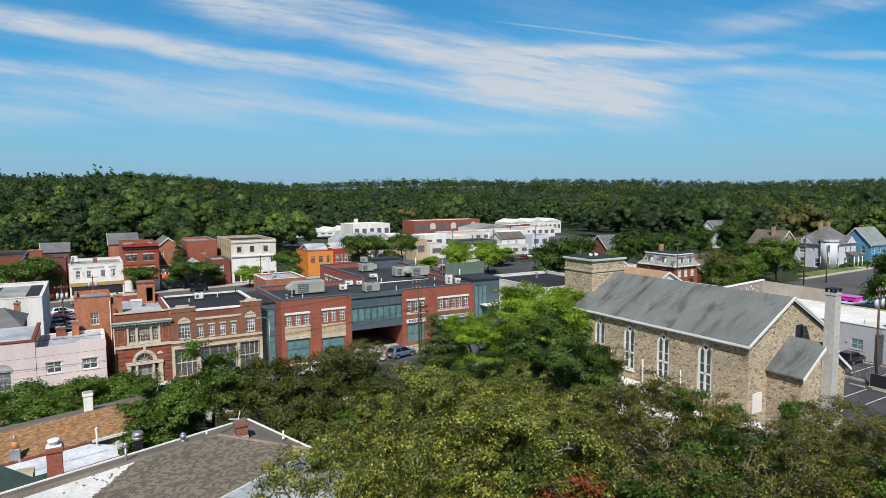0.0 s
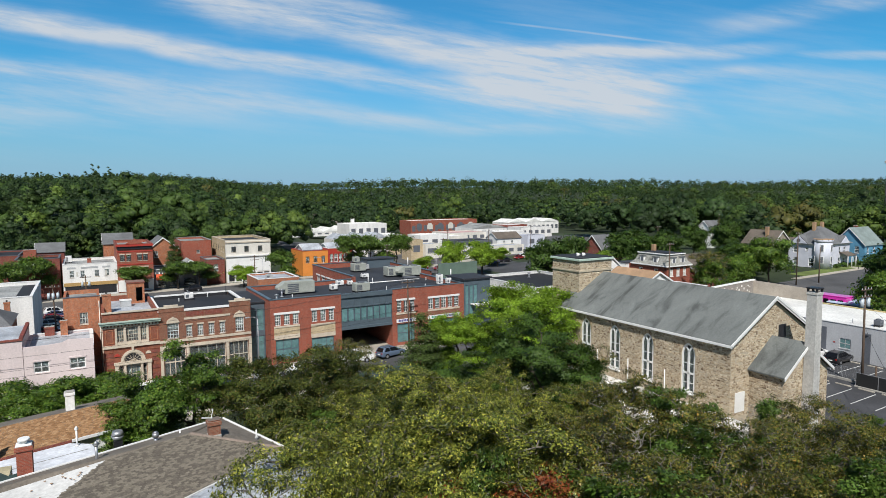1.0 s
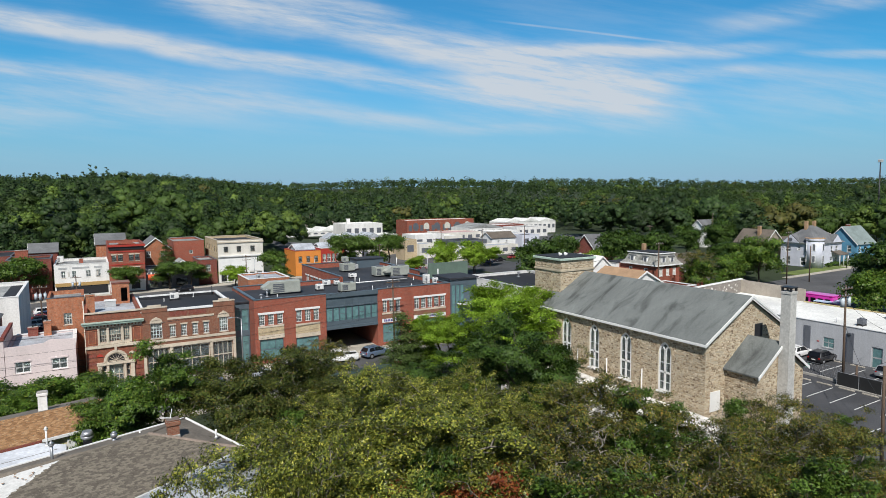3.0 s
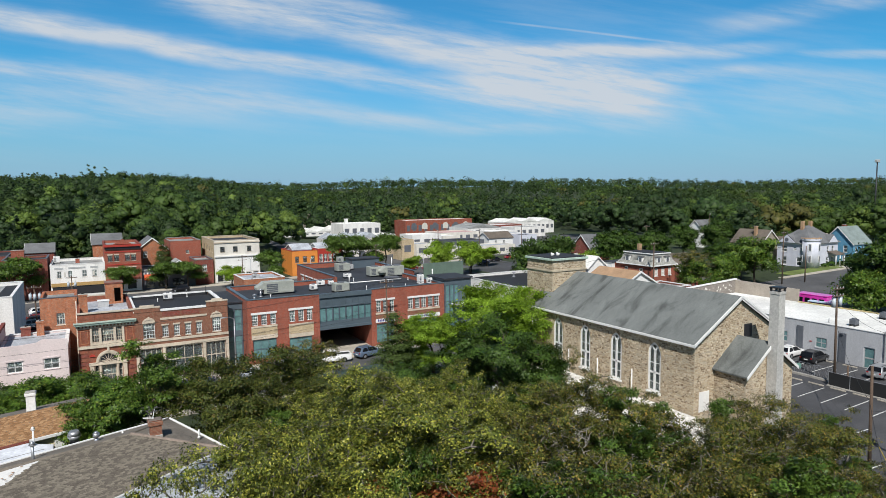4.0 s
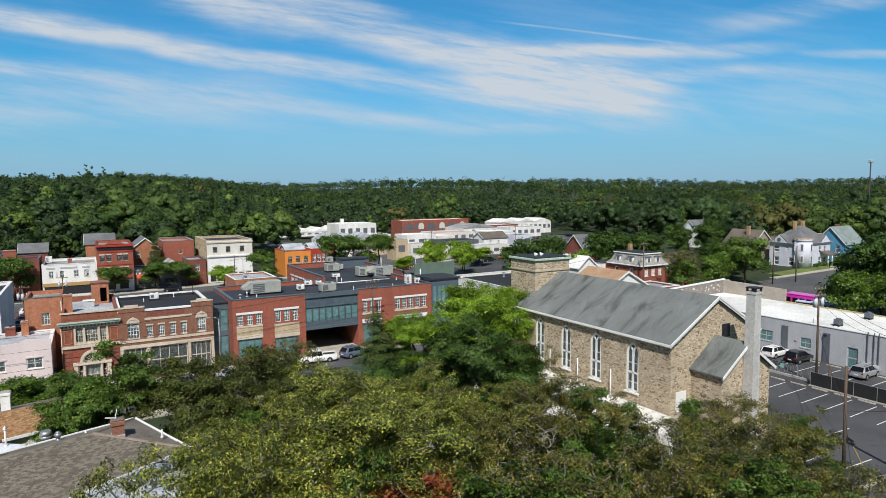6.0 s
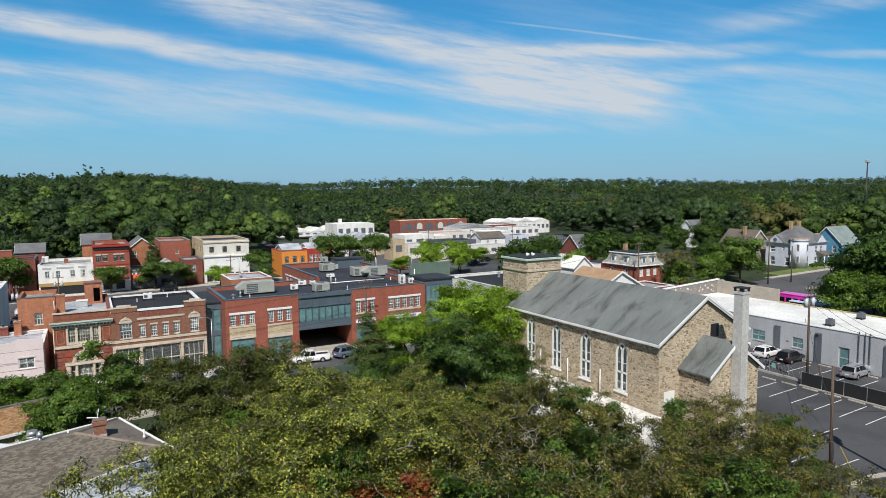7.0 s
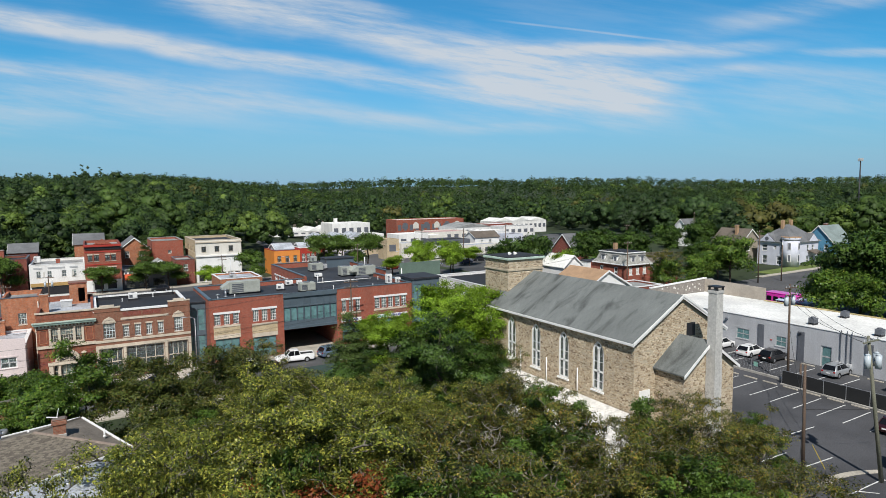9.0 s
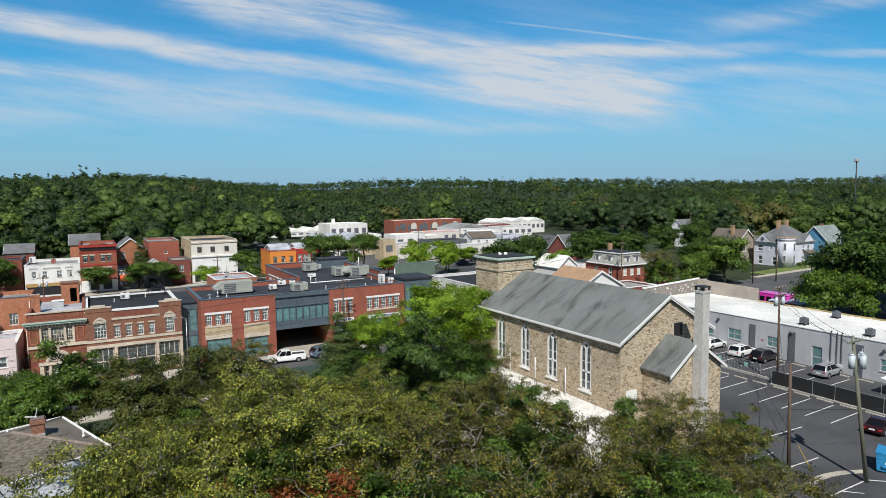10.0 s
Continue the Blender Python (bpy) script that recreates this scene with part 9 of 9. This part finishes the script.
K_MIDG = tree_kind(41, 12.0, 5.0, 300, 34, 0.26, 0.55, L_GREEN, n=11, low=0.2, clump=0.0, form=0.7)
K_MIDD = tree_kind(42, 12.0, 5.2, 320, 36, 0.28, 0.55, L_DARK, n=12, low=0.12, clump=0.0, form=0.7)
K_MIDB = tree_kind(43, 11.0, 4.4, 260, 32, 0.26, 0.55, L_BRIGHT, n=10, low=0.3, clump=0.0, form=0.7)
K_LOWG = tree_kind(45, 12.0, 5.2, 420, 40, 0.2, 0.45, L_LEAF, n=14, low=0.1, clump=0.0, form=0.7)
K_MIDO = tree_kind(44, 11.5, 4.8, 280, 32, 0.24, 0.55, L_LEAF, n=11, low=0.2, clump=0.0, form=0.7)
MID = (
    (K_MIDG, 12.0, "full green street tree", ((73, 182, 15.4), (80, 184, 14.6), (87, 180, 15.2), (50.5, 181, 11.3), (23, 189, 8.8), (29, 190.2, 8.4), (-11, 194, 12.0), (-16, 186, 11.4), (-24, 152, 9), (12, 188.6, 8.3))),
    (K_MIDD, 12.0, "dense dark green tree", ((99, 119, 15.8), (108, 122, 16.2), (130, 125, 16.1), (139, 128, 16.2), (148, 126, 15.8), (154, 131, 14.6), (216.5, 153, 17.6), (168, 109, 11.0), (163, 114, 12.2), (157, 105, 11.6), (190, 136, 17), (206, 130, 17), (174, 136, 16), (221, 122, 16.5), (199, 118, 14), (225, 150, 17.0), (205, 160, 13.5), (131.5, 53, 19.4), (139, 48, 20.5), (127.5, 44, 17.8), (143, 57, 19.5), (136, 61, 16.0), (122, 38, 15.0), (116, 30, 13.5), (128, 33, 17), (150, 52, 19))),
    (K_MIDB, 11.0, "light green street tree with airy crown", ((96.5, 161, 13.0), (101.5, 152, 13.4), (107, 160, 10.4), (39.5, 181, 7.0), (118, 168, 9.4), (90, 168, 8.0), (113, 117, 12.4))),
    (K_MIDO, 11.5, "olive green tree with browning crown", ((119.4, 88.0, 12.6), (143.6, 90.4, 16.4), (130.8, 89.5, 12.8), (141.5, 94.5, 14.6), (150, 98.5, 13.5), (136, 92, 12.4), (118.5, 54.0, 13.6), (121.5, 50.0, 13.0))),
    (K_LOWG, 12.0, "low green tree along the main street", ((-11, 81, 6.6), (-6.5, 79.5, 6.9), (-1.5, 80.5, 7.0), (2.8, 80, 6.4), (-16, 80, 6.4), (-4, 77, 6.2))),
)
plant("tree", K_OLIVE2, 118.2, 88.3, "thin half-bare street tree beside the mansard house", "tree", at_height(12.5, 118.2, 88.3, 14.8), 20)
for kind, kh, label, spots in MID:
    for x, y, top in spots:
        s = at_height(kh, x, y, top)
        t = plant("tree", kind, x, y, label, "tree", s, (x * 37 + y * 17) % 360, "town trees")
        if s < 0.75:
            t.scale = (min(s * 1.45, 0.95), min(s * 1.45, 0.95), s)
for x, y, h in ((188.5, 98.6, 1.2), (192.5, 98.8, 1.4), (197, 98.5, 1.2), (199.5, 97.8, 1.3)):
    b = thing("bush", pose(x, y, gz(x, y)), "rounded clipped green bush", "bush")
    rb = np.random.default_rng(int(x))
    cp, dp = crown_points(rb, 700, [(0, 0, h * 0.5, h * 0.9, h * 0.5)], 0.75)
    part("leaves", quads_mesh("leaves", leaf_quads(rb, cp, dp, 0.16), L_DARK), None, b)
    part("stem", tube(B(), (0, 0, -0.1), (0, 0, h * 0.7), 0.08, 0.04, 6), M_BARK, b)


ico_ = bmesh.new()
bmesh.ops.create_icosphere(ico_, subdivisions=1, radius=1.0)
ICO = np.array([v.co for f in ico_.faces for v in f.verts])       # corners of a bough's rough core, face by face
ico_.free()


def woods(name, seed, n, test, clumps=150, leaf=0.85, near=190, far=1700, power=1.7, tall=(9, 19)):
    """Far woodland: broad crowns heaped from rounded boughs and some dark pointed firs, one object for each tone of green."""
    rng = np.random.default_rng(seed)
    ahead = near + (far - near) * rng.random(n * 4) ** power
    across = (rng.random(n * 4) * 2 - 1) * (0.84 * ahead + 50)
    x, y = 0.494 * ahead + 0.869 * across, 0.869 * ahead - 0.494 * across
    ok = test(ahead, across, x, y)
    x, y, ahead, across = x[ok][:n], y[ok][:n], ahead[ok][:n], across[ok][:n]
    z = ground_z(x, y)
    patch = np.sin(x / 31 + 1.7 * np.sin(y / 47)) + np.sin(y / 37 + 1.3 * np.sin(x / 53)) + rng.normal(0, 1.2, len(x))
    tone = np.digitize(patch, (0.3, 1.75, 3.2))
    out = [[], [], [], []]
    for i in range(len(x)):
        h = rng.uniform(*tall) * (1.22 if rng.random() < 0.12 else 1)
        fir = rng.random() < (0.22 if across[i] < -0.25 * ahead[i] else 0.05)
        k = int(clumps * (1.0 if ahead[i] < 420 else 0.55 if ahead[i] < 750 else 0.26) * (h / 15) ** 1.3)
        s = leaf * (1.0 if ahead[i] < 420 else 1.35 if ahead[i] < 750 else 2.1)
        if fir:
            m = 13
            f = np.linspace(0.22, 0.98, m)
            turn = rng.uniform(0, 7, m)
            q = np.stack([np.cos(turn) * 0.10, np.sin(turn) * 0.10, f], 1) * np.array([h, h, h * 1.15])
            size = h * (0.20 - 0.14 * f)
            flat = 0.8
        else:
            m = 18 if ahead[i] < 420 else 9
            r = h * rng.uniform(0.36, 0.54)
            turn = np.arange(m) * 2.4 + rng.uniform(0, 6)
            lift = np.sqrt(np.linspace(0.02, 1.0, m)) + rng.normal(0, 0.10, m)
            ring = np.sqrt(np.clip(1.05 - lift ** 2, 0.02, 1)) * rng.uniform(0.6, 0.8, m)
            q = np.stack([np.cos(turn) * ring * r, np.sin(turn) * ring * r, h * (0.34 + 0.50 * lift)], 1)
            size = r * rng.uniform(0.24, 0.44, m)
            flat = 0.78
        own = rng.choice(m, k, p=size ** 2 / (size ** 2).sum())
        d = rng.normal(0, 1, (k, 3))
        d /= np.linalg.norm(d, axis=1, keepdims=True)
        d[:, 2] = np.where(d[:, 2] < -0.3, -d[:, 2], d[:, 2])
        c = q[own] + d * size[own][:, None] * rng.uniform(0.84, 1.08, (k, 1)) * np.array([1, 1, flat]) + np.array([x[i], y[i], z[i]])
        to = out[0 if fir else tone[i]]
        mid_ = np.array([0, 0, h * 0.5])
        if ahead[i] < 620:
            core = ICO * (size[:, None, None] * np.array([0.66, 0.66, 0.66 * flat])) * (1 + 0.2 * np.sin(ICO @ np.array([3.1, 4.3, 2.7]) + rng.uniform(0, 6, (m, 1))))[:, :, None]
            way_ = np.broadcast_to(ICO, core.shape).reshape(-1, 3)
            to.append(((core + q[:, None, :]).reshape(-1, 3) + np.array([x[i], y[i], z[i]]), unit(way_ + 0.6 * unit(np.repeat(q - mid_, len(ICO), 0)))))
        to.append((leaf_quads(rng, c, d * 2.4, s, 0.05, 0.45, 0.1), np.repeat(unit(d + 0.6 * unit(q[own] - mid_) + rng.normal(0, 0.24, d.shape)), 3, 0)))
    for q, m, word in zip(out, L_WOODS, ("dark green", "mid green", "light green", "browning olive")):
        tagged(new(name, quads_mesh(name, np.concatenate([p for p, _ in q]), m, 3, np.concatenate([n for _, n in q]))), "dense %s mixed woodland trees round the town" % word, "woods", kind="stuff")


KEEP = ((84, 175, 285, 345), (95, 220, 160, 300), (150, 312, 252, 380), (160, 225, 60, 125), (215, 240, 150, 188), (305, 335, 150, 190), (-58, -38, 262, 345), (-45, 65, 100, 250), (130, 350, 66, 96), (112, 172, 385, 480))


def open_land(ahead, across, x, y):
    town = (ahead < 250) & (across > -75) & (across < 110)
    town |= (ahead < 330) & (across > -60) & (across < 60)
    town |= (across > 40) & (ahead < 175)
    for x0, x1, y0, y1 in KEEP:
        town |= (x > x0) & (x < x1) & (y > y0) & (y < y1)
    return ~town


woods("near_woods", 11, 1050, open_land, 600, 0.47, 190, 470, 1.0, (10, 19))
woods("far_woods", 12, 8200, open_land, 150, 0.62, 400, 1750, 1.3, (10, 20))
# ---- rubble stones and shingles, piece by piece ----
def stone_rows(rng, length, z0, z1, inside, rows=(0.11, 0.22), cols=(0.16, 0.50), gap=0.035):
    """Uneven courses of rubble: (u0, u1, z0, z1, proud)."""
    out, z = [], z0
    while z < z1:
        h, u = rng.uniform(*rows), -rng.uniform(0, 0.4)
        while u < length:
            w = rng.uniform(*cols) * (0.75 if h < 0.2 else 1.0)
            a, b, lo, hi = max(u, 0.02), min(u + w - gap, length - 0.02), z + rng.uniform(-0.05, 0.06), min(z + h - gap + rng.uniform(-0.06, 0.05), z1)
            if b - a > 0.09 and hi - lo > 0.06 and inside(a, b, lo, hi):
                out.append((a, b, lo, hi, rng.uniform(0.01, 0.045)))
            u += w
        z += h
    return out


def lay_stones(parent, a, b, rows, one_by_one=lambda s: False):
    """Lays stones on the wall a-b: some as objects of their own on shared meshes, the rest joined."""
    e = (Vector(b) - Vector(a)).normalized()
    n = Vector((e.y, -e.x))
    verts, faces = [], []
    for s in rows:
        u0, u1, lo, hi, d = s
        if one_by_one(s):
            c, k = (u0 + u1) / 2, len(STONE_OBS) % len(STONE_MESHES)
            ob = new("stone", STONE_MESHES[k])
            ob.parent = parent
            ob.matrix_local = Matrix(((e.x * (u1 - u0), n.x * d, 0, a[0] + e.x * c), (e.y * (u1 - u0), n.y * d, 0, a[1] + e.y * c), (0, 0, hi - lo, (lo + hi) / 2), (0, 0, 0, 1)))
            STONE_OBS.append(ob)
            continue
        k = len(verts)
        m = min(0.05, (u1 - u0) * 0.2, (hi - lo) * 0.25)
        for dd, q in ((0, 0), (d, m)):
            for u, z in ((u0 + q, lo + q), (u1 - q, lo + q), (u1 - q, hi - q), (u0 + q, hi - q)):
                verts.append((a[0] + e.x * u + n.x * dd, a[1] + e.y * u + n.y * dd, z))
        faces += [(k + 4, k + 5, k + 6, k + 7)] + [(k + i, k + (i + 1) % 4, k + 4 + (i + 1) % 4, k + 4 + i) for i in range(4)]
    me = bpy.data.meshes.new("stone_facing")
    me.from_pydata(verts, [], faces)
    me.materials.append(M_STONES)
    tagged(part("stone_facing", me, None, parent), "uneven tan and brown rubble stones", kind="stuff")


STONE_OBS, STONE_MESHES = [], []
rs_ = np.random.default_rng(77)
for k in range(8):
    q = B()
    w = [q.verts.new((x, y, z)) for x, y, z in ((-0.5, 0, -0.5), (0.5, 0, -0.5), (0.5, 0, 0.5), (-0.5, 0, 0.5))]
    f = [q.verts.new((x * rs_.uniform(0.78, 0.95), 1, z * rs_.uniform(0.72, 0.92))) for x, z in ((-0.5, -0.5), (0.5, -0.5), (0.5, 0.5), (-0.5, 0.5))]
    q.faces.new(f)
    for i in range(4):
        q.faces.new((w[i], w[(i + 1) % 4], f[(i + 1) % 4], f[i]))
    STONE_MESHES.append(mesh_of("stone", q, M_STONES_OB))


def clear_of_windows(a, b, lo, hi):
    for y in WY:
        u = CD - y
        if b > u - WW - 0.03 and a < u + WW + 0.03 and hi > WB - 0.22 and lo < WT + 0.4:
            if lo < WS + 0.55 or a < u + 0.55 and b > u - 0.55:
                return False
    return True


lay_stones(church, (0, CD), (0, 0), stone_rows(rs_, CD, 3.2, CE - 0.25, clear_of_windows), lambda s: s[0] > CD - 2.2 and s[2] > 7.2)
lay_stones(church, (0, 0), (CW, 0), stone_rows(rs_, CW, 3.0, CR, lambda a, b, lo, hi: hi < CE - 0.2 + (CR - CE - 0.15) * (1 - abs((a + b) / 2 - CW / 2) / (CW / 2)) - 0.12 * (b - a) and not (b > 7.4 and a < 8.9 and hi > 10.0 and lo < 11.6)),
           lambda s: s[1] < 2.4 and s[2] > 7.2)
lay_stones(porch, (0, 3.5), (0, 0), stone_rows(rs_, 3.4, 0.1, 7.4, lambda a, b, lo, hi: True))
lay_stones(porch, (0, 0), (7.4, 0), stone_rows(rs_, 7.4, 0.1, 10.0, lambda a, b, lo, hi: hi < (7.65 + 2.65 * b / 3.5 if b < 3.5 else 10.3 - 3.3 * (b - 3.5) / 4.8) - 0.45))
lay_stones(church, (2.25, CD + 3.3), (2.25, CD - 2.1), stone_rows(rs_, 5.4, 10.5, 16.1, lambda a, b, lo, hi: hi < 14.65 or lo > 14.95))
lay_stones(church, (2.25, CD - 2.1), (8.0, CD - 2.1), stone_rows(rs_, 5.75, 11.0, 16.1, lambda a, b, lo, hi: hi < 14.65 or lo > 14.95))


def shingle_tabs(parent, corner, along, up, n_cols, n_rows, wide, tall, keep, mat, mat_ob, single, seed, thick=0.014):
    """Rows of shingle tabs on a slope: corner is the low left end, along and up are unit directions on it."""
    rng = np.random.default_rng(seed)
    A, U = Vector(along), Vector(up)
    N = A.cross(U).normalized()
    bm = B()
    bx(bm, 0, 0, 0, wide - 0.015, tall * 1.25, thick)
    me = mesh_of("shingle", bm, mat_ob)
    turn = Matrix((A, U, N)).transposed().to_4x4()
    verts, faces, made = [], [], 0
    for r in range(n_rows):
        for c in range(n_cols):
            u, v = c * wide + (r % 2) * wide / 2 + rng.uniform(-0.03, 0.03), r * tall
            if not keep(u + wide / 2, v):
                continue
            o = Vector(corner) + A * u + U * v + N * (0.006 + rng.uniform(0, 0.008))
            if made < 300 and single(u, v):
                ob = new("shingle", me)
                ob.parent = parent
                ob.matrix_local = Matrix.Translation(o) @ turn
                made += 1
                continue
            k = len(verts)
            w = wide - rng.uniform(0.01, 0.03)
            for z in (0, thick):
                for p, q in ((0, 0), (w, 0), (w, tall * 0.97), (0, tall * 0.97)):
                    verts.append(tuple(o + A * p + U * q + N * z))
            faces += [(k + 4, k + 5, k + 6, k + 7)] + [(k + i, k + (i + 1) % 4, k + 4 + (i + 1) % 4, k + 4 + i) for i in range(4)]
    me2 = bpy.data.meshes.new("shingle_field")
    me2.from_pydata(verts, [], faces)
    me2.materials.append(mat)
    tagged(part("shingle_field", me2, None, parent), kind="stuff")


def on_front(x, y):
    """Inside the shingled front slope of the near house."""
    return (x - 4.2) * -0.154 + (y + 1.7) * -0.988 > 0.06 and y > -6.3 and y - RL[1] < 0.352 * (x - RL[0]) - 0.04 and (x - H[0]) * (B_[1] - H[1]) - (y - H[1]) * (B_[0] - H[0]) > 0.25


ax_, sl_ = Vector((0.988, -0.154, 0)).normalized(), Vector((0.154, 0.988, FS)).normalized()
o_ = Vector((-7.6, -5.8, front_z(-7.6, -5.8)))
shingle_tabs(nh, tuple(o_), tuple(ax_), tuple(sl_), 74, 56, 0.22, 0.12,
             lambda u, v: on_front(*(o_ + ax_ * u + sl_ * v)[:2]), M_TABS, M_TABS_OB, lambda u, v: 9.5 < u < 12.5 and v > 3.4, 3)
so_ = Vector((0, 1, OSL)).normalized()
shingle_tabs(oh, (-16.0, -0.05, oz(-0.05)), (1, 0, 0), tuple(so_), 74, 32, 0.25, 0.145,
             lambda u, v: u - 16.0 < 3.0 - 1.8 * v / 4.5 and v < 4.45, M_OTILE, M_OTILE_OB, lambda u, v: 9 < u < 13 and v > 1.0, 4)
